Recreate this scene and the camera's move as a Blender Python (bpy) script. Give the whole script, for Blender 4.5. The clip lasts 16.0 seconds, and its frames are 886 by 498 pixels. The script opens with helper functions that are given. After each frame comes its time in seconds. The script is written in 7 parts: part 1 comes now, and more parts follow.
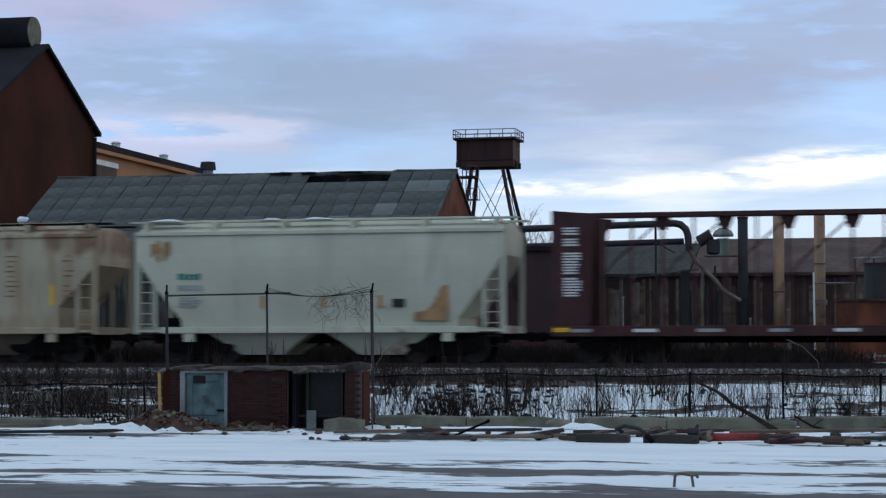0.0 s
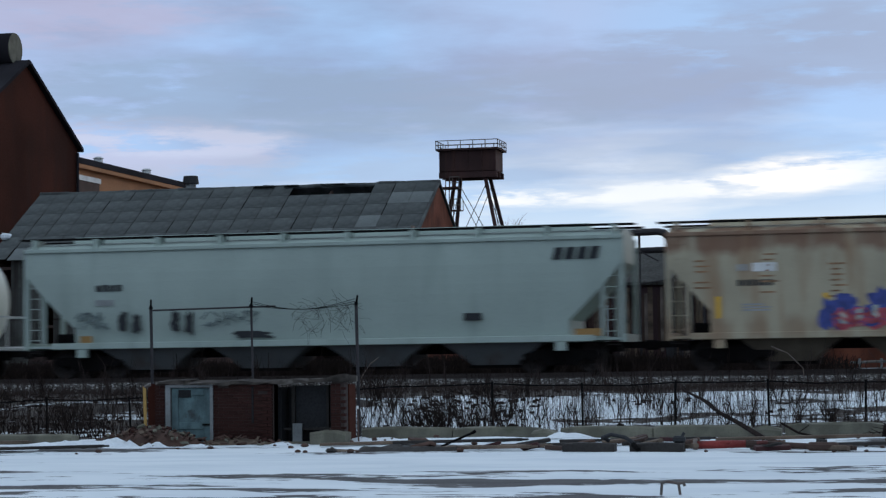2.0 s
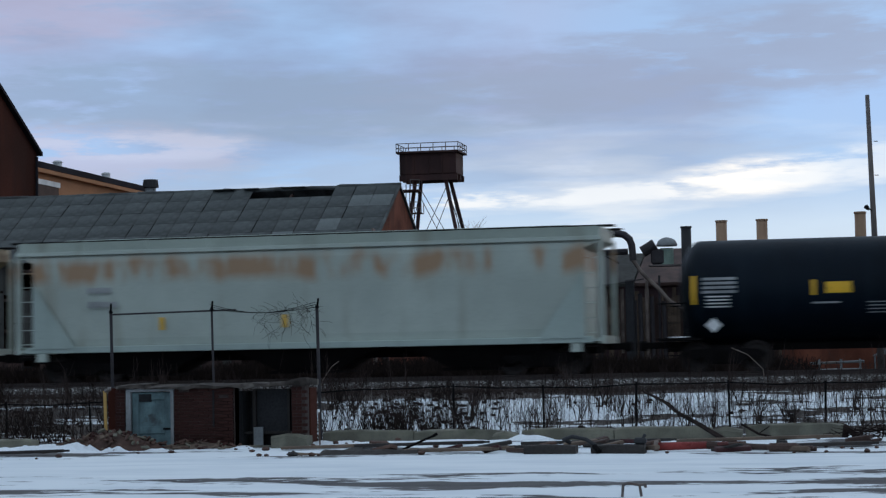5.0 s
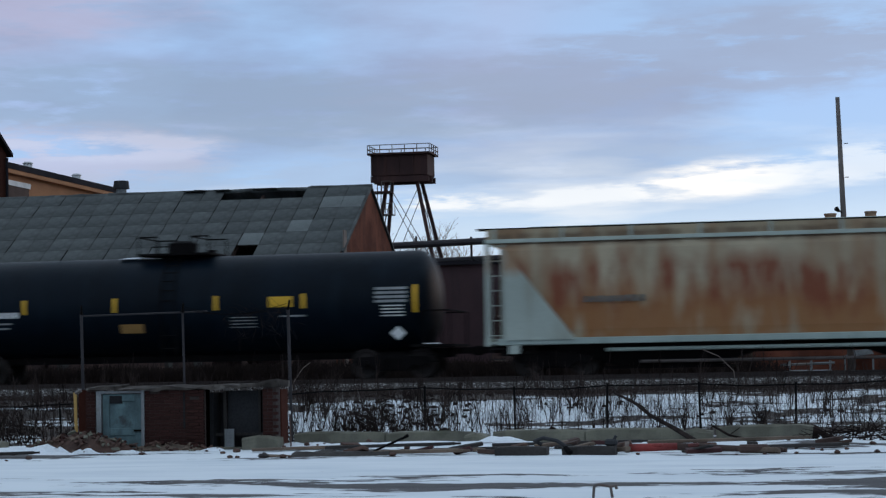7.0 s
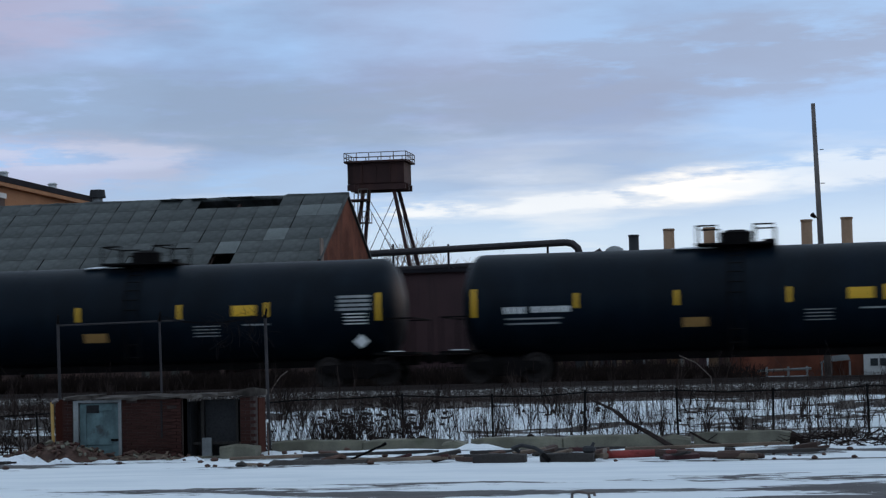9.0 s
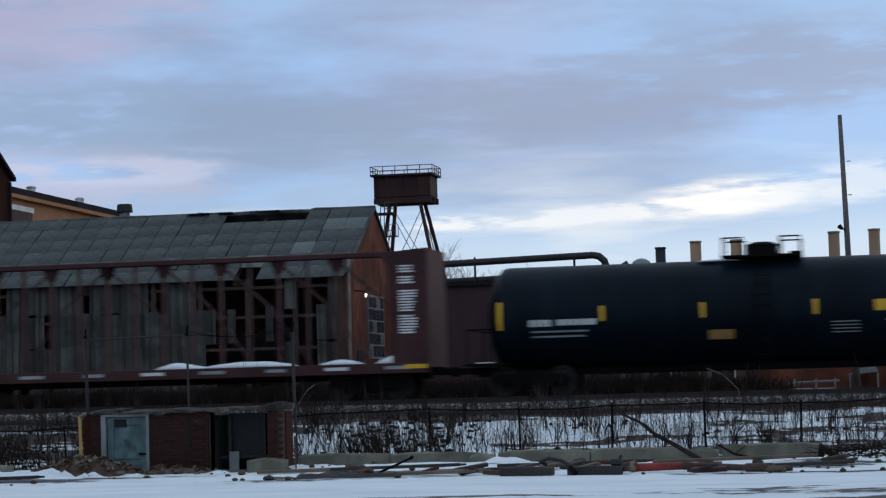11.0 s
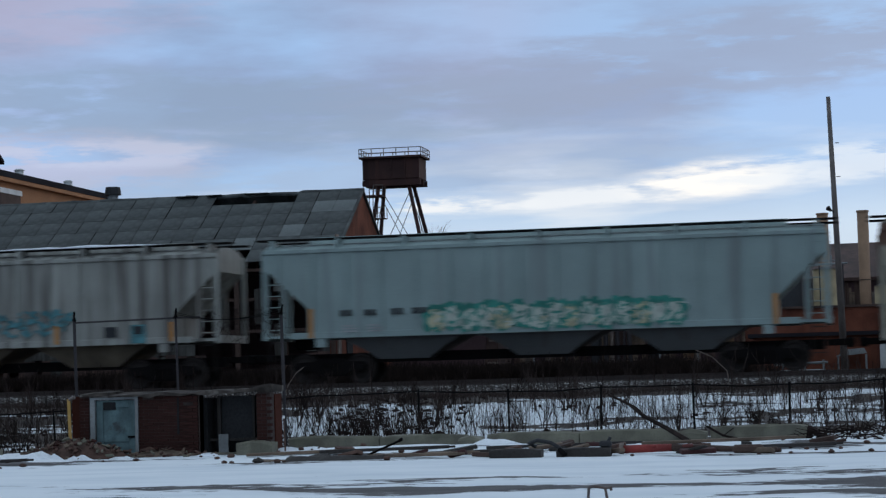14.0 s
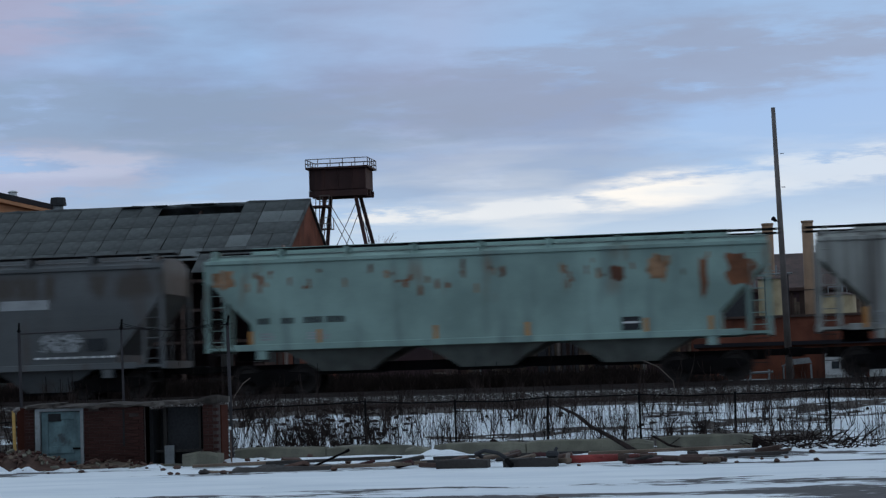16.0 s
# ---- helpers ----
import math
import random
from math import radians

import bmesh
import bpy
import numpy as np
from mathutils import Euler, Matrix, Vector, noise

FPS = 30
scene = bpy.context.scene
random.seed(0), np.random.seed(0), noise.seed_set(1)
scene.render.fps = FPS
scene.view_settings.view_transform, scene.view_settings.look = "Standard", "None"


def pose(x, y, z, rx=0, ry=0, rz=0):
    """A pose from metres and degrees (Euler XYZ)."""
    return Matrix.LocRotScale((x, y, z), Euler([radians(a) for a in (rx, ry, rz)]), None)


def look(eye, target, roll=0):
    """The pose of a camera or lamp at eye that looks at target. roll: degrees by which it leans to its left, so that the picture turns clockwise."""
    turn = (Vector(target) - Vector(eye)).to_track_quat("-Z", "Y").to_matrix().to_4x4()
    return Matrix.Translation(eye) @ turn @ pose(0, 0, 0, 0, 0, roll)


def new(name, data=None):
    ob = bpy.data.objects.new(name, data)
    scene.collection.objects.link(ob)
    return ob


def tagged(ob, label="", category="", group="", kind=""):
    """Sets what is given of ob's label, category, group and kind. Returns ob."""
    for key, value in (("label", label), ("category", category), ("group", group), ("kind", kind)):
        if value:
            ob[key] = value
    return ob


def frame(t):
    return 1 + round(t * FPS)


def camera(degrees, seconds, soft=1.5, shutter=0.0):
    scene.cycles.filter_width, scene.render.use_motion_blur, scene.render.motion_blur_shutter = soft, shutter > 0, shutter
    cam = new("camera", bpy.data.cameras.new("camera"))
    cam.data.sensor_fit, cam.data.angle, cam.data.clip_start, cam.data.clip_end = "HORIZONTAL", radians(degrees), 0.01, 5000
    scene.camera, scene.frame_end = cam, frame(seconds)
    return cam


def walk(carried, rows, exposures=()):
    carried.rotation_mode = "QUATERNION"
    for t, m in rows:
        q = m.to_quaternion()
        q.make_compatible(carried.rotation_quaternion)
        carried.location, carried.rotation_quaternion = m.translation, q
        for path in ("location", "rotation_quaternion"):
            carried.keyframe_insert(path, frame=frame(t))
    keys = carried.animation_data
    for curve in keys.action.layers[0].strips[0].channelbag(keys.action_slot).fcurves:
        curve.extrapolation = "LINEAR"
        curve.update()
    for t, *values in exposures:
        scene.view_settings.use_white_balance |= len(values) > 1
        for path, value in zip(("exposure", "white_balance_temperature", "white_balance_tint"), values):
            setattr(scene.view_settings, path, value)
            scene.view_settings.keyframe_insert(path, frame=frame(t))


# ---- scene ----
import functools

cam = camera(24.0, 16.0, soft=1.3, shutter=0.35)
EYE = 1.55
ROWS = [
    (0.0, 92.928, 0.023, 13.320), (0.5, 93.040, -0.096, 13.264), (1.0, 93.112, 0.161, 13.172),
    (1.5, 93.107, 0.538, 13.047), (2.0, 93.231, 0.765, 12.918), (2.5, 93.350, 0.823, 12.635),
    (3.0, 93.497, 0.909, 12.272), (3.5, 93.504, 0.984, 12.028), (6.0, 93.190, 1.039, 11.605),
    (6.5, 93.240, 1.063, 11.295), (7.0, 93.320, 1.048, 11.061), (7.5, 93.354, 0.943, 10.828),
    (8.0, 93.390, 0.885, 10.650), (8.5, 93.458, 1.309, 10.347), (11.0, 93.897, 1.491, 11.186),
    (11.5, 93.971, 1.741, 11.250), (12.0, 93.874, 1.681, 11.202), (12.5, 93.666, 1.519, 11.234),
    (13.0, 93.530, 1.564, 11.244), (13.5, 93.431, 1.586, 11.140), (14.0, 93.403, 1.609, 10.886),
    (14.5, 93.414, 1.674, 10.402), (15.0, 93.471, 1.671, 10.035), (15.5, 93.670, 1.687, 9.652),
    (16.0, 93.648, 1.741, 9.426),
]
EXPOSURES = [(0.0, -0.05), (2.0, -0.14), (3.5, -0.25), (7.0, -0.20), (11.0, -0.24), (14.5, -0.30), (16.0, -0.38)]
walk(cam, [(t, pose(0, 0, EYE, rx, ry, rz)) for t, rx, ry, rz in ROWS], EXPOSURES)

# ---- world and light: a dusk sky under broken cloud, brightest low down beyond the tracks ----
SUN_AZ, SUN_EL = radians(28), radians(7)


def make_world():
    w = bpy.data.worlds.new("dusk_sky")
    w.use_nodes = True
    nt = w.node_tree
    nt.nodes.clear()
    N, L = nt.nodes.new, nt.links.new
    out, bg = N("ShaderNodeOutputWorld"), N("ShaderNodeBackground")
    sky = N("ShaderNodeTexSky")
    sky.sky_type, sky.sun_disc = "NISHITA", False
    sky.sun_elevation, sky.sun_rotation = SUN_EL, SUN_AZ
    tc = N("ShaderNodeTexCoord")
    sep = N("ShaderNodeSeparateXYZ")
    L(tc.outputs["Generated"], sep.inputs[0])
    # clear-to-hazy gradient with height
    grad = N("ShaderNodeValToRGB")
    e = grad.color_ramp.elements
    e[0].position, e[0].color = 0.0, (0.50, 0.60, 0.72, 1)
    e[1].position, e[1].color = 1.0, (0.56, 0.72, 0.84, 1)
    for p, c in ((0.065, (0.57, 0.73, 0.925, 1)), (0.09, (0.385, 0.59, 0.90, 1)), (0.13, (0.355, 0.555, 0.915, 1)), (0.20, (0.345, 0.52, 0.79, 1)), (0.40, (0.72, 0.92, 1.08, 1))):
        k = e.new(p)
        k.color = c
    L(sep.outputs["Z"], grad.inputs[0])
    # grey-violet cloud sheets, flattened towards the horizon
    mp = N("ShaderNodeMapping")
    mp.inputs["Scale"].default_value = (5.5, 5.5, 24.0)
    mp.inputs["Rotation"].default_value = (0.0, radians(-4), 0.0)
    L(tc.outputs["Generated"], mp.inputs[0])
    n1 = N("ShaderNodeTexNoise")
    n1.inputs["Scale"].default_value, n1.inputs["Detail"].default_value, n1.inputs["Roughness"].default_value = 1.0, 8.0, 0.56
    L(mp.outputs[0], n1.inputs[0])
    r1 = N("ShaderNodeValToRGB")
    r1.color_ramp.elements[0].position, r1.color_ramp.elements[1].position = 0.42, 0.61
    L(n1.outputs[0], r1.inputs[0])
    hi = N("ShaderNodeMapRange")
    hi.inputs["From Min"].default_value, hi.inputs["From Max"].default_value = 0.07, 0.125
    hi.inputs["To Min"].default_value, hi.inputs["To Max"].default_value = 0.12, 0.8
    L(sep.outputs["Z"], hi.inputs[0])
    m0 = N("ShaderNodeMath")
    m0.operation = "MULTIPLY"
    L(r1.outputs[0], m0.inputs[0]), L(hi.outputs[0], m0.inputs[1])
    mix = N("ShaderNodeMix")
    mix.data_type = "RGBA"
    mix.inputs["B"].default_value = (0.265, 0.335, 0.53, 1)
    L(m0.outputs[0], mix.inputs["Factor"]), L(grad.outputs[0], mix.inputs["A"])
    # thin bright streaks near the horizon
    mp2 = N("ShaderNodeMapping")
    mp2.inputs["Scale"].default_value, mp2.inputs["Location"].default_value = (7.0, 7.0, 55.0), (3.1, 1.7, 0.6)
    L(tc.outputs["Generated"], mp2.inputs[0])
    n2 = N("ShaderNodeTexNoise")
    n2.inputs["Scale"].default_value, n2.inputs["Detail"].default_value = 1.0, 5.0
    L(mp2.outputs[0], n2.inputs[0])
    r2 = N("ShaderNodeValToRGB")
    r2.color_ramp.elements[0].position, r2.color_ramp.elements[1].position = 0.53, 0.66
    L(n2.outputs[0], r2.inputs[0])
    lo = N("ShaderNodeValToRGB")
    e = lo.color_ramp.elements
    e[0].position, e[0].color = 0.03, (0.5, 0.5, 0.5, 1)
    e[1].position, e[1].color = 0.125, (0, 0, 0, 1)
    k = e.new(0.085)
    k.color = (0.42, 0.42, 0.42, 1)
    L(sep.outputs["Z"], lo.inputs[0])
    m1 = N("ShaderNodeMath")
    m1.operation = "MULTIPLY"
    L(r2.outputs[0], m1.inputs[0]), L(lo.outputs[0], m1.inputs[1])
    mix2 = N("ShaderNodeMix")
    mix2.data_type = "RGBA"
    mix2.inputs["B"].default_value = (1.0, 1.0, 1.0, 1)
    L(m1.outputs[0], mix2.inputs["Factor"]), L(mix.outputs["Result"], mix2.inputs["A"])
    # rose tint in parts of the cloud
    n3 = N("ShaderNodeTexNoise")
    n3.inputs["Scale"].default_value, n3.inputs["Detail"].default_value = 4.2, 3.0
    L(tc.outputs["Generated"], n3.inputs[0])
    r3 = N("ShaderNodeMapRange")
    r3.inputs["From Min"].default_value, r3.inputs["From Max"].default_value, r3.inputs["To Max"].default_value = 0.46, 0.68, 0.42
    L(n3.outputs[0], r3.inputs[0])
    m3 = N("ShaderNodeMath")
    m3.operation = "MULTIPLY"
    L(r3.outputs[0], m3.inputs[0]), L(hi.outputs[0], m3.inputs[1])
    mix3 = N("ShaderNodeMix")
    mix3.data_type = "RGBA"
    mix3.inputs["B"].default_value = (0.52, 0.48, 0.65, 1)
    L(m3.outputs[0], mix3.inputs["Factor"]), L(mix2.outputs["Result"], mix3.inputs["A"])
    # single cloud banks and bright rifts low in the sky beyond the tracks
    mp4 = N("ShaderNodeMapping")
    mp4.inputs["Scale"].default_value, mp4.inputs["Rotation"].default_value = (21.0, 21.0, 125.0), (0.0, radians(-4), 0.0)
    L(tc.outputs["Generated"], mp4.inputs[0])
    n4 = N("ShaderNodeTexNoise")
    n4.inputs["Scale"].default_value, n4.inputs["Detail"].default_value, n4.inputs["Roughness"].default_value = 1.0, 7.0, 0.6
    L(mp4.outputs[0], n4.inputs[0])
    last = mix3.outputs["Result"]
    for cx, cz, sx, sz, tilt, rag, top, col in (
            (-0.30, 0.128, 0.24, 0.028, 1, 0.9, 0.6, (0.27, 0.37, 0.53)), (-0.06, 0.145, 0.24, 0.030, -4, 0.9, 0.7, (0.31, 0.375, 0.55)),
            (-0.375, 0.104, 0.12, 0.020, 0, 1.1, 0.45, (0.62, 0.53, 0.66)), (-0.40, 0.175, 0.20, 0.030, -6, 0.9, 0.5, (0.50, 0.46, 0.64)),
            (-0.345, 0.108, 0.075, 0.010, 0, 1.2, 0.38, (0.64, 0.72, 0.92)), (-0.20, 0.094, 0.26, 0.018, -2, 1.0, 0.4, (0.40, 0.50, 0.68)),
            (-0.18, 0.0805, 0.05, 0.0065, 0, 1.0, 0.9, (0.95, 0.97, 1.0)), (-0.10, 0.0835, 0.12, 0.0075, -3, 1.2, 0.8, (0.90, 0.94, 1.0)),
            (-0.058, 0.0885, 0.060, 0.0125, -4, 0.7, 1.0, (1.10, 1.06, 1.02)), (0.04, 0.097, 0.14, 0.014, -5, 1.2, 0.7, (0.80, 0.88, 0.99))):
        at = N("ShaderNodeMapping")
        at.vector_type = "TEXTURE"
        at.inputs["Location"].default_value, at.inputs["Scale"].default_value = (cx, 1.0, cz), (sx, 1.2, sz)
        at.inputs["Rotation"].default_value = (0.0, radians(tilt), 0.0)
        L(tc.outputs["Generated"], at.inputs[0])
        ball = N("ShaderNodeTexGradient")
        ball.gradient_type = "SPHERICAL"
        L(at.outputs[0], ball.inputs[0])
        off = N("ShaderNodeMath")
        off.operation = "MULTIPLY_ADD"
        off.inputs[1].default_value, off.inputs[2].default_value = rag * 6.0, -rag * 2.9
        L(n4.outputs[0], off.inputs[0])
        ragged = N("ShaderNodeMath")
        ragged.operation = "MULTIPLY_ADD"
        L(ball.outputs["Fac"], ragged.inputs[0]), L(off.outputs[0], ragged.inputs[1]), L(ball.outputs["Fac"], ragged.inputs[2])
        soft = N("ShaderNodeMapRange")
        soft.interpolation_type = "SMOOTHSTEP"
        soft.inputs["From Min"].default_value, soft.inputs["From Max"].default_value, soft.inputs["To Max"].default_value = 0.10, 0.80, top
        L(ragged.outputs[0], soft.inputs[0])
        lay = N("ShaderNodeMix")
        lay.data_type = "RGBA"
        lay.inputs["B"].default_value = (*col, 1)
        L(soft.outputs[0], lay.inputs["Factor"]), L(last, lay.inputs["A"])
        last = lay.outputs["Result"]
    # away from the sunset the sky low down is dimmer
    away = N("ShaderNodeMapRange")
    away.inputs["From Min"].default_value, away.inputs["From Max"].default_value = -0.5, 0.5
    away.inputs["To Min"].default_value, away.inputs["To Max"].default_value = 0.94, 1.0
    L(sep.outputs["Y"], away.inputs[0])
    dim = N("ShaderNodeMix")
    dim.data_type, dim.blend_type = "RGBA", "MULTIPLY"
    dim.inputs["Factor"].default_value = 1.0
    L(last, dim.inputs["A"]), L(away.outputs[0], dim.inputs["B"])
    # the clear sky's own glow is added under the cloud
    sc = N("ShaderNodeMix")
    sc.data_type, sc.blend_type = "RGBA", "ADD"
    sc.inputs["Factor"].default_value = 0.01
    L(dim.outputs["Result"], sc.inputs["A"]), L(sky.outputs[0], sc.inputs["B"])
    L(sc.outputs["Result"], bg.inputs[0])
    bg.inputs[1].default_value = 1.12
    L(bg.outputs[0], out.inputs[0])
    scene.world = w


make_world()
sun = new("sun", bpy.data.lights.new("sun", "SUN"))
sun.data.energy, sun.data.angle, sun.data.color = 0.18, radians(14), (1.0, 0.76, 0.60)
sun.matrix_world = look((60 * math.sin(SUN_AZ), 60 * math.cos(SUN_AZ), 60 * math.tan(SUN_EL)), (0, 0, 0))


# ---- materials ----
def mat(name, col, rough=0.75, metal=0.0, var=0.22, scale=1.2, fine=22.0, streak=None, amount=0.5, stretch=(1.6, 1.6, 0.22), bump=0.15, patch=None, patch_at=0.6, patch_soft=0.06, emit=0.0, vary=0.0, spec=0.4, bands=()):
    """A weathered surface: large tone drift, fine grain and relief, with optional downward streaks and patches of a second colour."""
    m = bpy.data.materials.new(name)
    m.use_nodes = True
    nt = m.node_tree
    N, L = nt.nodes.new, nt.links.new
    b = nt.nodes["Principled BSDF"]
    tc = N("ShaderNodeTexCoord")
    co = tc.outputs["Object"]

    def tex(s, detail=4.0, st=None):
        n = N("ShaderNodeTexNoise")
        n.inputs["Scale"].default_value, n.inputs["Detail"].default_value = s, detail
        if st:
            mp = N("ShaderNodeMapping")
            mp.inputs["Scale"].default_value = st
            L(co, mp.inputs[0]), L(mp.outputs[0], n.inputs[0])
        else:
            L(co, n.inputs[0])
        return n.outputs[0]

    def mixed(fac, a, bcol):
        x = N("ShaderNodeMix")
        x.data_type = "RGBA"
        L(fac, x.inputs["Factor"])
        if isinstance(a, tuple):
            x.inputs["A"].default_value = (*a, 1)
        else:
            L(a, x.inputs["A"])
        x.inputs["B"].default_value = (*bcol, 1)
        return x.outputs["Result"]

    def ramp(f, lo, hi, top=1.0):
        r = N("ShaderNodeMapRange")
        r.inputs["From Min"].default_value, r.inputs["From Max"].default_value = lo, hi
        r.inputs["To Max"].default_value = top
        L(f, r.inputs[0])
        return r.outputs[0]

    dark = tuple(c * (1 - var) for c in col)
    lite = tuple(min(1, c * (1 + var)) for c in col)
    c = mixed(ramp(tex(scale), 0.35, 0.65), dark, lite)
    grain = tex(fine, 6.0)
    c = mixed(ramp(grain, 0.5, 0.75, 0.35), c, tuple(v * 0.55 for v in col))
    if vary:
        oi = N("ShaderNodeObjectInfo")
        c = mixed(ramp(oi.outputs["Random"], 0, 1, vary), c, tuple(v * 0.45 for v in col))
    if patch:
        c = mixed(ramp(tex(scale * 0.8 + 0.13, 7.0), patch_at, patch_at + patch_soft, 0.9), c, patch)
    if streak:
        c = mixed(ramp(tex(1.0, 6.0, stretch), 0.62 - 0.2 * amount, 0.78 - 0.12 * amount, 0.9), c, streak)
    for lo, hi, soft, wob, colour, top, gap in bands:
        # a ragged stain that runs along the side between two heights
        sp = N("ShaderNodeSeparateXYZ")
        L(co, sp.inputs[0])
        ma = N("ShaderNodeMath")
        ma.operation = "MULTIPLY_ADD"
        ma.inputs[1].default_value = wob
        L(tex(1.0, 6.0, (1.7, 1.7, 0.25)), ma.inputs[0]), L(sp.outputs["Z"], ma.inputs[2])
        mul = N("ShaderNodeMath")
        mul.operation = "MULTIPLY"
        L(ramp(ma.outputs[0], lo + wob / 2 - soft, lo + wob / 2 + soft), mul.inputs[0])
        L(ramp(ma.outputs[0], hi + wob / 2 + soft, hi + wob / 2 - soft), mul.inputs[1])
        mul2 = N("ShaderNodeMath")
        mul2.operation = "MULTIPLY"
        L(mul.outputs[0], mul2.inputs[0]), L(ramp(tex(1.3, 7.0, (1.2, 1.2, 0.3)), gap, gap + 0.16, top), mul2.inputs[1])
        c = mixed(mul2.outputs[0], c, colour)
    L(c, b.inputs["Base Color"])
    b.inputs["Metallic"].default_value = metal
    b.inputs["Specular IOR Level"].default_value = spec
    rr = ramp(grain, 0.3, 0.7, min(1, rough + 0.12))
    rr.node.inputs["To Min"].default_value = max(0.05, rough - 0.12)
    L(rr, b.inputs["Roughness"])
    if bump:
        bp = N("ShaderNodeBump")
        bp.inputs["Strength"].default_value, bp.inputs["Distance"].default_value = bump, 0.02
        L(grain, bp.inputs["Height"]), L(bp.outputs[0], b.inputs["Normal"])
    if emit:
        b.inputs["Emission Color"].default_value, b.inputs["Emission Strength"].default_value = (*col, 1), emit
    return m


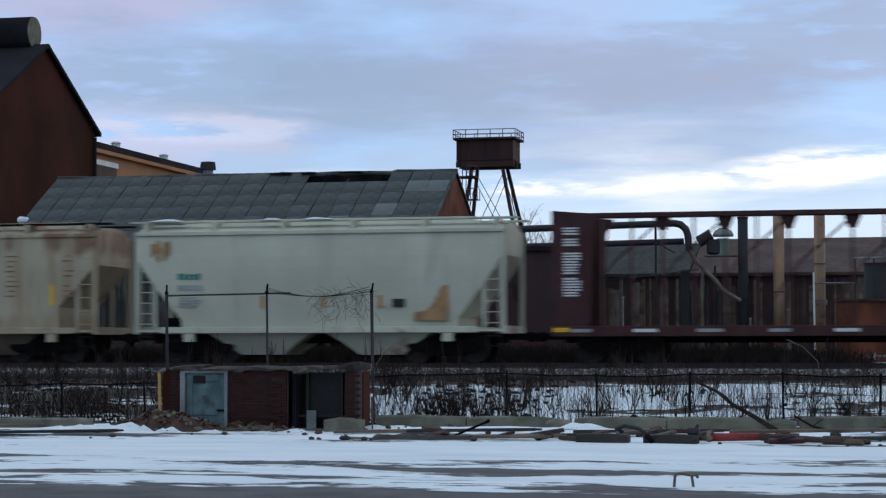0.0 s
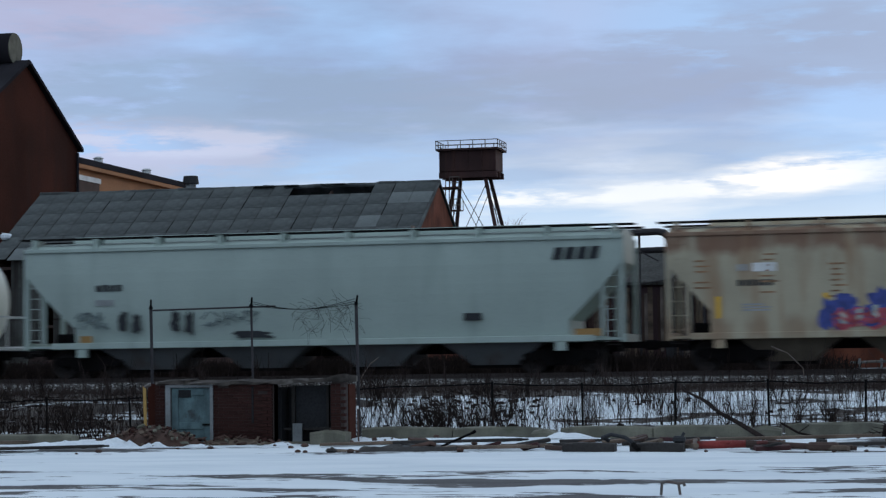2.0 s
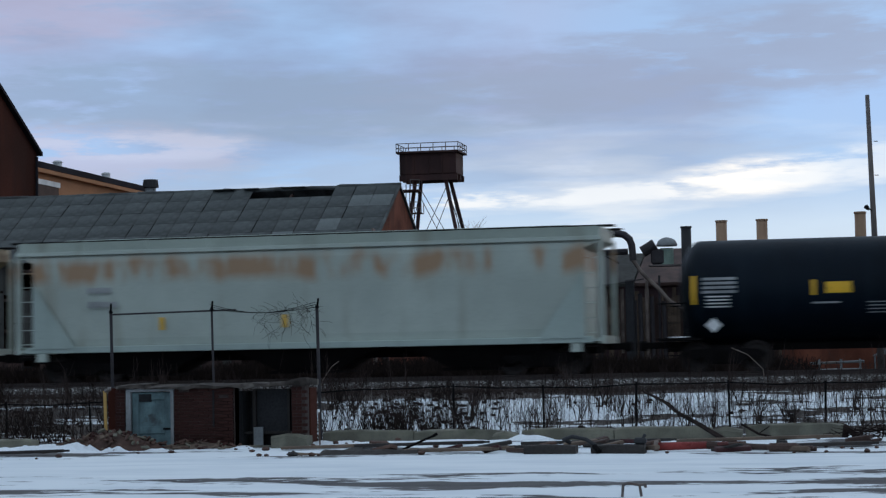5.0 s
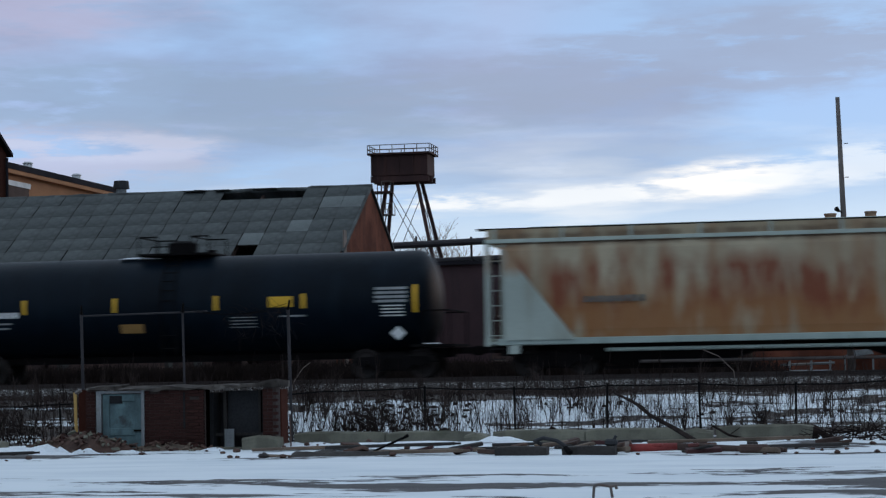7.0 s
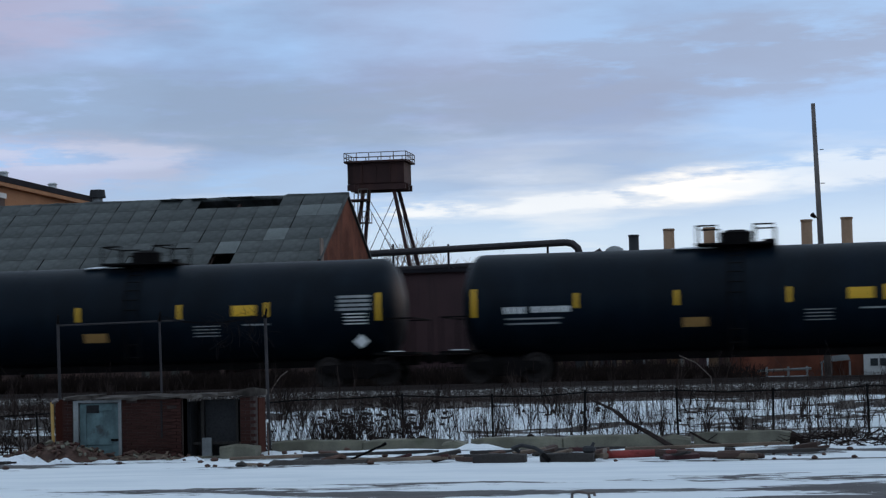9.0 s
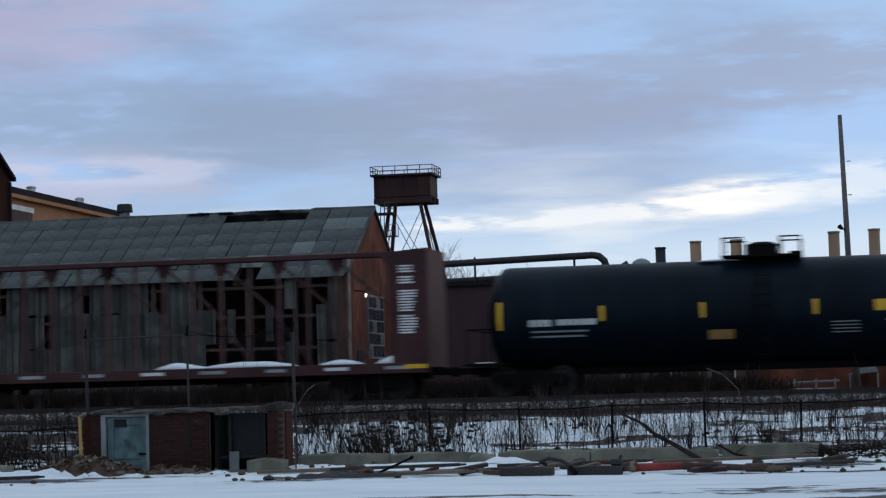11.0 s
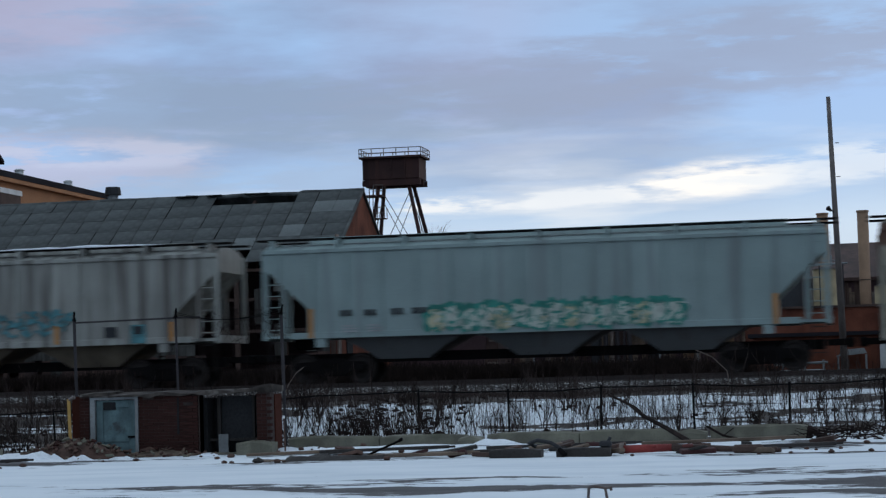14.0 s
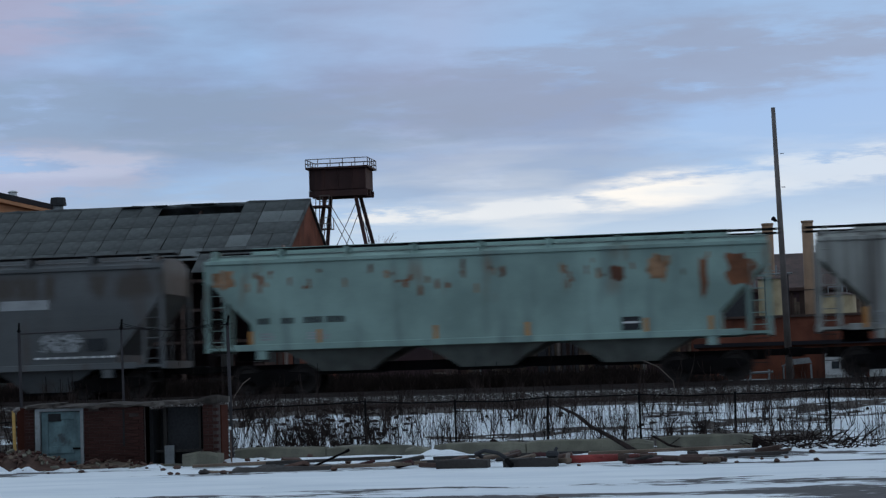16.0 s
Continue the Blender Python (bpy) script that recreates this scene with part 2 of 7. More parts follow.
RUST = (0.17, 0.065, 0.03)
RUST_D = (0.07, 0.032, 0.02)
GREY_D = (0.03, 0.03, 0.032)
M = dict(
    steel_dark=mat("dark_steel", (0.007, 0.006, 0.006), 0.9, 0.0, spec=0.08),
    wheel=mat("wheel_steel", (0.020, 0.015, 0.013), 0.8, 0.1),
    rail=mat("rail_steel", (0.045, 0.034, 0.030), 0.7, 0.3),
    tie=mat("timber_tie", (0.035, 0.03, 0.027), 0.9),
    roof_grey=mat("asbestos_sheet", (0.087, 0.094, 0.091), 0.9, var=0.4, scale=1.1, fine=9, streak=(0.048, 0.046, 0.045), amount=0.8, stretch=(1.6, 0.5, 0.5), vary=0.38, spec=0.2),
    sheet=mat("weathered_sheet", (0.095, 0.094, 0.085), 0.85, 0.0, var=0.5, scale=1.0, streak=(0.030, 0.024, 0.021), amount=0.95, stretch=(5.0, 5.0, 0.16), vary=0.75, spec=0.15),
    rusty_sheet=mat("rusty_sheet", (0.082, 0.046, 0.037), 0.85, 0.0, var=0.45, scale=0.6, streak=(0.035, 0.022, 0.02), amount=0.6, stretch=(3.0, 3.0, 0.15), vary=0.5),
    brick_red=mat("red_brick", (0.052, 0.021, 0.017), 0.95, var=0.4, scale=1.2, fine=60, streak=(0.030, 0.018, 0.016), amount=0.6, vary=0.6, spec=0.15),
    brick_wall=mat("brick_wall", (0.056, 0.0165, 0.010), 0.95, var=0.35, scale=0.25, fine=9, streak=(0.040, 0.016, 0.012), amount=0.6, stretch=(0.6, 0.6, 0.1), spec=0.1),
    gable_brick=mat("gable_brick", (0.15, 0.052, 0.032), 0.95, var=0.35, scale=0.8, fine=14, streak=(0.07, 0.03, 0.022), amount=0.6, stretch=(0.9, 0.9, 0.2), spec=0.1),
    roof_pale=mat("pale_roof_sheet", (0.135, 0.148, 0.143), 0.85, var=0.25, scale=0.9, streak=(0.09, 0.10, 0.10), amount=0.5, stretch=(1.2, 0.4, 0.4), vary=0.3),
    brick_orange=mat("orange_wall", (0.42, 0.19, 0.085), 0.85, var=0.15, scale=0.3, fine=9),
    mortar=mat("mortar", (0.050, 0.034, 0.029), 0.95),
    concrete=mat("concrete", (0.155, 0.145, 0.108), 0.9, var=0.3, scale=1.6, fine=30, streak=(0.08, 0.075, 0.06), amount=0.5, bump=0.35, patch=(0.10, 0.10, 0.07), patch_at=0.6),
    roof_dark=mat("dark_roofing", (0.022, 0.020, 0.024), 0.95, var=0.25, scale=0.4, spec=0.1),
    maroon=mat("maroon_steel", (0.048, 0.013, 0.013), 0.75, 0.0, var=0.25, streak=(0.06, 0.025, 0.02), amount=0.5),
    maroon_d=mat("dark_maroon_sheet", (0.058, 0.030, 0.032), 0.8, var=0.2, scale=0.4, streak=(0.04, 0.025, 0.025), amount=0.4),
    tank_rust=mat("rusted_tank", (0.045, 0.020, 0.018), 0.85, 0.1, var=0.35, scale=0.6, streak=(0.085, 0.035, 0.025), amount=0.4),
    black_tank=mat("black_paint", (0.0018, 0.0060, 0.0115), 0.5, 0.0, var=0.3, scale=0.5, streak=(0.0045, 0.0105, 0.017), amount=0.5, stretch=(1.5, 1.5, 0.12), bump=0.03, spec=0.11),
    white_tank=mat("white_paint", (0.93, 0.91, 0.80), 0.5, var=0.04, scale=0.4, streak=(0.66, 0.64, 0.56), amount=0.3, bump=0.04),
    yellow=mat("yellow_tape", (0.75, 0.42, 0.02), 0.5, var=0.1),
    amber=mat("amber_panel", (0.34, 0.19, 0.06), 0.6, var=0.15),
    white_mark=mat("white_marking", (0.72, 0.72, 0.70), 0.6, var=0.1),
    grey_mark=mat("grey_marking", (0.30, 0.31, 0.31), 0.7, var=0.2),
    black_mark=mat("black_marking", (0.02, 0.022, 0.025), 0.7, var=0.1),
    snow=mat("snow", (0.76, 0.79, 0.82), 0.6, var=0.05, scale=2.0, bump=0.25),
    bark=mat("bare_twigs", (0.022, 0.015, 0.013), 1.0, var=0.4, scale=3.0, bump=0.0, spec=0.05),
    stem_brown=mat("grey_brown_stems", (0.046, 0.033, 0.029), 1.0, var=0.4, scale=3.0, bump=0.0, spec=0.05),
    bark_far=mat("far_twigs", (0.20, 0.16, 0.15), 0.9, var=0.2, bump=0.0),
    rubble=mat("brick_rubble", (0.10, 0.055, 0.041), 0.95, var=0.4, scale=3.0, vary=0.7),
    timber=mat("weathered_timber", (0.15, 0.105, 0.075), 0.85, var=0.35, streak=(0.05, 0.04, 0.03), amount=0.5, stretch=(0.4, 3.0, 3.0)),
    red_paint=mat("red_paint", (0.20, 0.025, 0.02), 0.6, var=0.3, patch=(0.10, 0.03, 0.025), patch_at=0.58),
    teal_door=mat("pale_blue_paint", (0.095, 0.150, 0.155), 0.8, var=0.3, scale=3.0, streak=(0.05, 0.075, 0.08), amount=0.6, stretch=(4.0, 4.0, 0.8), patch=(0.045, 0.045, 0.045), patch_at=0.60),
    door_frame=mat("pale_frame_paint", (0.21, 0.22, 0.22), 0.8, var=0.25, patch=(0.15, 0.13, 0.11), patch_at=0.6),
    galv=mat("galvanised_pipe", (0.13, 0.11, 0.10), 0.6, 0.4, var=0.3, streak=RUST, amount=0.4),
    rust_post=mat("rusty_post", (0.070, 0.042, 0.033), 0.8, 0.2, var=0.3),
    ochre=mat("ochre_pipe", (0.42, 0.25, 0.07), 0.7, var=0.25, patch=RUST, patch_at=0.6),
    tan_stack=mat("tan_stack_paint", (0.29, 0.18, 0.11), 0.75, var=0.2, scale=0.8, streak=RUST, amount=0.5),
    black_stack=mat("black_stack", (0.022, 0.022, 0.024), 0.8, var=0.2),
    pipe_dark=mat("dark_pipe", (0.035, 0.030, 0.032), 0.7, 0.2),
    lagging=mat("pale_lagging", (0.16, 0.125, 0.105), 0.8, var=0.4, scale=1.5),
    green_cowl=mat("green_cowl", (0.16, 0.22, 0.18), 0.7, var=0.2),
    pole_wood=mat("grey_pole_wood", (0.13, 0.11, 0.10), 0.9, var=0.25),
    cream=mat("cream_tank_paint", (0.33, 0.26, 0.15), 0.75, var=0.3, streak=RUST, amount=0.6),
    # near black that paints the shade of insides and gaps
    interior=mat("interior_shade", (0.012, 0.012, 0.013), 0.95),
    glass=mat("dusty_pane", (0.03, 0.035, 0.04), 0.25, var=0.2, bump=0.0),
    lamp=mat("lit_bulb", (1.0, 0.93, 0.82), 0.4, var=0.0, bump=0.0, emit=9.0),
    truck_white=mat("white_vehicle_paint", (0.50, 0.50, 0.49), 0.5, var=0.1),
)
M["slab"] = mat("crumbling_slab", (0.055, 0.046, 0.040), 0.95, var=0.6, scale=2.6, patch=(0.14, 0.125, 0.11), patch_at=0.58, bump=0.5, spec=0.1)
# car bodies
M.update(
    body_pale=mat("pale_cream_paint", (0.53, 0.52, 0.41), 0.65, var=0.10, scale=0.5, streak=(0.38, 0.36, 0.28), amount=0.3, patch=(0.30, 0.16, 0.07), patch_at=0.66, bump=0.05),
    body_beige=mat("beige_paint", (0.43, 0.375, 0.265), 0.65, var=0.12, scale=0.5, streak=(0.29, 0.16, 0.08), amount=0.55, stretch=(1.3, 1.3, 0.2), bump=0.05, bands=((3.55, 4.3, 0.12, 0.9, (0.20, 0.10, 0.06), 0.85, 0.36), (0.9, 1.5, 0.15, 0.5, (0.28, 0.19, 0.12), 0.7, 0.40))),
    body_grey=mat("grey_green_paint", (0.36, 0.43, 0.385), 0.6, var=0.08, scale=0.4, streak=(0.29, 0.35, 0.31), amount=0.4, bump=0.04),
    body_mint=mat("pale_mint_paint", (0.42, 0.47, 0.41), 0.6, var=0.1, scale=0.5, streak=(0.30, 0.30, 0.24), amount=0.3, bump=0.05, bands=((3.15, 3.85, 0.18, 0.7, (0.36, 0.21, 0.11), 0.9, 0.40),)),
    body_rust=mat("rusted_beige_paint", (0.45, 0.37, 0.25), 0.7, var=0.2, scale=0.5, streak=(0.33, 0.19, 0.10), amount=0.8, stretch=(1.5, 1.5, 0.12), bump=0.08, bands=((0.8, 2.5, 0.45, 1.3, (0.32, 0.135, 0.045), 0.92, 0.30), (2.0, 3.35, 0.3, 1.9, (0.22, 0.050, 0.018), 0.9, 0.42), (3.9, 4.3, 0.05, 0.2, (0.20, 0.13, 0.08), 0.8, 0.40))),
    body_taupe=mat("taupe_paint", (0.29, 0.28, 0.225), 0.7, var=0.1, scale=0.4, streak=(0.24, 0.22, 0.17), amount=0.4, bump=0.05, bands=((3.55, 4.3, 0.07, 0.35, (0.085, 0.038, 0.024), 0.97, 0.22), (3.2, 3.6, 0.12, 0.5, (0.20, 0.13, 0.085), 0.7, 0.42), (0.8, 1.22, 0.05, 0.1, (0.30, 0.27, 0.22), 0.8, 0.3))),
    body_blue=mat("grey_blue_paint", (0.24, 0.31, 0.30), 0.65, var=0.1, scale=0.5, streak=(0.17, 0.19, 0.19), amount=0.45, stretch=(2.4, 2.4, 0.12), bump=0.05),
    body_dingy=mat("dingy_grey_paint", (0.30, 0.305, 0.275), 0.7, var=0.18, scale=0.5, streak=(0.085, 0.072, 0.065), amount=0.9, stretch=(3.2, 3.2, 0.14), bump=0.06),
    body_teal=mat("faded_teal_paint", (0.24, 0.345, 0.305), 0.7, var=0.22, scale=0.5, streak=(0.15, 0.20, 0.18), amount=0.4, bump=0.06, bands=((2.9, 4.1, 0.3, 0.5, (0.20, 0.085, 0.04), 0.85, 0.58),)),
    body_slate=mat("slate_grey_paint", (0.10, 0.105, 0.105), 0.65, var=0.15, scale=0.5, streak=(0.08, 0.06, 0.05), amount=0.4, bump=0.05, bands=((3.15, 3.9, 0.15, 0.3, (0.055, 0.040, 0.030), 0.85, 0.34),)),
    rust_band=mat("rust_band", RUST, 0.85, var=0.4, scale=1.2, streak=RUST_D, amount=0.7),
    rust_lines=mat("rust_stain_lines", (0.27, 0.15, 0.08), 0.8, var=0.35, scale=3.0),
    stain_orange=mat("orange_rust_wash", (0.38, 0.22, 0.10), 0.75, var=0.25, scale=2.0, streak=(0.32, 0.14, 0.05), amount=0.6, stretch=(2.0, 2.0, 0.4)),
    # bay colours: streaked grime with the shade under the car bodies mixed in
    bay_shade_grey=mat("shaded_grey_green_grime", (0.15, 0.165, 0.145), 0.85, var=0.25, streak=(0.09, 0.085, 0.075), amount=0.6, stretch=(1.2, 1.2, 0.4)),
    bay_shade_warm=mat("shaded_brown_grime", (0.125, 0.10, 0.07), 0.85, var=0.3, streak=(0.07, 0.055, 0.04), amount=0.7, stretch=(1.2, 1.2, 0.4)),
    pale_blue=mat("pale_blue_spray", (0.55, 0.66, 0.68), 0.7, var=0.15, scale=4.0),
    orange_tape=mat("orange_tape", (0.45, 0.20, 0.05), 0.6, var=0.2),
    gr_blue=mat("blue_spray", (0.05, 0.07, 0.26), 0.6, var=0.3, scale=4.0),
    gr_red=mat("red_spray", (0.40, 0.07, 0.09), 0.6, var=0.4, scale=4.0),
    gr_cyan=mat("cyan_spray", (0.07, 0.20, 0.22), 0.7, var=0.35, scale=4.0),
    gr_green=mat("green_spray", (0.03, 0.20, 0.16), 0.7, var=0.3, scale=4.0),
    gr_pale=mat("pale_spray", (0.42, 0.46, 0.40), 0.7, var=0.2, scale=4.0),
    gr_sand=mat("yellow_spray", (0.42, 0.39, 0.26), 0.7, var=0.2, scale=4.0),
    gr_grey=mat("grey_spray", (0.10, 0.13, 0.13), 0.7, var=0.4, scale=5.0),
)


# ---- mesh helpers ----
class Geo:
    """Collects corners and faces of one part."""

    def __init__(self):
        self.v, self.f = [], []

    def add(self, vs, fs):
        n = len(self.v)
        self.v += [tuple(p) for p in vs]
        self.f += [tuple(i + n for i in f) for f in fs]
        return self

    def box(self, x0, x1, y0, y1, z0, z1, m=None, bevel=0.0):
        b = min(bevel, (x1 - x0) * 0.3, (y1 - y0) * 0.3, (z1 - z0) * 0.3)
        if b <= 0:
            vs = [(x, y, z) for z in (z0, z1) for x, y in ((x0, y0), (x1, y0), (x1, y1), (x0, y1))]
            fs = [(3, 2, 1, 0), (4, 5, 6, 7)] + [(i, (i + 1) % 4, (i + 1) % 4 + 4, i + 4) for i in range(4)]
        else:
            rings = []
            for z, i in ((z0, b), (z0 + b, 0), (z1 - b, 0), (z1, b)):
                X0, X1, Y0, Y1 = x0 + i, x1 - i, y0 + i, y1 - i
                c = b if i == 0 else b * 0.3
                rings.append([(X0 + c, Y0, z), (X1 - c, Y0, z), (X1, Y0 + c, z), (X1, Y1 - c, z), (X1 - c, Y1, z), (X0 + c, Y1, z), (X0, Y1 - c, z), (X0, Y0 + c, z)])
            return self.loft(rings, m)
        if m:
            vs = [m @ Vector(p) for p in vs]
        return self.add(vs, fs)

    def loft(self, rings, m=None, caps=True):
        k = len(rings[0])
        vs = [p for r in rings for p in r]
        if m:
            vs = [m @ Vector(p) for p in vs]
        fs = [(j * k + i, j * k + (i + 1) % k, (j + 1) * k + (i + 1) % k, (j + 1) * k + i) for j in range(len(rings) - 1) for i in range(k)]
        if caps:
            fs += [tuple(range(k - 1, -1, -1)), tuple((len(rings) - 1) * k + i for i in range(k))]
        return self.add(vs, fs)

    def tube(self, p0, p1, r0, r1=None, seg=8, caps=True):
        a, b = Vector(p0), Vector(p1)
        r1 = r0 if r1 is None else r1
        d = (b - a).normalized()
        u = d.orthogonal().normalized()
        w = d.cross(u)
        ring = lambda c, r: [c + (u * math.cos(t) + w * math.sin(t)) * r for t in [2 * math.pi * i / seg for i in range(seg)]]
        return self.loft([ring(a, r0), ring(b, r1)], None, caps)

    def path(self, pts, r, seg=8):
        """One continuous bent rod through the points."""
        P = [Vector(p) for p in pts]
        rings, u = [], None
        for i, p in enumerate(P):
            a = (p - P[i - 1]).normalized() if i else None
            b = (P[i + 1] - p).normalized() if i < len(P) - 1 else None
            d = (a or b) if a is None or b is None else (a + b)
            mitre = 1.0 if a is None or b is None else 1 / max(0.7, d.length / 2)
            d = d.normalized()
            u = d.orthogonal() if u is None else u - d * u.dot(d)
            u = u.normalized()
            w = d.cross(u)
            rings.append([p + (u * math.cos(t) + w * math.sin(t)) * r * mitre for t in [2 * math.pi * q / seg for q in range(seg)]])
        return self.loft(rings)

    def prism(self, poly, y0, y1, m=None):
        """A polygon in x and z, drawn through from y0 to y1."""
        return self.loft([[(x, y0, z) for x, z in poly], [(x, y1, z) for x, z in poly]], m)

    def mesh(self, name, smooth=False):
        me = bpy.data.meshes.new(name)
        me.from_pydata(self.v, [], self.f)
        me.validate()
        if smooth:
            me.polygons.foreach_set("use_smooth", [True] * len(me.polygons))
        b = bmesh.new()
        b.from_mesh(me)
        bmesh.ops.recalc_face_normals(b, faces=b.faces)
        b.to_mesh(me)
        b.free()
        return me


def part(name, geo, material, parent=None, label="", smooth=False, at=None):
    me = geo.mesh(name, smooth) if isinstance(geo, Geo) else geo
    if not me.materials:
        me.materials.append(M[material] if isinstance(material, str) else material)
    ob = new(name, me)
    ob.parent = parent
    if at is not None:
        ob.matrix_basis = at
    if label:
        tagged(ob, label)
    return ob


def thing(name, label, category, at=None, group="", kind=""):
    ob = new(name)
    ob.empty_display_size = 0.2
    if at is not None:
        ob.matrix_basis = at
    return tagged(ob, label, category, group, kind)


# ---- ground: yard, snowy bank, track bed and the land beyond, in one sheet ----
YT, ZR = 63.65, 1.32


def land(x, y):
    """Height of the ground."""
    def step(a, b, v):
        t = max(0.0, min(1.0, (v - a) / (b - a)))
        return t * t * (3 - 2 * t)
    z = -0.10 * step(41, 44, y) + 0.98 * step(44.0, 54, y) + 0.25 * step(56.0, 60.8, y) - 0.12 * step(67, 70, y)
    z += 0.035 * (noise.noise((x * 0.25, y * 0.5, 0)) + 0.5 * noise.noise((x * 0.9, y * 1.3, 3))) * step(20, 26, y)
    z += (0.07 + 0.09 * noise.noise((x * 0.55, y * 0.35, 11))) * step(37.4, 40.3, y) * (1 - step(41.4, 42.6, y)) * (1 - 0.7 * step(-16.5, -15.5, x) * (1 - step(-12.0, -11.2, x)))
    z += 0.16 * step(67.5, 70.5, y) * (1 - step(73, 77, y)) * (1 - step(-4.0, -1.5, x))
    z += 0.10 * noise.noise((x * 0.35, y * 0.6, 7)) * step(43, 48, y) * (1 - step(56, 60, y))
    return z


def ground_material():
    m = bpy.data.materials.new("snow_asphalt_gravel")
    m.use_nodes = True
    nt = m.node_tree
    N, L = nt.nodes.new, nt.links.new
    b = nt.nodes["Principled BSDF"]
    tc, sep = N("ShaderNodeTexCoord"), N("ShaderNodeSeparateXYZ")
    L(tc.outputs["Object"], sep.inputs[0])

    def tex(scale, st=(1, 1, 1), detail=6.0, rough=0.55):
        mp, n = N("ShaderNodeMapping"), N("ShaderNodeTexNoise")
        mp.inputs["Scale"].default_value = st
        n.inputs["Scale"].default_value, n.inputs["Detail"].default_value, n.inputs["Roughness"].default_value = scale, detail, rough
        L(tc.outputs["Object"], mp.inputs[0]), L(mp.outputs[0], n.inputs[0])
        return n.outputs[0]

    def along(stops, lo=20.0, hi=72.0):
        """A grey value by the distance across the site."""
        mr, cr = N("ShaderNodeMapRange"), N("ShaderNodeValToRGB")
        mr.inputs["From Min"].default_value, mr.inputs["From Max"].default_value = lo, hi
        L(sep.outputs["Y"], mr.inputs[0]), L(mr.outputs[0], cr.inputs[0])
        e = cr.color_ramp.elements
        e[0].position, e[0].color = 0, (*[stops[0][1]] * 3, 1)
        e[1].position, e[1].color = 1, (*[stops[-1][1]] * 3, 1)
        for y, v in stops[1:-1]:
            k = e.new((y - lo) / (hi - lo))
            k.color = (v, v, v, 1)
        return cr.outputs[0]

    def math2(op, a, bb):
        n = N("ShaderNodeMath")
        n.operation = op
        for i, v in enumerate((a, bb)):
            if isinstance(v, (int, float)):
                n.inputs[i].default_value = v
            else:
                L(v, n.inputs[i])
        return n.outputs[0]

    def mixed(fac, a, c):
        x = N("ShaderNodeMix")
        x.data_type = "RGBA"
        L(fac, x.inputs["Factor"])
        for k, v in (("A", a), ("B", c)):
            if isinstance(v, tuple):
                x.inputs[k].default_value = (*v, 1)
            else:
                L(v, x.inputs[k])
        return x.outputs["Result"]

    def ramp(f, lo, hi, top=1.0):
        r = N("ShaderNodeMapRange")
        r.inputs["From Min"].default_value, r.inputs["From Max"].default_value, r.inputs["To Max"].default_value = lo, hi, top
        L(f, r.inputs[0])
        return r.outputs[0]

    # bare ground: road, yard, littered bank, ballast
    asphalt = mixed(ramp(tex(1.1), 0.35, 0.65), (0.034, 0.029, 0.030), (0.085, 0.076, 0.074))
    litter = mixed(ramp(tex(2.4), 0.35, 0.65), (0.020, 0.013, 0.010), (0.062, 0.043, 0.032))
    gravel = mixed(ramp(tex(9.0, detail=8.0, rough=0.7), 0.4, 0.62), (0.012, 0.010, 0.009), (0.055, 0.047, 0.043))
    bare = mixed(along(((20, 0.0), (40.5, 0.0), (43, 1.0), (72, 1.0))), asphalt, litter)
    bare = mixed(along(((20, 0.0), (57.0, 0.0), (58.2, 1.0), (66.5, 1.0), (68.0, 0.0), (72, 0.0))), bare, gravel)
    # snow cover: thresholds by distance, ragged by noise drawn out along the yard
    cover = along(((20, 0.0), (22.6, 0.1), (23.3, 0.47), (25.0, 0.53), (26.5, 0.535), (28.0, 0.50), (29.0, 0.535), (30.3, 0.565), (32, 0.68), (35, 0.66), (36.6, 0.585), (38.5, 0.55), (40, 0.60), (42, 0.56), (44, 0.53), (46, 0.55), (51.2, 0.56), (52.4, 0.50), (53.3, 0.36), (54.3, 0.2), (59, 0.05), (66, 0.0), (72, 0.1)))
    n1 = tex(0.5, (0.45, 1.35, 1.0), 9.0, 0.62)
    n2 = tex(3.2, (0.6, 1.3, 1.0), 5.0)
    rag = math2("ADD", math2("MULTIPLY", n1, 0.78), math2("MULTIPLY", n2, 0.22))
    worn = math2("ADD", ramp(sep.outputs["X"], -3.5, 0.5, 0.05), ramp(sep.outputs["X"], -13.3, -15.6, 0.085))
    edge = math2("SUBTRACT", math2("SUBTRACT", cover, worn), rag)
    fac = ramp(edge, -0.006, 0.012)
    tint = mixed(ramp(tex(0.8, (0.4, 1.2, 1)), 0.4, 0.7), (0.77, 0.80, 0.82), (0.64, 0.685, 0.72))
    L(mixed(fac, bare, tint), b.inputs["Base Color"])
    b.inputs["Roughness"].default_value = 0.8
    bp = N("ShaderNodeBump")
    bp.inputs["Strength"].default_value, bp.inputs["Distance"].default_value = 0.5, 0.05
    L(math2("ADD", math2("MULTIPLY", fac, 0.7), math2("MULTIPLY", tex(14.0), 0.5)), bp.inputs["Height"])
    L(bp.outputs[0], b.inputs["Normal"])
    return m


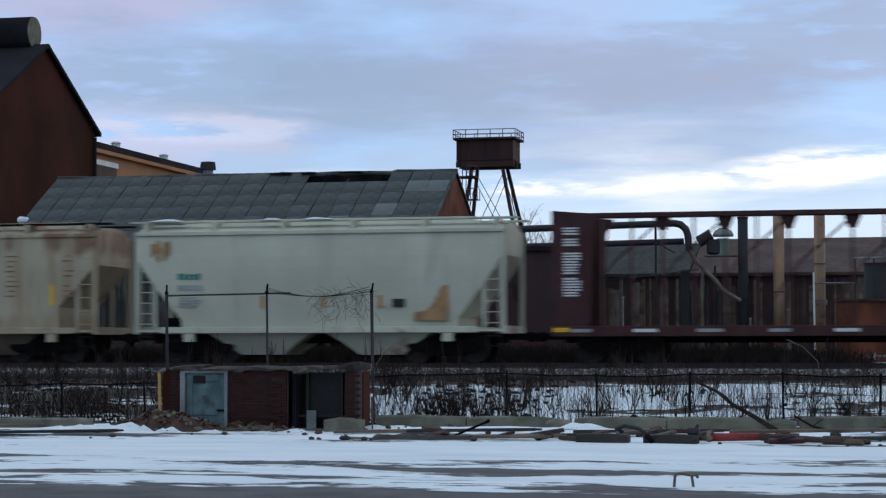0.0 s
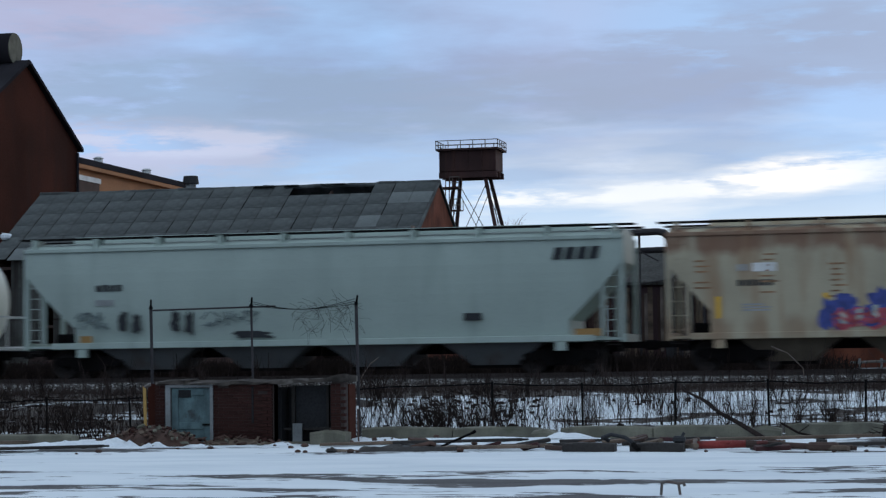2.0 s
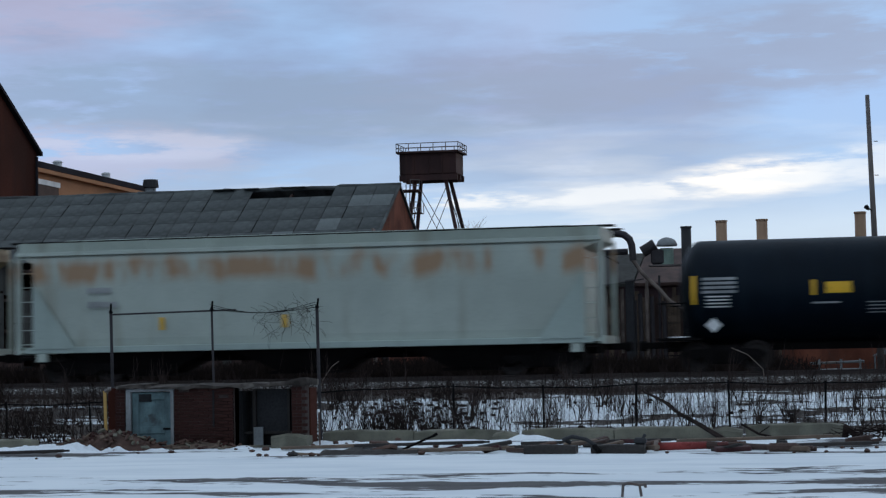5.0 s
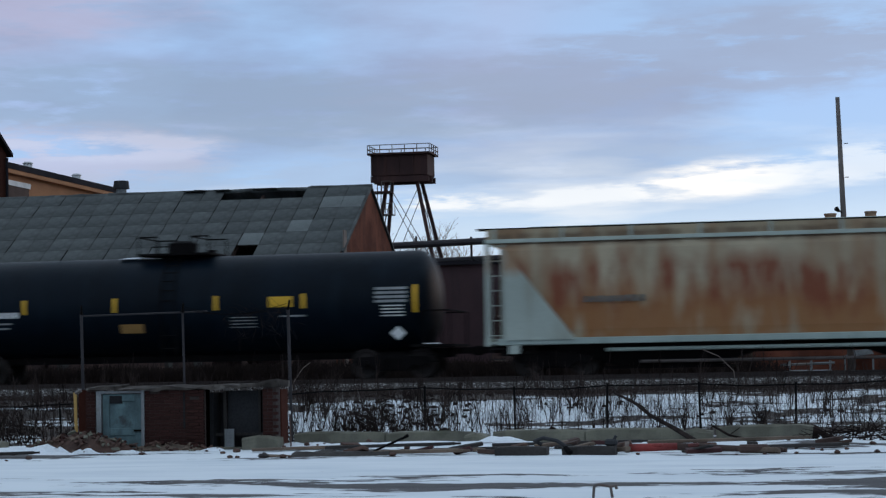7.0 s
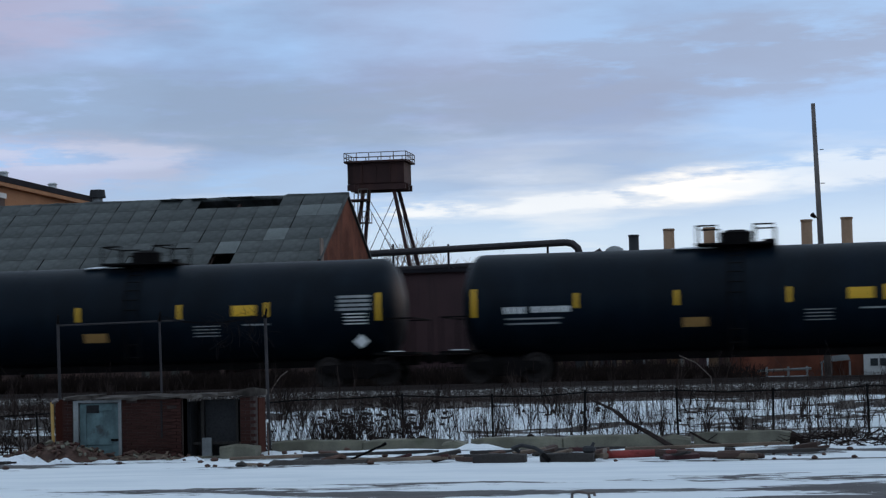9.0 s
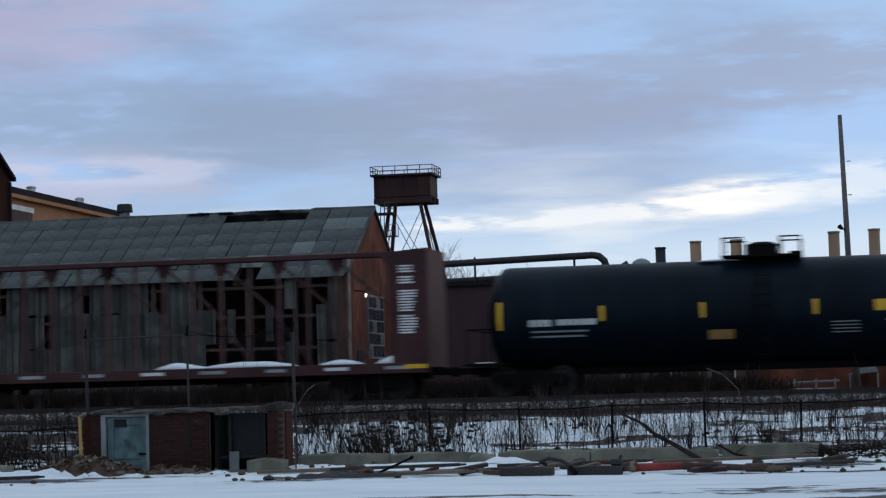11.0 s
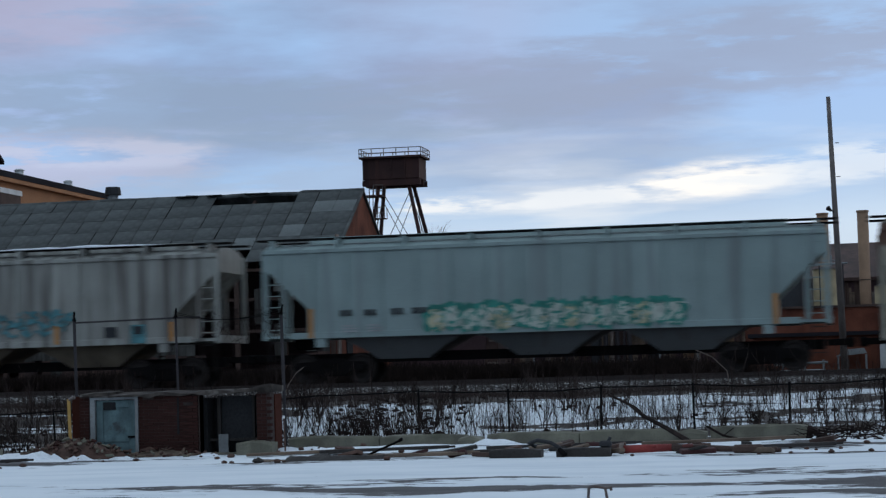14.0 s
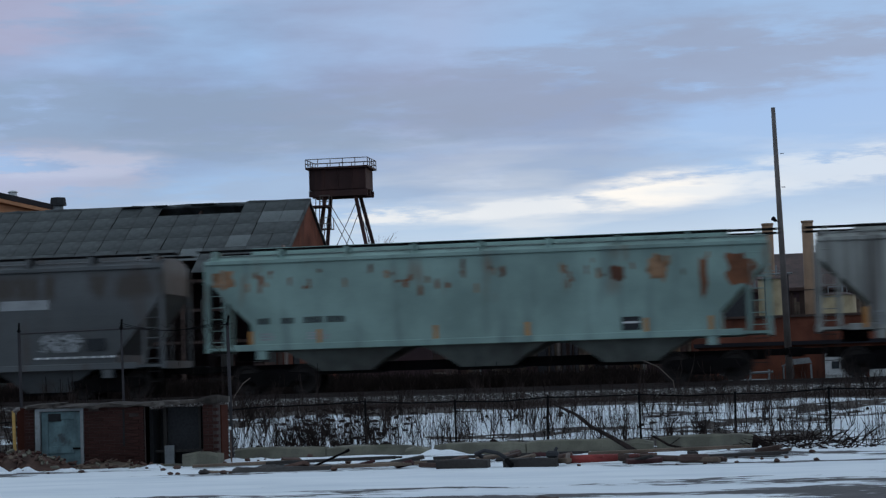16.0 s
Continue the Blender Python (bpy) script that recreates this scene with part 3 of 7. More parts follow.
def make_ground():
    far = [120, 300, 800, 3500]
    xs = [-f for f in reversed(far)] + [-80 + 5 * i for i in range(7)] + [-45 + 0.3 * i for i in range(174)] + [10, 20, 35, 60] + far
    ys = [-f for f in reversed(far)] + [-40, -10, 8, 15] + [18 + 0.2 * i for i in range(266)] + [74, 80, 90, 100] + far
    g = Geo()
    g.v = [(x, y, land(x, y)) for y in ys for x in xs]
    k = len(xs)
    g.f = [(j * k + i, j * k + i + 1, (j + 1) * k + i + 1, (j + 1) * k + i) for j in range(len(ys) - 1) for i in range(k - 1)]
    ob = new("ground", g.mesh("ground", True))
    ob.data.materials.append(ground_material())
    tagged(ob, "snow-patched asphalt yard rising to a snowy bank", "ground", kind="structure")


make_ground()


def make_track():
    # rails and timber ties
    for y in (YT - 0.755, YT + 0.755):
        g = Geo()
        prof = [(-0.07, 0), (0.07, 0), (0.07, 0.02), (0.012, 0.045), (0.012, 0.12), (0.037, 0.135), (0.037, 0.17), (-0.037, 0.17), (-0.037, 0.135), (-0.012, 0.12), (-0.012, 0.045), (-0.07, 0.02)]
        g.loft([[(x, y + a, ZR - 0.17 + c) for a, c in prof] for x in (-420, 330)])
        tagged(part("rail", g, "rail"), "worn steel rail spiked to timber ties", "rail", "running rails", "structure")
    tie = Geo().box(-0.12, 0.12, -1.3, 1.3, -0.16, 0, bevel=0.015).mesh("tie")
    tie.materials.append(M["tie"])
    bed = tagged(new("track_bed"), "dark timber ties bedded in ballast", "track", kind="structure")
    for i in range(110):
        part("tie", tie, "tie", bed, at=pose(-44 + i * 0.55, YT, ZR - 0.172, 0, 0, random.uniform(-1, 1)))


make_track()


# ---- industrial buildings beyond the track ----
def corrugated(g, x0, x1, y, z0, z1, pitch=0.16, depth=0.03):
    n = max(2, int((x1 - x0) / pitch))
    front = []
    for i in range(n + 1):
        x = x0 + (x1 - x0) * i / n
        front += [(x, y - depth * (i % 2))]
    vs = [(x, yy, z) for z in (z0, z1) for x, yy in front]
    k = len(front)
    g.add(vs, [(i, i + 1, k + i + 1, k + i) for i in range(k - 1)])


def make_shed():
    """Long low shed with a sheeted roof, patched walls and a brick gable."""
    X0, X1, Y0, YR, Y1, ZE, ZP, ZG = -38.5, -20.1, 82.0, 87.2, 92.4, 6.42, 9.46, 1.1
    s = thing("long_shed", "derelict grey sheet-roofed shed with patched walls and brick gable", "shed")
    # roof sheets, laid in courses; gaps left open where sheets are missing
    run = math.hypot(YR - Y0 + 0.35, ZP - ZE)
    ang = math.degrees(math.atan2(ZP - ZE, YR - Y0))
    courses, cols = 6, 20
    w, h = (X1 - X0) / cols, (run + 0.25) / courses
    sheets = []
    for kind in ("roof_grey", "roof_pale"):
        sheet = Geo().box(0, w - 0.014, 0, h - 0.008, 0, 0.03, bevel=0.008).mesh("roof_sheet")
        sheet.materials.append(M[kind])
        sheets.append(sheet)
    flap = random.Random(15)
    for j in range(courses):
        for i in range(cols):
            x = X0 + i * w
            if j == courses - 1 and -26.75 < x < -23.2:
                continue
            if j == 0 and -24.75 < x + w / 2 < -23.83:
                continue
            lift = flap.uniform(0.0, 0.005) + (0.05 if flap.random() < 0.03 else 0)
            pale = flap.random() < (0.5 if x > -23.5 and j in (2, 3, 4) else 0.03)
            part("roof_sheet", sheets[pale], "roof_grey", s, at=pose(x + random.uniform(-0.02, 0.02), Y0 - 0.35, ZE - 0.2, ang, 0, 0) @ pose(0, j * h, lift + 0.05, -0.25, random.uniform(-0.1, 0.1), random.uniform(-0.35, 0.35)))
    g = Geo()
    g.box(X0, X1, 0, run, -0.06, 0, pose(0, YR, ZP, -ang, 0, 0))
    part("far_roof", g, "roof_grey", s)
    for i in range(14):
        a, b = X0 + (X1 - X0) * i / 14, X0 + (X1 - X0) * (i + 1) / 14
        za, zb = flap.uniform(-0.05, 0.07), flap.uniform(-0.05, 0.07)
        part("ridge_cap", Geo().tube((a, YR, ZP + za), (b + 0.1, YR, ZP + zb), 0.10, seg=8), "roof_grey", s)
    for x, q in ((-28.4, 1.0), (-27.0, 0.7), (-25.3, 1.1)):
        part("loose_sheet", Geo().box(x, x + q, YR - 0.35, YR + 0.25, ZP + 0.06, ZP + 0.10, pose(0, 0, 0), 0.01), "roof_grey", s)
    for i in range(9):
        x = X0 + 0.3 + i * (X1 - X0 - 0.6) / 8
        g = Geo()
        g.tube((x, Y0 + 0.1, ZE - 0.2), (x, YR, ZP - 0.25), 0.09, seg=4)
        g.tube((x, Y0 + 0.1, ZE - 0.3), (x, Y1 - 0.1, ZE - 0.3), 0.08, seg=4)
        g.tube((x, YR, ZE - 0.3), (x, YR, ZP - 0.3), 0.07, seg=4)
        part("truss", g, "rust_post", s)
    for k in range(1, 5):
        y = Y0 + (YR - Y0) * k / 5
        part("purlin", Geo().box(X0, X1, y - 0.05, y + 0.05, ZE + (ZP - ZE) * k / 5 - 0.24, ZE + (ZP - ZE) * k / 5 - 0.12), "rust_post", s)
    # near wall: posts, rails and sheets with bays stripped open
    for i in range(10):
        x = X0 + 0.15 + i * (X1 - X0 - 0.3) / 9
        part("wall_post", Geo().box(x - 0.1, x + 0.1, Y0, Y0 + 0.2, ZG - 0.2, ZE - 0.1), "rust_post", s)
    for z in (2.2, 3.4, 4.7, 5.9):
        part("girt", Geo().box(X0, X1, Y0 + 0.03, Y0 + 0.13, z, z + 0.12), "rust_post", s)
    rnd = random.Random(5)
    x = X0
    while x < X1 - 0.4:
        wd = rnd.uniform(0.28, 0.55)
        x2 = min(x + wd, X1)
        dark = -26.3 < x < -21.6
        z = ZG
        for lo, hi in ((ZG - 0.1, 2.55), (2.5, 3.75), (3.7, 5.1), (5.05, ZE - 0.1)):
            keep = 0.96 if lo < 3.6 else 0.88 if lo < 5 else 0.78
            if dark:
                keep = 0.12
            if -35.3 < x < -34.0 and lo < 2.0:
                keep = 0
            if rnd.random() < keep:
                g = Geo()
                corrugated(g, x + 0.01, x2 + rnd.uniform(0, 0.05), Y0 - 0.02 - rnd.uniform(0, 0.04), lo + rnd.uniform(-0.08, 0.1), hi + rnd.uniform(-0.1, 0.1))
                part("wall_sheet", g, "sheet" if lo > 2.4 or rnd.random() < 0.35 else "rusty_sheet", s)
        x = x2
    # gables, back wall and floor inside
    g = Geo().prism([(Y0 + 0.02, ZG - 0.2), (Y1, ZG - 0.2), (Y1, ZE), (YR, ZP - 0.1), (Y0 + 0.02, ZE)], -X1, -X1 + 0.35, pose(0, 0, 0, 0, 0, 90))
    part("brick_gable", g, "gable_brick", s)
    g = Geo().prism([(Y0 + 0.02, ZG - 0.2), (Y1, ZG - 0.2), (Y1, ZE), (YR, ZP - 0.1), (Y0 + 0.02, ZE)], -X0 - 0.3, -X0 - 0.05, pose(0, 0, 0, 0, 0, 90))
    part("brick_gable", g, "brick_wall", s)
    part("back_wall", Geo().box(X0, X1 - 0.4, Y1 - 0.25, Y1, ZG - 0.2, ZE), "maroon_d", s)
    # gable trim, window with small panes, door and stair on the end wall
    part("bargeboard", Geo().tube((X1 + 0.04, Y0 - 0.1, ZE - 0.02), (X1 + 0.04, YR, ZP + 0.02), 0.07, seg=4), "roof_grey", s)
    part("bargeboard", Geo().tube((X1 + 0.04, YR, ZP + 0.02), (X1 + 0.04, Y1 + 0.1, ZE - 0.02), 0.07, seg=4), "roof_grey", s)
    part("corner_board", Geo().box(X1, X1 + 0.06, Y0 + 0.1, Y0 + 0.55, ZG, 7.3), "lagging", s, "peeling pale corner board")
    win = part("gable_window", Geo().box(X1 + 0.005, X1 + 0.05, 85.6, 88.6, 3.0, 5.7), "door_frame", s)
    for i in range(4):
        for j in range(5):
            part("pane", Geo().box(X1 + 0.052, X1 + 0.06, 85.7 + i * 0.72, 86.34 + i * 0.72, 3.08 + j * 0.52, 3.54 + j * 0.52), "glass" if (i * 3 + j) % 5 else "lagging", win)
    part("gable_door", Geo().box(X1 + 0.005, X1 + 0.05, 83.6, 84.6, ZG, 3.3), "interior", s)
    # the small snow left on the left rake
    part("snow_patch", Geo().box(X0 - 0.05, X0 + 0.25, 83.0, 83.9, 7.25, 7.55, bevel=0.1), "snow", s)


make_shed()


def make_hall():
    """Tall brick hall, its gable towards the yard's far end, with a drum vent along the ridge."""
    X1, X0, Y0, YR, Y1, ZE, ZP = -45.0, -80.0, 93.3, 100.1, 106.9, 13.74, 17.5
    h = thing("brick_hall", "tall dark red brick works hall with steep dark roof", "building")
    g = Geo().prism([(Y0, 0.8), (Y1, 0.8), (Y1, ZE), (YR, ZP), (Y0, ZE)], -X1, -X0, pose(0, 0, 0, 0, 0, 90))
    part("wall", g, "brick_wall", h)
    for a, b in (((Y0 - 0.3, ZE - 0.12), (YR, ZP + 0.06)), ((YR, ZP + 0.06), (Y1 + 0.3, ZE - 0.12))):
        g = Geo()
        g.loft([[(x, a[0], a[1]), (x, b[0], b[1]), (x, b[0], b[1] + 0.2), (x, a[0], a[1] + 0.2)] for x in (X0 - 0.3, X1 + 0.25)])
        part("roof", g, "roof_dark", h)
    g = Geo().tube((X0, YR, ZP + 0.85), (X1 - 0.6, YR, ZP + 0.85), 0.85, seg=20)
    part("ridge_vent", g, "roof_dark", h, "long drum ridge ventilator with pale end", True)
    part("vent_end", Geo().tube((X1 - 0.6, YR, ZP + 0.85), (X1 - 0.55, YR, ZP + 0.85), 0.83, seg=20), "concrete", h)
    part("downpipe", Geo().tube((X1 + 0.1, Y1 - 0.2, 1), (X1 + 0.1, Y1 - 0.2, ZE - 0.2), 0.08), "roof_dark", h)


def make_annex():
    """Orange-walled block behind the hall."""
    a = thing("orange_block", "orange rendered long block with dark eaves and roof vents", "building")
    part("wall", Geo().box(-64, -48, 107.5, 131.5, 0.8, 13.7), "brick_orange", a)
    g = Geo().loft([[(-64.4, y, 13.7), (-47.6, y, 13.7), (-47.6, y, 14.05), (-56, y, 14.9), (-64.4, y, 14.05)] for y in (107.2, 132)])
    part("roof", g, "roof_dark", a)
    part("fascia", Geo().box(-47.99, -47.62, 107.3, 131.9, 13.45, 13.68), "brick_orange", a)
    for y in (117.2, 125.2):
        # white colour stands in for the sheen on galvanised vents
        v = part("roof_vent", Geo().tube((-48.0, y, 13.85), (-48.0, y, 14.33), 0.27, seg=14), "white_mark", a, "squat pale roof vent")
        part("cap", Geo().tube((-48.0, y, 14.33), (-48.0, y, 14.43), 0.34, 0.2, 14), "truck_white", v)
    part("window", Geo().box(-48, -47.93, 109.2, 117.2, 11.6, 12.8), "rust_post", a)
    part("lintel", Geo().box(-48, -47.9, 109, 117.4, 12.8, 13.1), "white_mark", a)
    s = thing("vent_stack", "rusty vent stack with dark cowl behind the shed", "chimney")
    part("pipe", Geo().tube((-35.95, 100, 1.0), (-35.95, 100, 11.0), 0.26, seg=14), "door_frame", s)
    part("cowl", Geo().tube((-35.95, 100, 10.98), (-35.95, 100, 11.38), 0.42, 0.36, 14), "black_stack", s)


make_hall()
make_annex()


def make_tower():
    """Rectangular water tank on a braced steel tower."""
    t = thing("water_tower", "rusty rectangular water tank on braced steel legs", "water tower")
    X0, X1, Y0, Y1, ZB, ZT = -24.12, -21.15, 105.0, 106.9, 11.62, 12.78
    part("tank", Geo().box(X0, X1, Y0, Y1, ZB, ZT, bevel=0.04), "tank_rust", t)
    for x in [X0 + 0.02 + i * (X1 - X0 - 0.04) / 4 for i in range(5)]:
        part("rib", Geo().box(x - 0.03, x + 0.03, Y0 - 0.05, Y0, ZB, ZT), "tank_rust", t)
    for y in (Y0 + 0.1, Y0 + 0.9, Y1 - 0.9, Y1 - 0.1):
        part("beam", Geo().box(X0 - 0.05, X1 + 0.05, y - 0.08, y + 0.08, ZB - 0.32, ZB - 0.01), "tank_rust", t)
    d = part("deck", Geo().box(X0 - 0.17, X1 + 0.17, Y0 - 0.2, Y1 + 0.2, ZT - 0.06, ZT + 0.04), "tank_rust", t)
    cs = [(X0 - 0.15, Y0 - 0.18), (X1 + 0.15, Y0 - 0.18), (X1 + 0.15, Y1 + 0.18), (X0 - 0.15, Y1 + 0.18)]
    for i in range(4):
        a, b = Vector(cs[i]), Vector(cs[(i + 1) % 4])
        for z in (ZT + 0.22, ZT + 0.45):
            part("handrail", Geo().tube((*a, z), (*b, z), 0.022, seg=5), "galv", t)
        n = 5 if i % 2 == 0 else 4
        for k in range(n):
            p = a.lerp(b, k / n)
            part("stanchion", Geo().tube((*p, ZT), (*p, ZT + 0.45), 0.024, seg=5), "galv", t)
    tops = [(X0 + 0.75, Y0 + 0.3), (X1 - 0.62, Y0 + 0.3), (X1 - 0.62, Y1 - 0.3), (X0 + 0.75, Y1 - 0.3)]
    feet = [(X0 - 0.6, Y0 - 1.2), (X1 + 1.6, Y0 - 1.2), (X1 + 1.6, Y1 + 1.2), (X0 - 0.6, Y1 + 1.2)]
    for (a, b), (c, e) in zip(tops, feet):
        g = Geo()
        g.tube((c, e, 1.1), (a, b, ZB - 0.3), 0.12, 0.12, 4)
        part("leg", g, "tank_rust", t)
    at = lambda i, f: (feet[i][0] + (tops[i][0] - feet[i][0]) * f, feet[i][1] + (tops[i][1] - feet[i][1]) * f, 1.1 + (ZB - 1.4) * f)
    for i in range(4):
        for lo, hi in ((0.45, 0.97), (0.02, 0.45)):
            part("brace", Geo().tube(at(i, lo), at((i + 1) % 4, hi), 0.022, seg=4), "pipe_dark", t)
            part("brace", Geo().tube(at(i, hi), at((i + 1) % 4, lo), 0.022, seg=4), "pipe_dark", t)
        part("strut", Geo().tube(at(i, 0.45), at((i + 1) % 4, 0.45), 0.06, seg=4), "tank_rust", t)
    # caged landing on the near left leg
    lx, ly, lz = -23.75, 104.7, 10.7
    part("landing", Geo().box(lx - 0.75, lx + 0.75, ly - 0.5, ly + 0.5, lz, lz + 0.08), "tank_rust", t)
    part("landing", Geo().box(lx + 0.2, lx + 0.85, ly - 0.3, ly + 0.3, 9.55, 9.6), "tank_rust", t)
    for z0, a, b in ((lz, lx + 0.3, lx + 0.78), (9.55, lx + 0.25, lx + 0.85)):
        for x in (a, b):
            for y in (ly - 0.3, ly + 0.3):
                part("stanchion", Geo().tube((x, y, z0), (x, y, z0 + 0.6), 0.022, seg=5), "galv", t)
        for z in (0.3, 0.6):
            part("handrail", Geo().tube((a, ly - 0.3, z0 + z), (b, ly - 0.3, z0 + z), 0.022, seg=5), "galv", t)
    for x in (lx + 0.02, lx + 0.22):
        part("ladder_rail", Geo().tube((x - 0.2, ly - 0.2, 1.2), (x, ly, ZB), 0.025, seg=5), "tank_rust", t)


make_tower()


def make_works():
    """Low rusted works building with stacks, pipes and vessels to the right of the tower."""
    b = thing("works_building", "long low rust-brown works building with sheeted walls", "building")
    # long range: rust-brown roof and sheet wall
    g = Geo().loft([[(x, 100, 5.35), (x, 100.0, 5.5), (x, 106, 7.45), (x, 112, 5.5), (x, 112, 5.35)] for x in (-11.5, 30)])
    part("roof", g, "rusty_sheet", b)
    g = Geo().loft([[(x, 100, 5.35), (x, 100.0, 5.5), (x, 106, 7.25), (x, 112, 5.5), (x, 112, 5.35)] for x in (-20.5, -11.6)])
    part("roof", g, "sheet", b, "grey sheeted roof")
    part("wall", Geo().box(-20.3, 30, 100.3, 111.8, 0.8, 5.35), "maroon_d", b)
    rnd = random.Random(11)
    x = -20.3
    while x < 6:
        w = rnd.uniform(0.10, 0.26)
        if rnd.random() < 0.88:
            g = Geo()
            corrugated(g, x, x + w, 100.25 - rnd.uniform(0, 0.03), rnd.uniform(1.0, 2.6), rnd.uniform(4.7, 5.35), 0.14, 0.03)
            part("wall_sheet", g, rnd.choice(["timber", "rusty_sheet", "timber", "rusty_sheet", "lagging", "rust_post"]), b)
        x += w
    # maroon lean-to beside the shed
    l = thing("maroon_shed", "windowless dark maroon sheet shed", "shed")
    part("wall", Geo().prism([(-21.6, 0.8), (-16.1, 0.8), (-15.5, 6.3), (-21.6, 6.3)], 93.0, 98.0), "maroon_d", l)
    part("roof", Geo().box(-21.7, -15.4, 92.8, 98.2, 6.3, 6.45), "roof_dark", l)
    part("vent", Geo().box(-18.9, -18.65, 92.93, 93.0, 4.6, 5.1), "sheet", l)
    part("side_chute", Geo().prism([(-16.08, 1.0), (-15.45, 1.0), (-15.30, 3.4), (-15.36, 5.6), (-15.58, 5.6)], 93.2, 97), "rusty_sheet", l, "rust-brown sheeted side chute")
    for z in (1.9, 2.9, 3.9, 4.8):
        part("stiffener", Geo().box(-15.95 + (z - 1) * 0.1, -15.34, 93.12, 93.2, z, z + 0.08), "lagging", l)
    # stacks
    for x, top, base, m, r in ((-8.87, 8.07, 4.2, "black_stack", 0.24), (-7.2, 8.3, 2.6, "tan_stack", 0.26), (-5.3, 8.3, 3.9, "tan_stack", 0.26), (-0.75, 8.5, 3.6, "tan_stack", 0.26), (1.1, 8.55, 3.4, "tan_stack", 0.26)):
        s = thing("exhaust_stack", "black steel exhaust stack" if m == "black_stack" else "tan rust-streaked exhaust stack", "chimney", group="exhaust stacks")
        part("pipe", Geo().tube((x, 99.0, 1.0), (x, 99.0, top), r, seg=16), m, s, smooth=True)
        part("collar", Geo().tube((x, 99.0, base), (x, 99.0, base + 0.25), r + 0.08, seg=16), "lagging" if m != "black_stack" else m, s)
        part("band", Geo().tube((x, 99.0, base + 1.9), (x, 99.0, base + 1.95), r + 0.02, seg=16), "rust_post", s)
        part("rim", Geo().tube((x, 99.0, top - 0.06), (x, 99.0, top + 0.02), r + 0.03, seg=16), m, s)
    # overhead pipe bridge from the tower to the works
    p = thing("pipe_bridge", "pair of dark overhead pipes on posts", "pipework")
    part("pipe", Geo().tube((-22, 98, 7.55), (-12.0, 98, 7.78), 0.17, seg=10), "pipe_dark", p)
    pts = [(-12.0, 98, 7.78), (-11.7, 98, 7.72), (-11.45, 98, 7.5), (-11.35, 98, 7.2), (-11.3, 98, 6.5), (-10.9, 98, 5.9), (-10.2, 98, 5.2), (-9.6, 98, 4.5), (-8.9, 98, 4.1)]
    part("elbow", Geo().path(pts[:5], 0.17, 10), "pipe_dark", p)
    part("lagged_pipe", Geo().path(pts[4:], 0.10, 10), "lagging", p, "torn pale pipe lagging")
    part("pipe", Geo().tube((-22, 98.5, 6.75), (-11.6, 98.5, 6.95), 0.15, seg=10), "pipe_dark", p)
    for x in (-20.4, -17.7, -12.9):
        part("post", Geo().tube((x, 98.2, 1.0), (x, 98.2, 8.0 if x < -19 else 7.9), 0.06, seg=6), "pipe_dark", p)
        part("bracket", Geo().tube((x, 98.2, 6.9), (x + 0.9, 98.2, 6.4), 0.04, seg=5), "pipe_dark", p)
    part("cable", Geo().path([(-22 + i * 1.6, 97.8, 5.6 - 0.5 * math.sin(i * 0.45)) for i in range(8)], 0.03, 5), "pipe_dark", p)
    # tangle of upright pipes, fan and cowl
    k = thing("pipe_cluster", "cluster of upright rusty pipes and ducts", "pipework")
    rnd = random.Random(3)
    for i in range(7):
        x = -11.6 + i * 0.28
        part("pipe", Geo().tube((x, 98.6, 1.0), (x + rnd.uniform(-0.1, 0.1), 98.6, rnd.uniform(4.5, 6.4)), rnd.uniform(0.05, 0.11), seg=8), rnd.choice(["pipe_dark", "lagging", "rust_post", "pipe_dark"]), k)
    part("duct", Geo().box(-11.75, -11.35, 98.3, 98.7, 1.0, 5.6, bevel=0.04), "black_stack", k, "black square duct")
    part("drum", Geo().tube((-10.9, 98.4, 6.9), (-10.3, 98.4, 7.25), 0.28, seg=12), "pipe_dark", k)
    part("fan_housing", Geo().box(-10.5, -9.8, 98.2, 98.9, 6.3, 7.0, bevel=0.08), "pipe_dark", k)
    part("platform", Geo().box(-10.6, -9.1, 98, 99, 6.2, 6.27), "galv", k)
    part("cowl_stem", Geo().tube((-9.75, 98.5, 6.27), (-9.75, 98.5, 7.05), 0.32, seg=14), "green_cowl", k)
    g = Geo()
    dome = [[(-9.75 + r * math.cos(a), 98.5 + r * math.sin(a), z) for a in [2 * math.pi * q / 18 for q in range(18)]] for r, z in ((0.48, 7.15), (0.5, 7.22), (0.4, 7.42), (0.22, 7.53), (0.05, 7.57))]
    part("cowl_cap", g.loft(dome), "door_frame", k, "pale mushroom vent cap", True)
    # tank group in a brick bund with vessels and white standpipes
    q = thing("brick_bund", "low red brick bund wall round the vessels", "wall")
    part("wall", Geo().box(-4.1, 12, 90.0, 90.4, 0.9, 3.85), "gable_brick", q)
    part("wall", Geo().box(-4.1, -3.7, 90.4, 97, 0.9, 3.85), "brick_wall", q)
    part("coping", Geo().box(-4.2, 12, 89.9, 90.5, 3.85, 3.95), "rust_post", q)
    for x, r, top, m, lab in ((-2.35, 0.72, 5.55, "black_stack", "black squat steel storage vessel"), (-0.6, 0.62, 5.6, "cream", "cream rust-streaked storage vessel"), (2.2, 0.8, 4.8, "cream", "cream rust-streaked storage vessel")):
        v = thing("storage_vessel", lab, "tank", group="vessels in the bund")
        part("shell", Geo().tube((x, 92.5, 0.9), (x, 92.5, top), r, seg=20), m, v, smooth=True)
        part("lid", Geo().tube((x, 92.5, top), (x, 92.5, top + 0.12), r + 0.05, r * 0.5, 20), "rust_post", v)
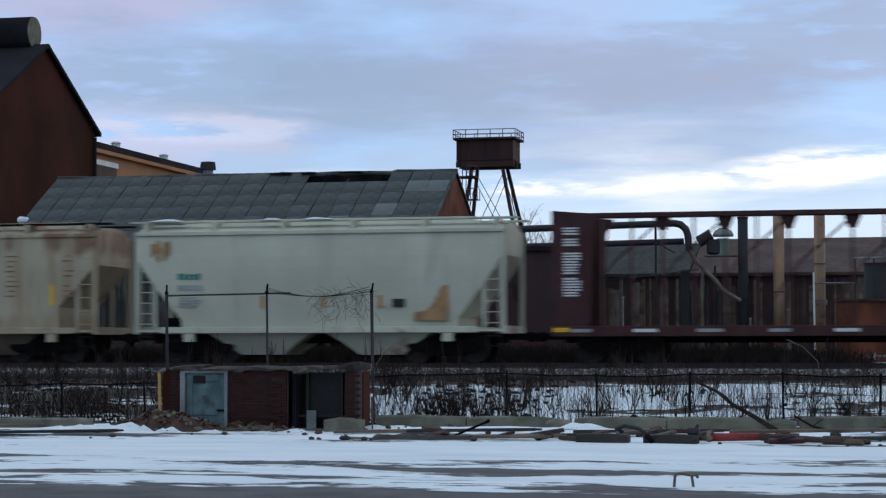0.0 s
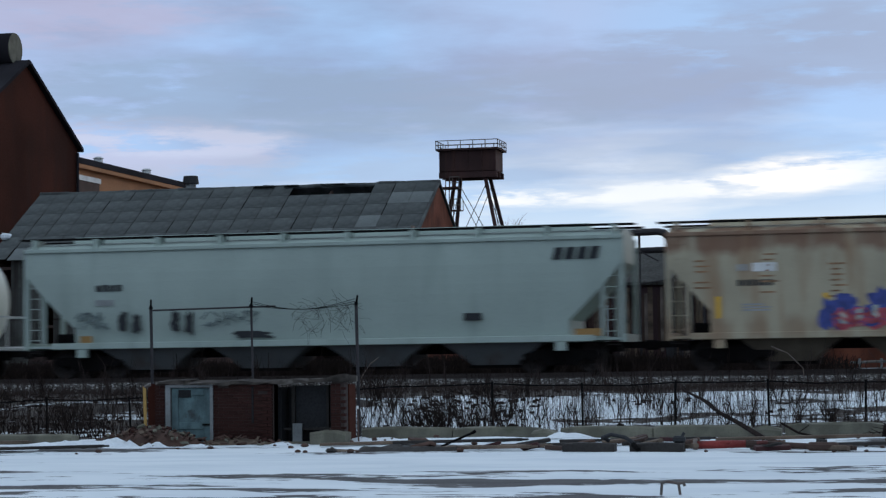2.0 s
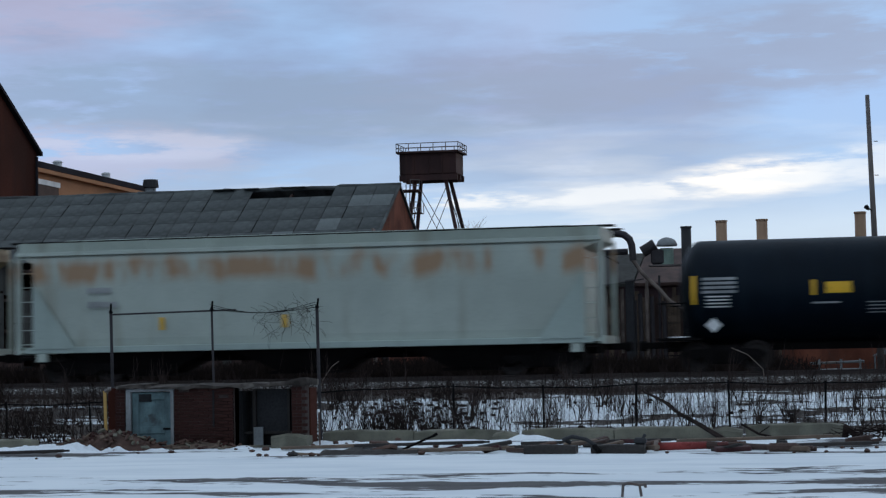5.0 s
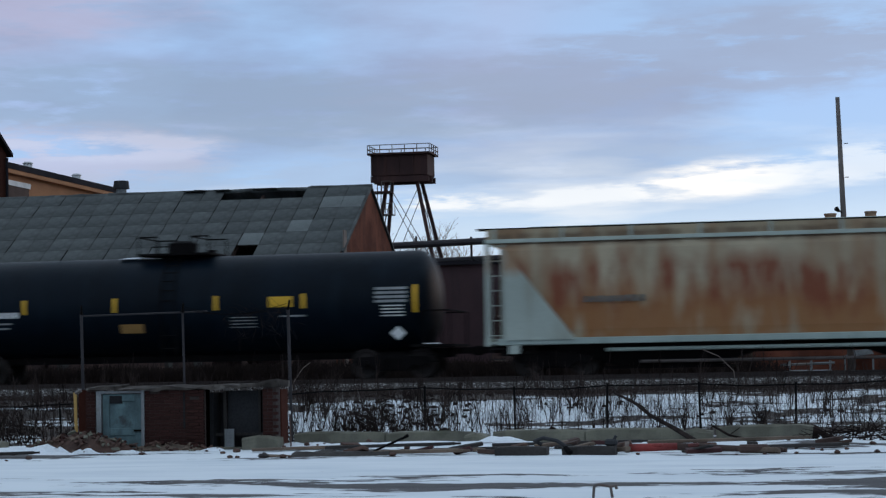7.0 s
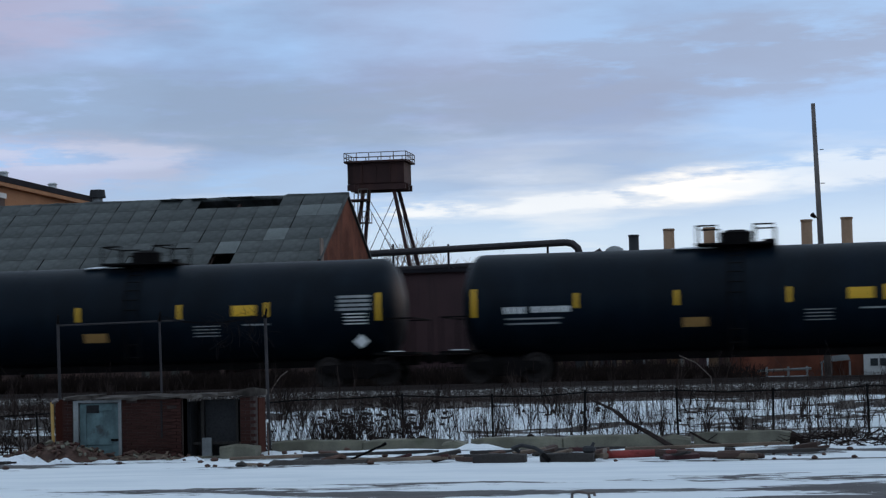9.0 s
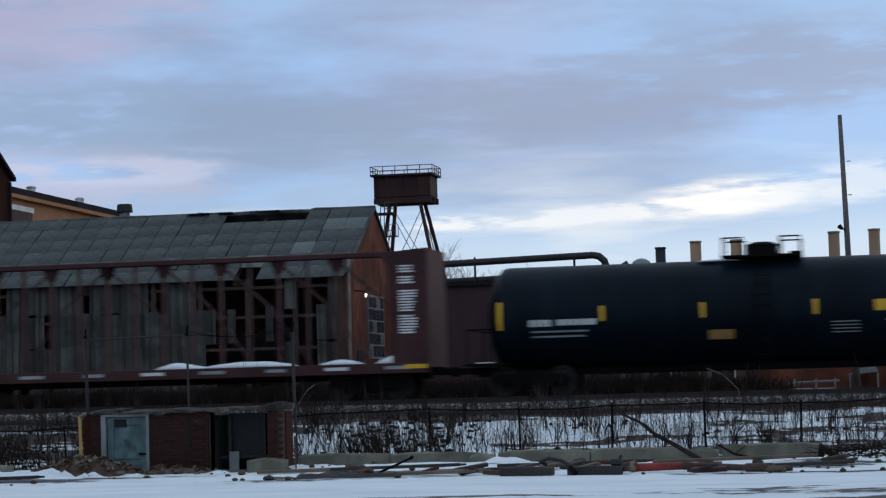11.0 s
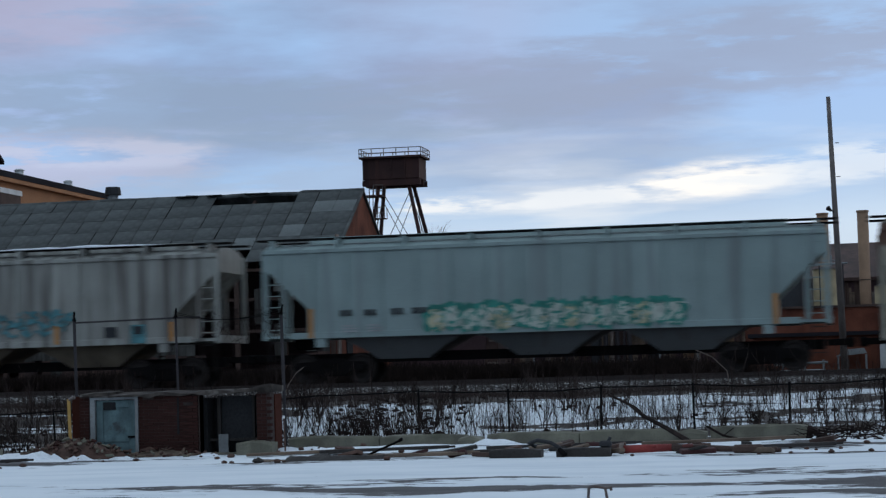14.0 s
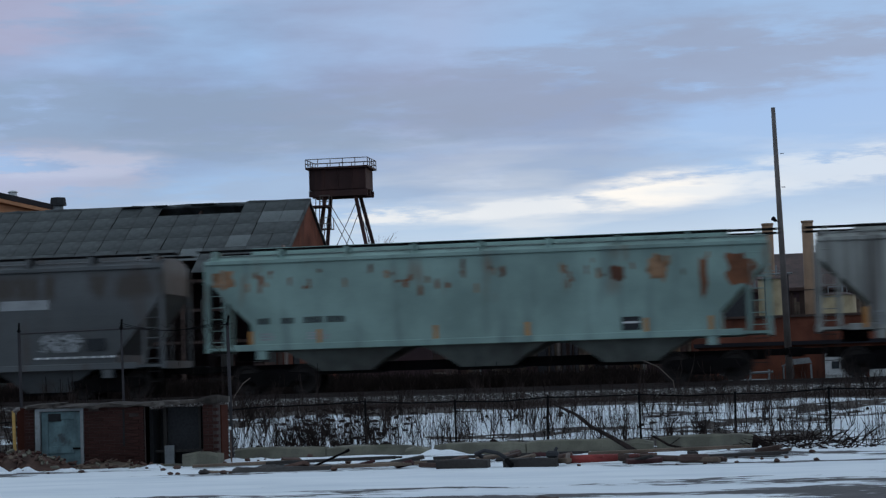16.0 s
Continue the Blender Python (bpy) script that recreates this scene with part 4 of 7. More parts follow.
        part("vent_pipe", Geo().tube((x + 0.2, 92.3, top), (x + 0.2, 92.3, top + 0.6), 0.04, seg=6), "door_frame", v)
        part("rail", Geo().path([(x - 0.4, 92, top + 0.1), (x - 0.4, 92, top + 0.35), (x + 0.4, 92, top + 0.35), (x + 0.4, 92, top + 0.1)], 0.025, 5), "door_frame", v)
    w = thing("vessel_rail", "thin pale handrail along the tops of the vessels", "rail")
    part("rail", Geo().tube((-3.46, 91.6, 5.75), (0.3, 91.6, 5.80), 0.04, seg=6), "door_frame", w)
    for x in (-3.4, -2.6, -1.7, -0.9, 0.1):
        part("stanchion", Geo().tube((x, 91.6, 3.9), (x, 91.6, 5.78), 0.03, seg=5), "pipe_dark", w)
    part("riser", Geo().path([(-1.35, 91.6, 5.2), (-1.35, 91.6, 6.4), (-0.6, 91.6, 6.2)], 0.045, 6), "door_frame", w)
    w = thing("standpipe", "thin white standpipe with faded bands", "pipe", group="standpipes")
    part("pipe", Geo().tube((-5.2, 93, 0.9), (-5.25, 93, 5.2), 0.045, seg=6), "white_mark", w)
    part("arm", Geo().path([(-5.25, 93, 4.75), (-4.5, 93, 4.72), (-3.4, 93, 4.74)], 0.04, 5), "door_frame", w)
    for x, z in ((-14.0, 4.2), (-6.5, 3.6), (-8.2, 3.2)):
        w = thing("standpipe", "short white standpipe with grey cap", "pipe", group="standpipes")
        part("pipe", Geo().tube((x, 95, 0.9), (x, 95, z), 0.045, seg=6), "door_frame", w)
        part("cap", Geo().tube((x, 95, z), (x, 95, z + 0.05), 0.08, seg=6), "grey_mark", w)


make_works()


def make_pole():
    p = thing("utility_pole", "tall bare grey wooden pole with a floodlight", "pole")
    part("shaft", Geo().tube((0.02, 75, 1.0), (-0.2, 75, 10.97), 0.135, 0.075, 10), "pole_wood", p, smooth=True)
    part("bracket", Geo().tube((-0.05, 74.95, 6.75), (-0.28, 74.9, 6.95), 0.025, seg=5), "steel_dark", p)
    part("floodlight", Geo().tube((-0.26, 74.9, 6.90), (-0.36, 74.8, 6.99), 0.05, 0.09, 10), "steel_dark", p)
    for z in (8.1, 9.3):
        part("peg", Geo().tube((-0.02, 74.9, z), (0.12, 74.9, z), 0.015, seg=5), "steel_dark", p)


make_pole()
l = thing("wall_lamp", "lit wall lamp on the brick gable", "lamp")
part("bulb", Geo().loft([[(-19.55 + r * math.cos(a), 83.1 + r * math.sin(a), z) for a in [q * math.pi / 6 for q in range(12)]] for r, z in ((0.03, 5.47), (0.055, 5.50), (0.058, 5.55), (0.035, 5.60))]), "lamp", l, "bright white bulb", True)
part("arm", Geo().tube((-20.05, 83.1, 5.75), (-19.55, 83.1, 5.7), 0.025, seg=5), "steel_dark", l)


# ---- the brick shack and the yard's edge ----
def make_shack():
    Y, ZT = 41.0, 1.27
    s = thing("brick_shack", "roofless-looking low red brick shack with concrete slab top", "shack")
    # openings: a door bay and an open bay between brick piers
    bw, bh, gap = 0.205, 0.058, 0.009
    bricks = Geo().box(0, bw, 0, 0.10, 0, bh, bevel=0.006).mesh("brick")
    bricks.materials.append(M["brick_red"])
    half = Geo().box(0, bw / 2 - gap / 2, 0, 0.10, 0, bh, bevel=0.006).mesh("half_brick")
    half.materials.append(M["brick_red"])
    rnd = random.Random(2)
    walls = [(-14.28, -12.96, 0), (-11.76, -11.46, 0.02), (-15.56, -15.32, 0)]
    n = 0
    for x0, x1, off in walls:
        part("wall_core", Geo().box(x0 + 0.02, x1 - 0.02, Y + 0.016 - off, Y + 0.3, -0.15, ZT), "mortar", s)
        rows = int((ZT + 0.1) / (bh + gap))
        for j in range(rows):
            z = -0.1 + j * (bh + gap)
            x = x0 - (bw / 2 if j % 2 else 0)
            while x < x1 - 0.05:
                if x < x0:
                    me, px, wid = half, x0, bw / 2
                elif x + bw > x1 + 0.01:
                    me, px, wid = half, x, bw / 2
                else:
                    me, px, wid = bricks, x, bw
                pier = -13.42 < px < -12.9
                if px + wid <= x1 + 0.03 and rnd.random() > 0.015:
                    part("brick", me, "brick_red", s, at=pose(px, Y - off - (0.045 if pier else 0) + rnd.uniform(-0.006, 0.006), z, 0, 0, rnd.uniform(-0.6, 0.6)))
                x += bw + gap
    part("pier_core", Geo().box(-13.36, -12.98, Y + 0.05, Y + 0.32, -0.15, ZT), "mortar", s)
    # side and back walls; inner faces near black for the shade inside
    part("side_wall", Geo().box(-15.75, -15.57, Y + 0.1, 41.8, -0.2, ZT), "brick_wall", s)
    part("side_wall", Geo().box(-11.62, -11.455, Y + 0.305, 41.8, -0.2, ZT - 0.05), "brick_wall", s)
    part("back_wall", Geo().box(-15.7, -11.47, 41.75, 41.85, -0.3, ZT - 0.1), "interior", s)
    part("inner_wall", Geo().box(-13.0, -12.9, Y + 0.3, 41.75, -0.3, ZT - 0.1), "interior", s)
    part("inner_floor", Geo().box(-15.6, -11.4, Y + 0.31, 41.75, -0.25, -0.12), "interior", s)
    # sagging slab edge, broken into lengths
    xs = [-15.52, -14.9, -13.9, -13.05, -12.2, -11.42]
    for i in range(5):
        a, b = xs[i], xs[i + 1]
        dz = rnd.uniform(-0.02, 0.03)
        g = Geo()
        rings = []
        for k in range(9):
            x = a + (b - a) * k / 8
            t0 = 0.06 * noise.noise((x * 3.1, 1, 0)) + dz
            t1 = 0.04 * noise.noise((x * 1.7, 5, 0)) + dz
            yf = Y - 0.10 + 0.05 * noise.noise((x * 3, 9, 0))
            rings.append([(x, yf, ZT - 0.015 + t0), (x, yf + 0.03, ZT + 0.055 + 2.2 * t1 + 0.03 * (x + 13.5) / 2), (x, 41.85, ZT + 0.08 + t1), (x, 41.85, ZT + 0.0)])
        part("roof_slab", g.loft(rings), "slab", s)
    # plank door in its frame
    d = part("door", Geo().box(-15.20, -14.36, Y + 0.06, Y + 0.10, -0.05, 1.18, bevel=0.01), "teal_door", s, "peeling pale blue door, closed and rotting")
    for x0, x1, z0, z1 in ((-15.20, -15.06, 0, 1.17), (-14.50, -14.36, 0, 1.17), (-15.06, -14.50, 1.02, 1.17), (-15.06, -14.50, 0.32, 0.47), (-15.06, -14.5, -0.02, 0.05)):
        part("stile", Geo().box(x0, x1, Y + 0.035, Y + 0.06, z0, z1, bevel=0.006), "teal_door", d)
    part("torn_panel", Geo().box(-15.05, -14.78, Y + 0.03, Y + 0.055, 0.98, 1.14), "interior", d)
    part("latch", Geo().box(-14.52, -14.36, Y + 0.0, Y + 0.035, 0.40, 0.44), "steel_dark", d)
    f = part("door_frame", Geo().box(-15.32, -15.22, Y - 0.02, Y + 0.1, -0.05, 1.24), "door_frame", s)
    part("jamb", Geo().box(-14.35, -14.285, Y - 0.02, Y + 0.1, -0.05, 1.24), "door_frame", f)
    part("head", Geo().box(-15.22, -14.35, Y - 0.02, Y + 0.1, 1.19, 1.24), "door_frame", f)
    # boards and frame inside the open bay
    part("board", Geo().box(-12.72, -11.80, 41.6, 41.65, 0.32, 1.2), "black_stack", s)
    part("stud", Geo().box(-12.75, -12.68, 41.5, 41.6, -0.1, 1.2), "tie", s)
    part("stud", Geo().box(-12.0, -11.95, 41.5, 41.6, -0.1, 1.2), "tie", s)
    part("crossbar", Geo().box(-12.9, -11.8, 41.45, 41.5, 0.28, 0.33), "tie", s)
    part("panel", Geo().box(-12.7, -12.5, 41.4, 41.44, -0.1, 0.42), "door_frame", s)
    part("cill", Geo().box(-12.92, -12.1, 40.8, 41.1, -0.1, 0.06, bevel=0.02), "concrete", s)
    part("crack", Geo().box(-13.45, -13.41, Y - 0.012, Y + 0.0, 0.45, 1.2), "interior", s)


make_shack()


# ---- the freight train; each car's own space has x along the track, z from the rail top, y away from the yard ----
CARS, WHEELSETS = [], []
SPEED = 18.43
SHARED = {}


def once(key, build, material):
    if key not in SHARED:
        me = build().mesh(key)
        me.materials.append(M[material])
        SHARED[key] = me
    return SHARED[key]


def wheelset_geo():
    g = Geo()
    for y in (-0.755, 0.755):
        s = -1 if y < 0 else 1
        prof = ((0.0, 0.10), (0.0, 0.16), (0.02, 0.20), (0.03, 0.34), (-0.01, 0.38), (-0.02, 0.445), (0.09, 0.455), (0.11, 0.48), (0.13, 0.48), (0.12, 0.36), (0.09, 0.34), (0.10, 0.14), (0.10, 0.08))
        g.loft([[(r * math.cos(a), y - s * (d - 0.06), r * math.sin(a)) for a in [2 * math.pi * q / 24 for q in range(24)]] for d, r in prof])
        for q in range(3):
            a = q * 2.094
            g.tube((0.07 * math.cos(a), y + s * 0.1, 0.07 * math.sin(a)), (0.07 * math.cos(a), y + s * 0.13, 0.07 * math.sin(a)), 0.025, seg=6)
    g.tube((0, -1.0, 0), (0, 1.0, 0), 0.085, seg=10)
    return g


def truck_geo():
    g = Geo()
    for y in (-1.0, 1.0):
        poly = [(-1.2, 0.52), (-1.05, 0.66), (-0.55, 0.68), (-0.35, 0.78), (0.35, 0.78), (0.55, 0.68), (1.05, 0.66), (1.2, 0.52), (1.08, 0.40), (0.72, 0.42), (0.42, 0.22), (-0.42, 0.22), (-0.72, 0.42), (-1.08, 0.40)]
        g.prism(poly, y - 0.09, y + 0.09)
        for x in (-0.89, 0.89):
            g.tube((x, y - 0.16, 0.457), (x, y + 0.16, 0.457), 0.12, seg=12)
        for x in (-0.2, 0, 0.2):
            g.tube((x, y - 0.12, 0.28), (x, y - 0.12, 0.6), 0.075, seg=8)
    g.box(-0.25, 0.25, -1.1, 1.1, 0.42, 0.72, bevel=0.04)
    return g


def coupler_geo():
    g = Geo()
    g.box(0, 0.75, -0.09, 0.09, 0.72, 0.92, bevel=0.02)
    g.box(0.55, 0.85, -0.16, 0.14, 0.66, 0.96, bevel=0.05)
    return g


def add_running_gear(c, half):
    """Two trucks with their wheelsets, and a coupler at each end."""
    for s in (-1, 1):
        t = part("truck", once("truck", truck_geo, "steel_dark"), "steel_dark", c, at=pose(s * (half - 2.0), 0, 0))
        for x in (-0.89, 0.89):
            w = part("wheelset", once("wheelset", wheelset_geo, "wheel"), "wheel", t, at=pose(x, 0, 0.457))
            WHEELSETS.append((w, x))
        part("coupler", once("coupler", coupler_geo, "steel_dark"), "steel_dark", c, at=pose(s * (half - 0.15), 0, 0, 0, 0, 0 if s > 0 else 180))
    part("centre_sill", Geo().box(-half + 0.2, half - 0.2, -0.3, 0.3, 0.62, 0.92), "steel_dark", c)


def ladder(g, x, y, z0, z1, w=0.42, n=6):
    for xx in (x - w / 2, x + w / 2):
        g.tube((xx, y, z0), (xx, y, z1), 0.018, seg=5)
    for i in range(n):
        z = z0 + 0.1 + (z1 - z0 - 0.2) * i / (n - 1)
        g.tube((x - w / 2, y, z), (x + w / 2, y, z), 0.014, seg=5)
    return g


def marks(c, x, z, w, h, rows, material="black_mark", y=-1.535, fill=0.7, seed=1):
    """Unreadable stencilled lines as plain bars."""
    rnd = random.Random(seed)
    for r in range(rows):
        zz = z - r * h * 1.7
        part("marking", Geo().box(x, x + w * rnd.uniform(0.7, 1.0), y - 0.004, y, zz - h / 2, zz + h / 2), material, c)


def blocks(c, x, z, n, w, h, gapw, material="black_mark", y=-1.54, seed=1, slant=0.0):
    """A row of plain bars, one to a character."""
    rnd = random.Random(seed)
    for i in range(n):
        xx, hh = x + i * (w + gapw), h * rnd.uniform(0.88, 1.0)
        part("marking", Geo().prism([(xx, z), (xx + w * 0.92, z), (xx + w * 0.92 + slant, z + hh), (xx + slant, z + hh)], y - 0.004, y), material, c)


def blob(c, x, z, w, h, material, y, seed, wob=0.3, name="graffiti"):
    """A sprayed patch with a wavering edge."""
    k = 28
    pts = []
    for i in range(k):
        a = 2 * math.pi * i / k
        r = 1 + wob * noise.noise((math.cos(a) * 2.1 + seed * 3.7, math.sin(a) * 2.1, seed))
        sq = max(abs(math.cos(a)), abs(math.sin(a))) ** -0.7
        pts.append((x + w / 2 * r * sq * math.cos(a), z + h / 2 * r * sq * math.sin(a)))
    part(name, Geo().prism(pts, y - 0.003, y), material, c)


def scrawl(c, x0, x1, z0, z1, n, material, y, seed, w=0.05, name="graffiti"):
    """One sprayed tag: overlapping strokes."""
    rnd = random.Random(seed)
    g = Geo()
    for k in range(n):
        x, z = x0 + (x1 - x0) * (k + rnd.random()) / n, rnd.uniform(z0, z1)
        a, q = rnd.uniform(-1.4, 1.4), rnd.uniform(0.12, 0.32)
        ca, sa, ww = math.cos(a) * q, math.sin(a) * q, w * rnd.uniform(0.6, 1.5)
        nx, nz = -math.sin(a) * ww / 2, math.cos(a) * ww / 2
        yy = y - 0.00012 * k
        z = min(max(z, z0 + abs(sa) / 2), z1 - abs(sa) / 2)
        g.prism([(x - ca / 2 - nx, z - sa / 2 - nz), (x + ca / 2 - nx, z + sa / 2 - nz), (x + ca / 2 + nx, z + sa / 2 + nz), (x - ca / 2 + nx, z - sa / 2 + nz)], yy - 0.002, yy)
    tagged(part(name, g, material, c), kind="stuff")


def hopper(name, label, X0, X1, body, ends=(1.35, 0.85, 1.8), bays=3, style="slab", top=4.5, bay_mat=None, roof="slab", eave=4.08, sill=1.03, sill_mat=None, trim=None):
    """Covered hopper car between X0 and X1 (its place on the line at mid-clip)."""
    half = (X1 - X0) / 2
    c = thing(name, label, "hopper car", pose((X0 + X1) / 2, YT, ZR), "freight train")
    CARS.append((c, (X0 + X1) / 2))
    inset, drop0, drop1 = ends
    trim = trim or body
    # body shell, ring by ring from the sill to the roof
    zs = [sill, sill + 0.35, eave - drop1, eave - drop1 + 0.01] + [eave - drop1 + (drop1 - drop0) * k / 6 for k in range(1, 7)] + [eave - drop0 + 0.4, eave - 0.12, eave]
    rings = []
    for z in zs:
        if z <= eave - drop1:
            i = inset
        elif z >= eave - drop0:
            i = 0.06
        else:
            f = (z - (eave - drop1)) / (drop1 - drop0)
            i = 0.06 + (inset - 0.06) * ((1 - f) if style == "slab" else (1 - f) ** 1.15 if style == "round" else (1 - f))
        if style == "round":
            f = (z - sill) / (eave - sill)
            y = 1.36 + 0.19 * math.sin(min(1, f * 1.25) * math.pi * 0.62) - 0.10 * max(0, f - 0.8) * 5 * 0.6
        else:
            y = 1.5
        a, b = -half + i, half - i
        rings.append([(a, -y, z), (b, -y, z), (b, y, z), (a, y, z)])
    a = half - 0.06
    yt = rings[-1][0][1]
    for z, y in ((eave + 0.16, -yt * 0.8), (eave + 0.27, -yt * 0.45), (eave + 0.30, -yt * 0.1)):
        rings.append([(-a, -y, z), (a, -y, z), (a, y, z), (-a, y, z)])
    part("body", Geo().loft(rings), body, c)
    face = -1.5 if style != "round" else -1.55
    if style == "ribs":
        n = int((2 * half - 1.0) / 1.02)
        for i in range(n + 1):
            x = -half + 0.5 + i * (2 * half - 1.0) / n
            d = max(0.0, inset - (half - abs(x)))
            zb = sill if d <= 0 else eave - drop1 + (drop1 - drop0) * d / inset
            part("side_post", Geo().box(x - 0.06, x + 0.06, face - 0.055, face, zb, eave - 0.02, bevel=0.015), body, c)
    if style == "slab":
        for i in range(1, 8):
            x = -half + i * half / 4
            part("seam", Geo().box(x - 0.012, x + 0.012, face - 0.006, face, sill, eave - 0.02), body, c)
    # top chord, side sills
    for s in (-1, 1):
        y0, y1 = (s * 1.56, s * 1.47) if s < 0 else (1.47, 1.56)
        part("top_chord", Geo().box(-half + 0.02, half - 0.02, y0, y1, eave - 0.06, eave + 0.06, bevel=0.01), trim, c)
        part("side_sill", Geo().box(-half + inset * 0.55, half - inset * 0.55, min(s * 1.54, s * 1.40), max(s * 1.54, s * 1.40), sill - 0.1, sill + 0.1, bevel=0.015), sill_mat or body, c)
    # roof walk and hatch coaming
    for s in (-1, 1):
        yy = s * 0.95
        part("running_board", Geo().box(-half - 0.3, half + 0.3, yy - 0.22, yy + 0.22, top - 0.05, top), "steel_dark" if roof != "pale" else trim, c)
    n = max(5, int(half))
    for i in range(n + 1):
        x = -half + 0.3 + i * (2 * half - 0.6) / n
        part("board_bracket", Geo().box(x - 0.04, x + 0.04, -1.5, -0.75, eave + 0.04, top - 0.05), trim, c)
    hatch = Geo()
    hatch.loft([[(x, -0.32, eave + 0.28), (x, 0.32, eave + 0.28), (x, 0.24, top + 0.08), (x, -0.24, top + 0.08)] for x in (-half + 1.2, half - 1.2)])
    part("roof_hatch", hatch, trim, c)
    # hopper bays; a darker bay_mat puts underbody shade into their colour
    span = 2 * half - 2 * inset - 1.1
    for k in range(bays):
        xc = -span / 2 + span * (k + 0.5) / bays
        w = span / bays * 0.5
        g = Geo()
        g.loft([[(xc - w * q, -yy, z), (xc + w * q, -yy, z), (xc + w * q, yy, z), (xc - w * q, yy, z)] for z, q, yy in ((sill - 0.03, 0.92, 1.34), (sill - 0.41, 0.60, 1.10), (sill - 0.77, 0.36, 0.86))])
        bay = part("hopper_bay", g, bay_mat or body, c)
        part("outlet_gate", Geo().box(xc - w * 0.45, xc + w * 0.45, -0.75, 0.75, sill - 0.86, sill - 0.77), "steel_dark", bay)
    # end frames: corner posts, sloping braces, platform, ladders
    for s in (-1, 1):
        e = s * (half - 0.05)
        for yy in (-1.46, 1.46):
            part("corner_post", Geo().box(e - 0.06, e + 0.06, yy - 0.05, yy + 0.05, sill - 0.1, eave), trim, c)
            part("inner_post", Geo().box(e - s * 0.62 - 0.04, e - s * 0.62 + 0.04, yy - 0.04, yy + 0.04, sill, eave - drop0 - 0.42), trim, c)
        part("end_platform", Geo().box(min(e, e - s * inset), max(e, e - s * inset), -1.45, 1.45, sill - 0.06, sill + 0.02), trim, c)
        part("end_beam", Geo().box(e - 0.08, e + 0.08, -1.5, 1.5, sill - 0.12, sill + 0.12), trim, c)
        g = Geo()
        ladder(g, e - s * 0.32, -1.5, sill + 0.1, eave - 0.2 if style != "round" else eave - drop0, 0.4, 7)
        part("side_ladder", g, trim, c)
        g = Geo()
        ladder(g, e - s * 0.3, -1.45, 0.42, sill - 0.1, 0.4, 2)
        part("sill_step", g, "wheel", c)
        part("jacking_pad", Geo().box(e - s * (inset + 0.2) - 0.16, e - s * (inset + 0.2) + 0.16, -1.52, -1.3, sill - 0.36, sill), trim, c)
    g = Geo()
    ring = [(half - 0.02, 0.45 + 0.26 * math.cos(a), 2.2 + 0.26 * math.sin(a)) for a in [2 * math.pi * q / 14 for q in range(15)]]
    part("brake_wheel", g.path(ring, 0.02, 5), "steel_dark", c)
    part("air_tank", Geo().tube((-half + 0.7, -0.4, 1.25), (-half + 1.5, -0.4, 1.25), 0.2, seg=12), "steel_dark", c)
    add_running_gear(c, half)
    return c, half, face


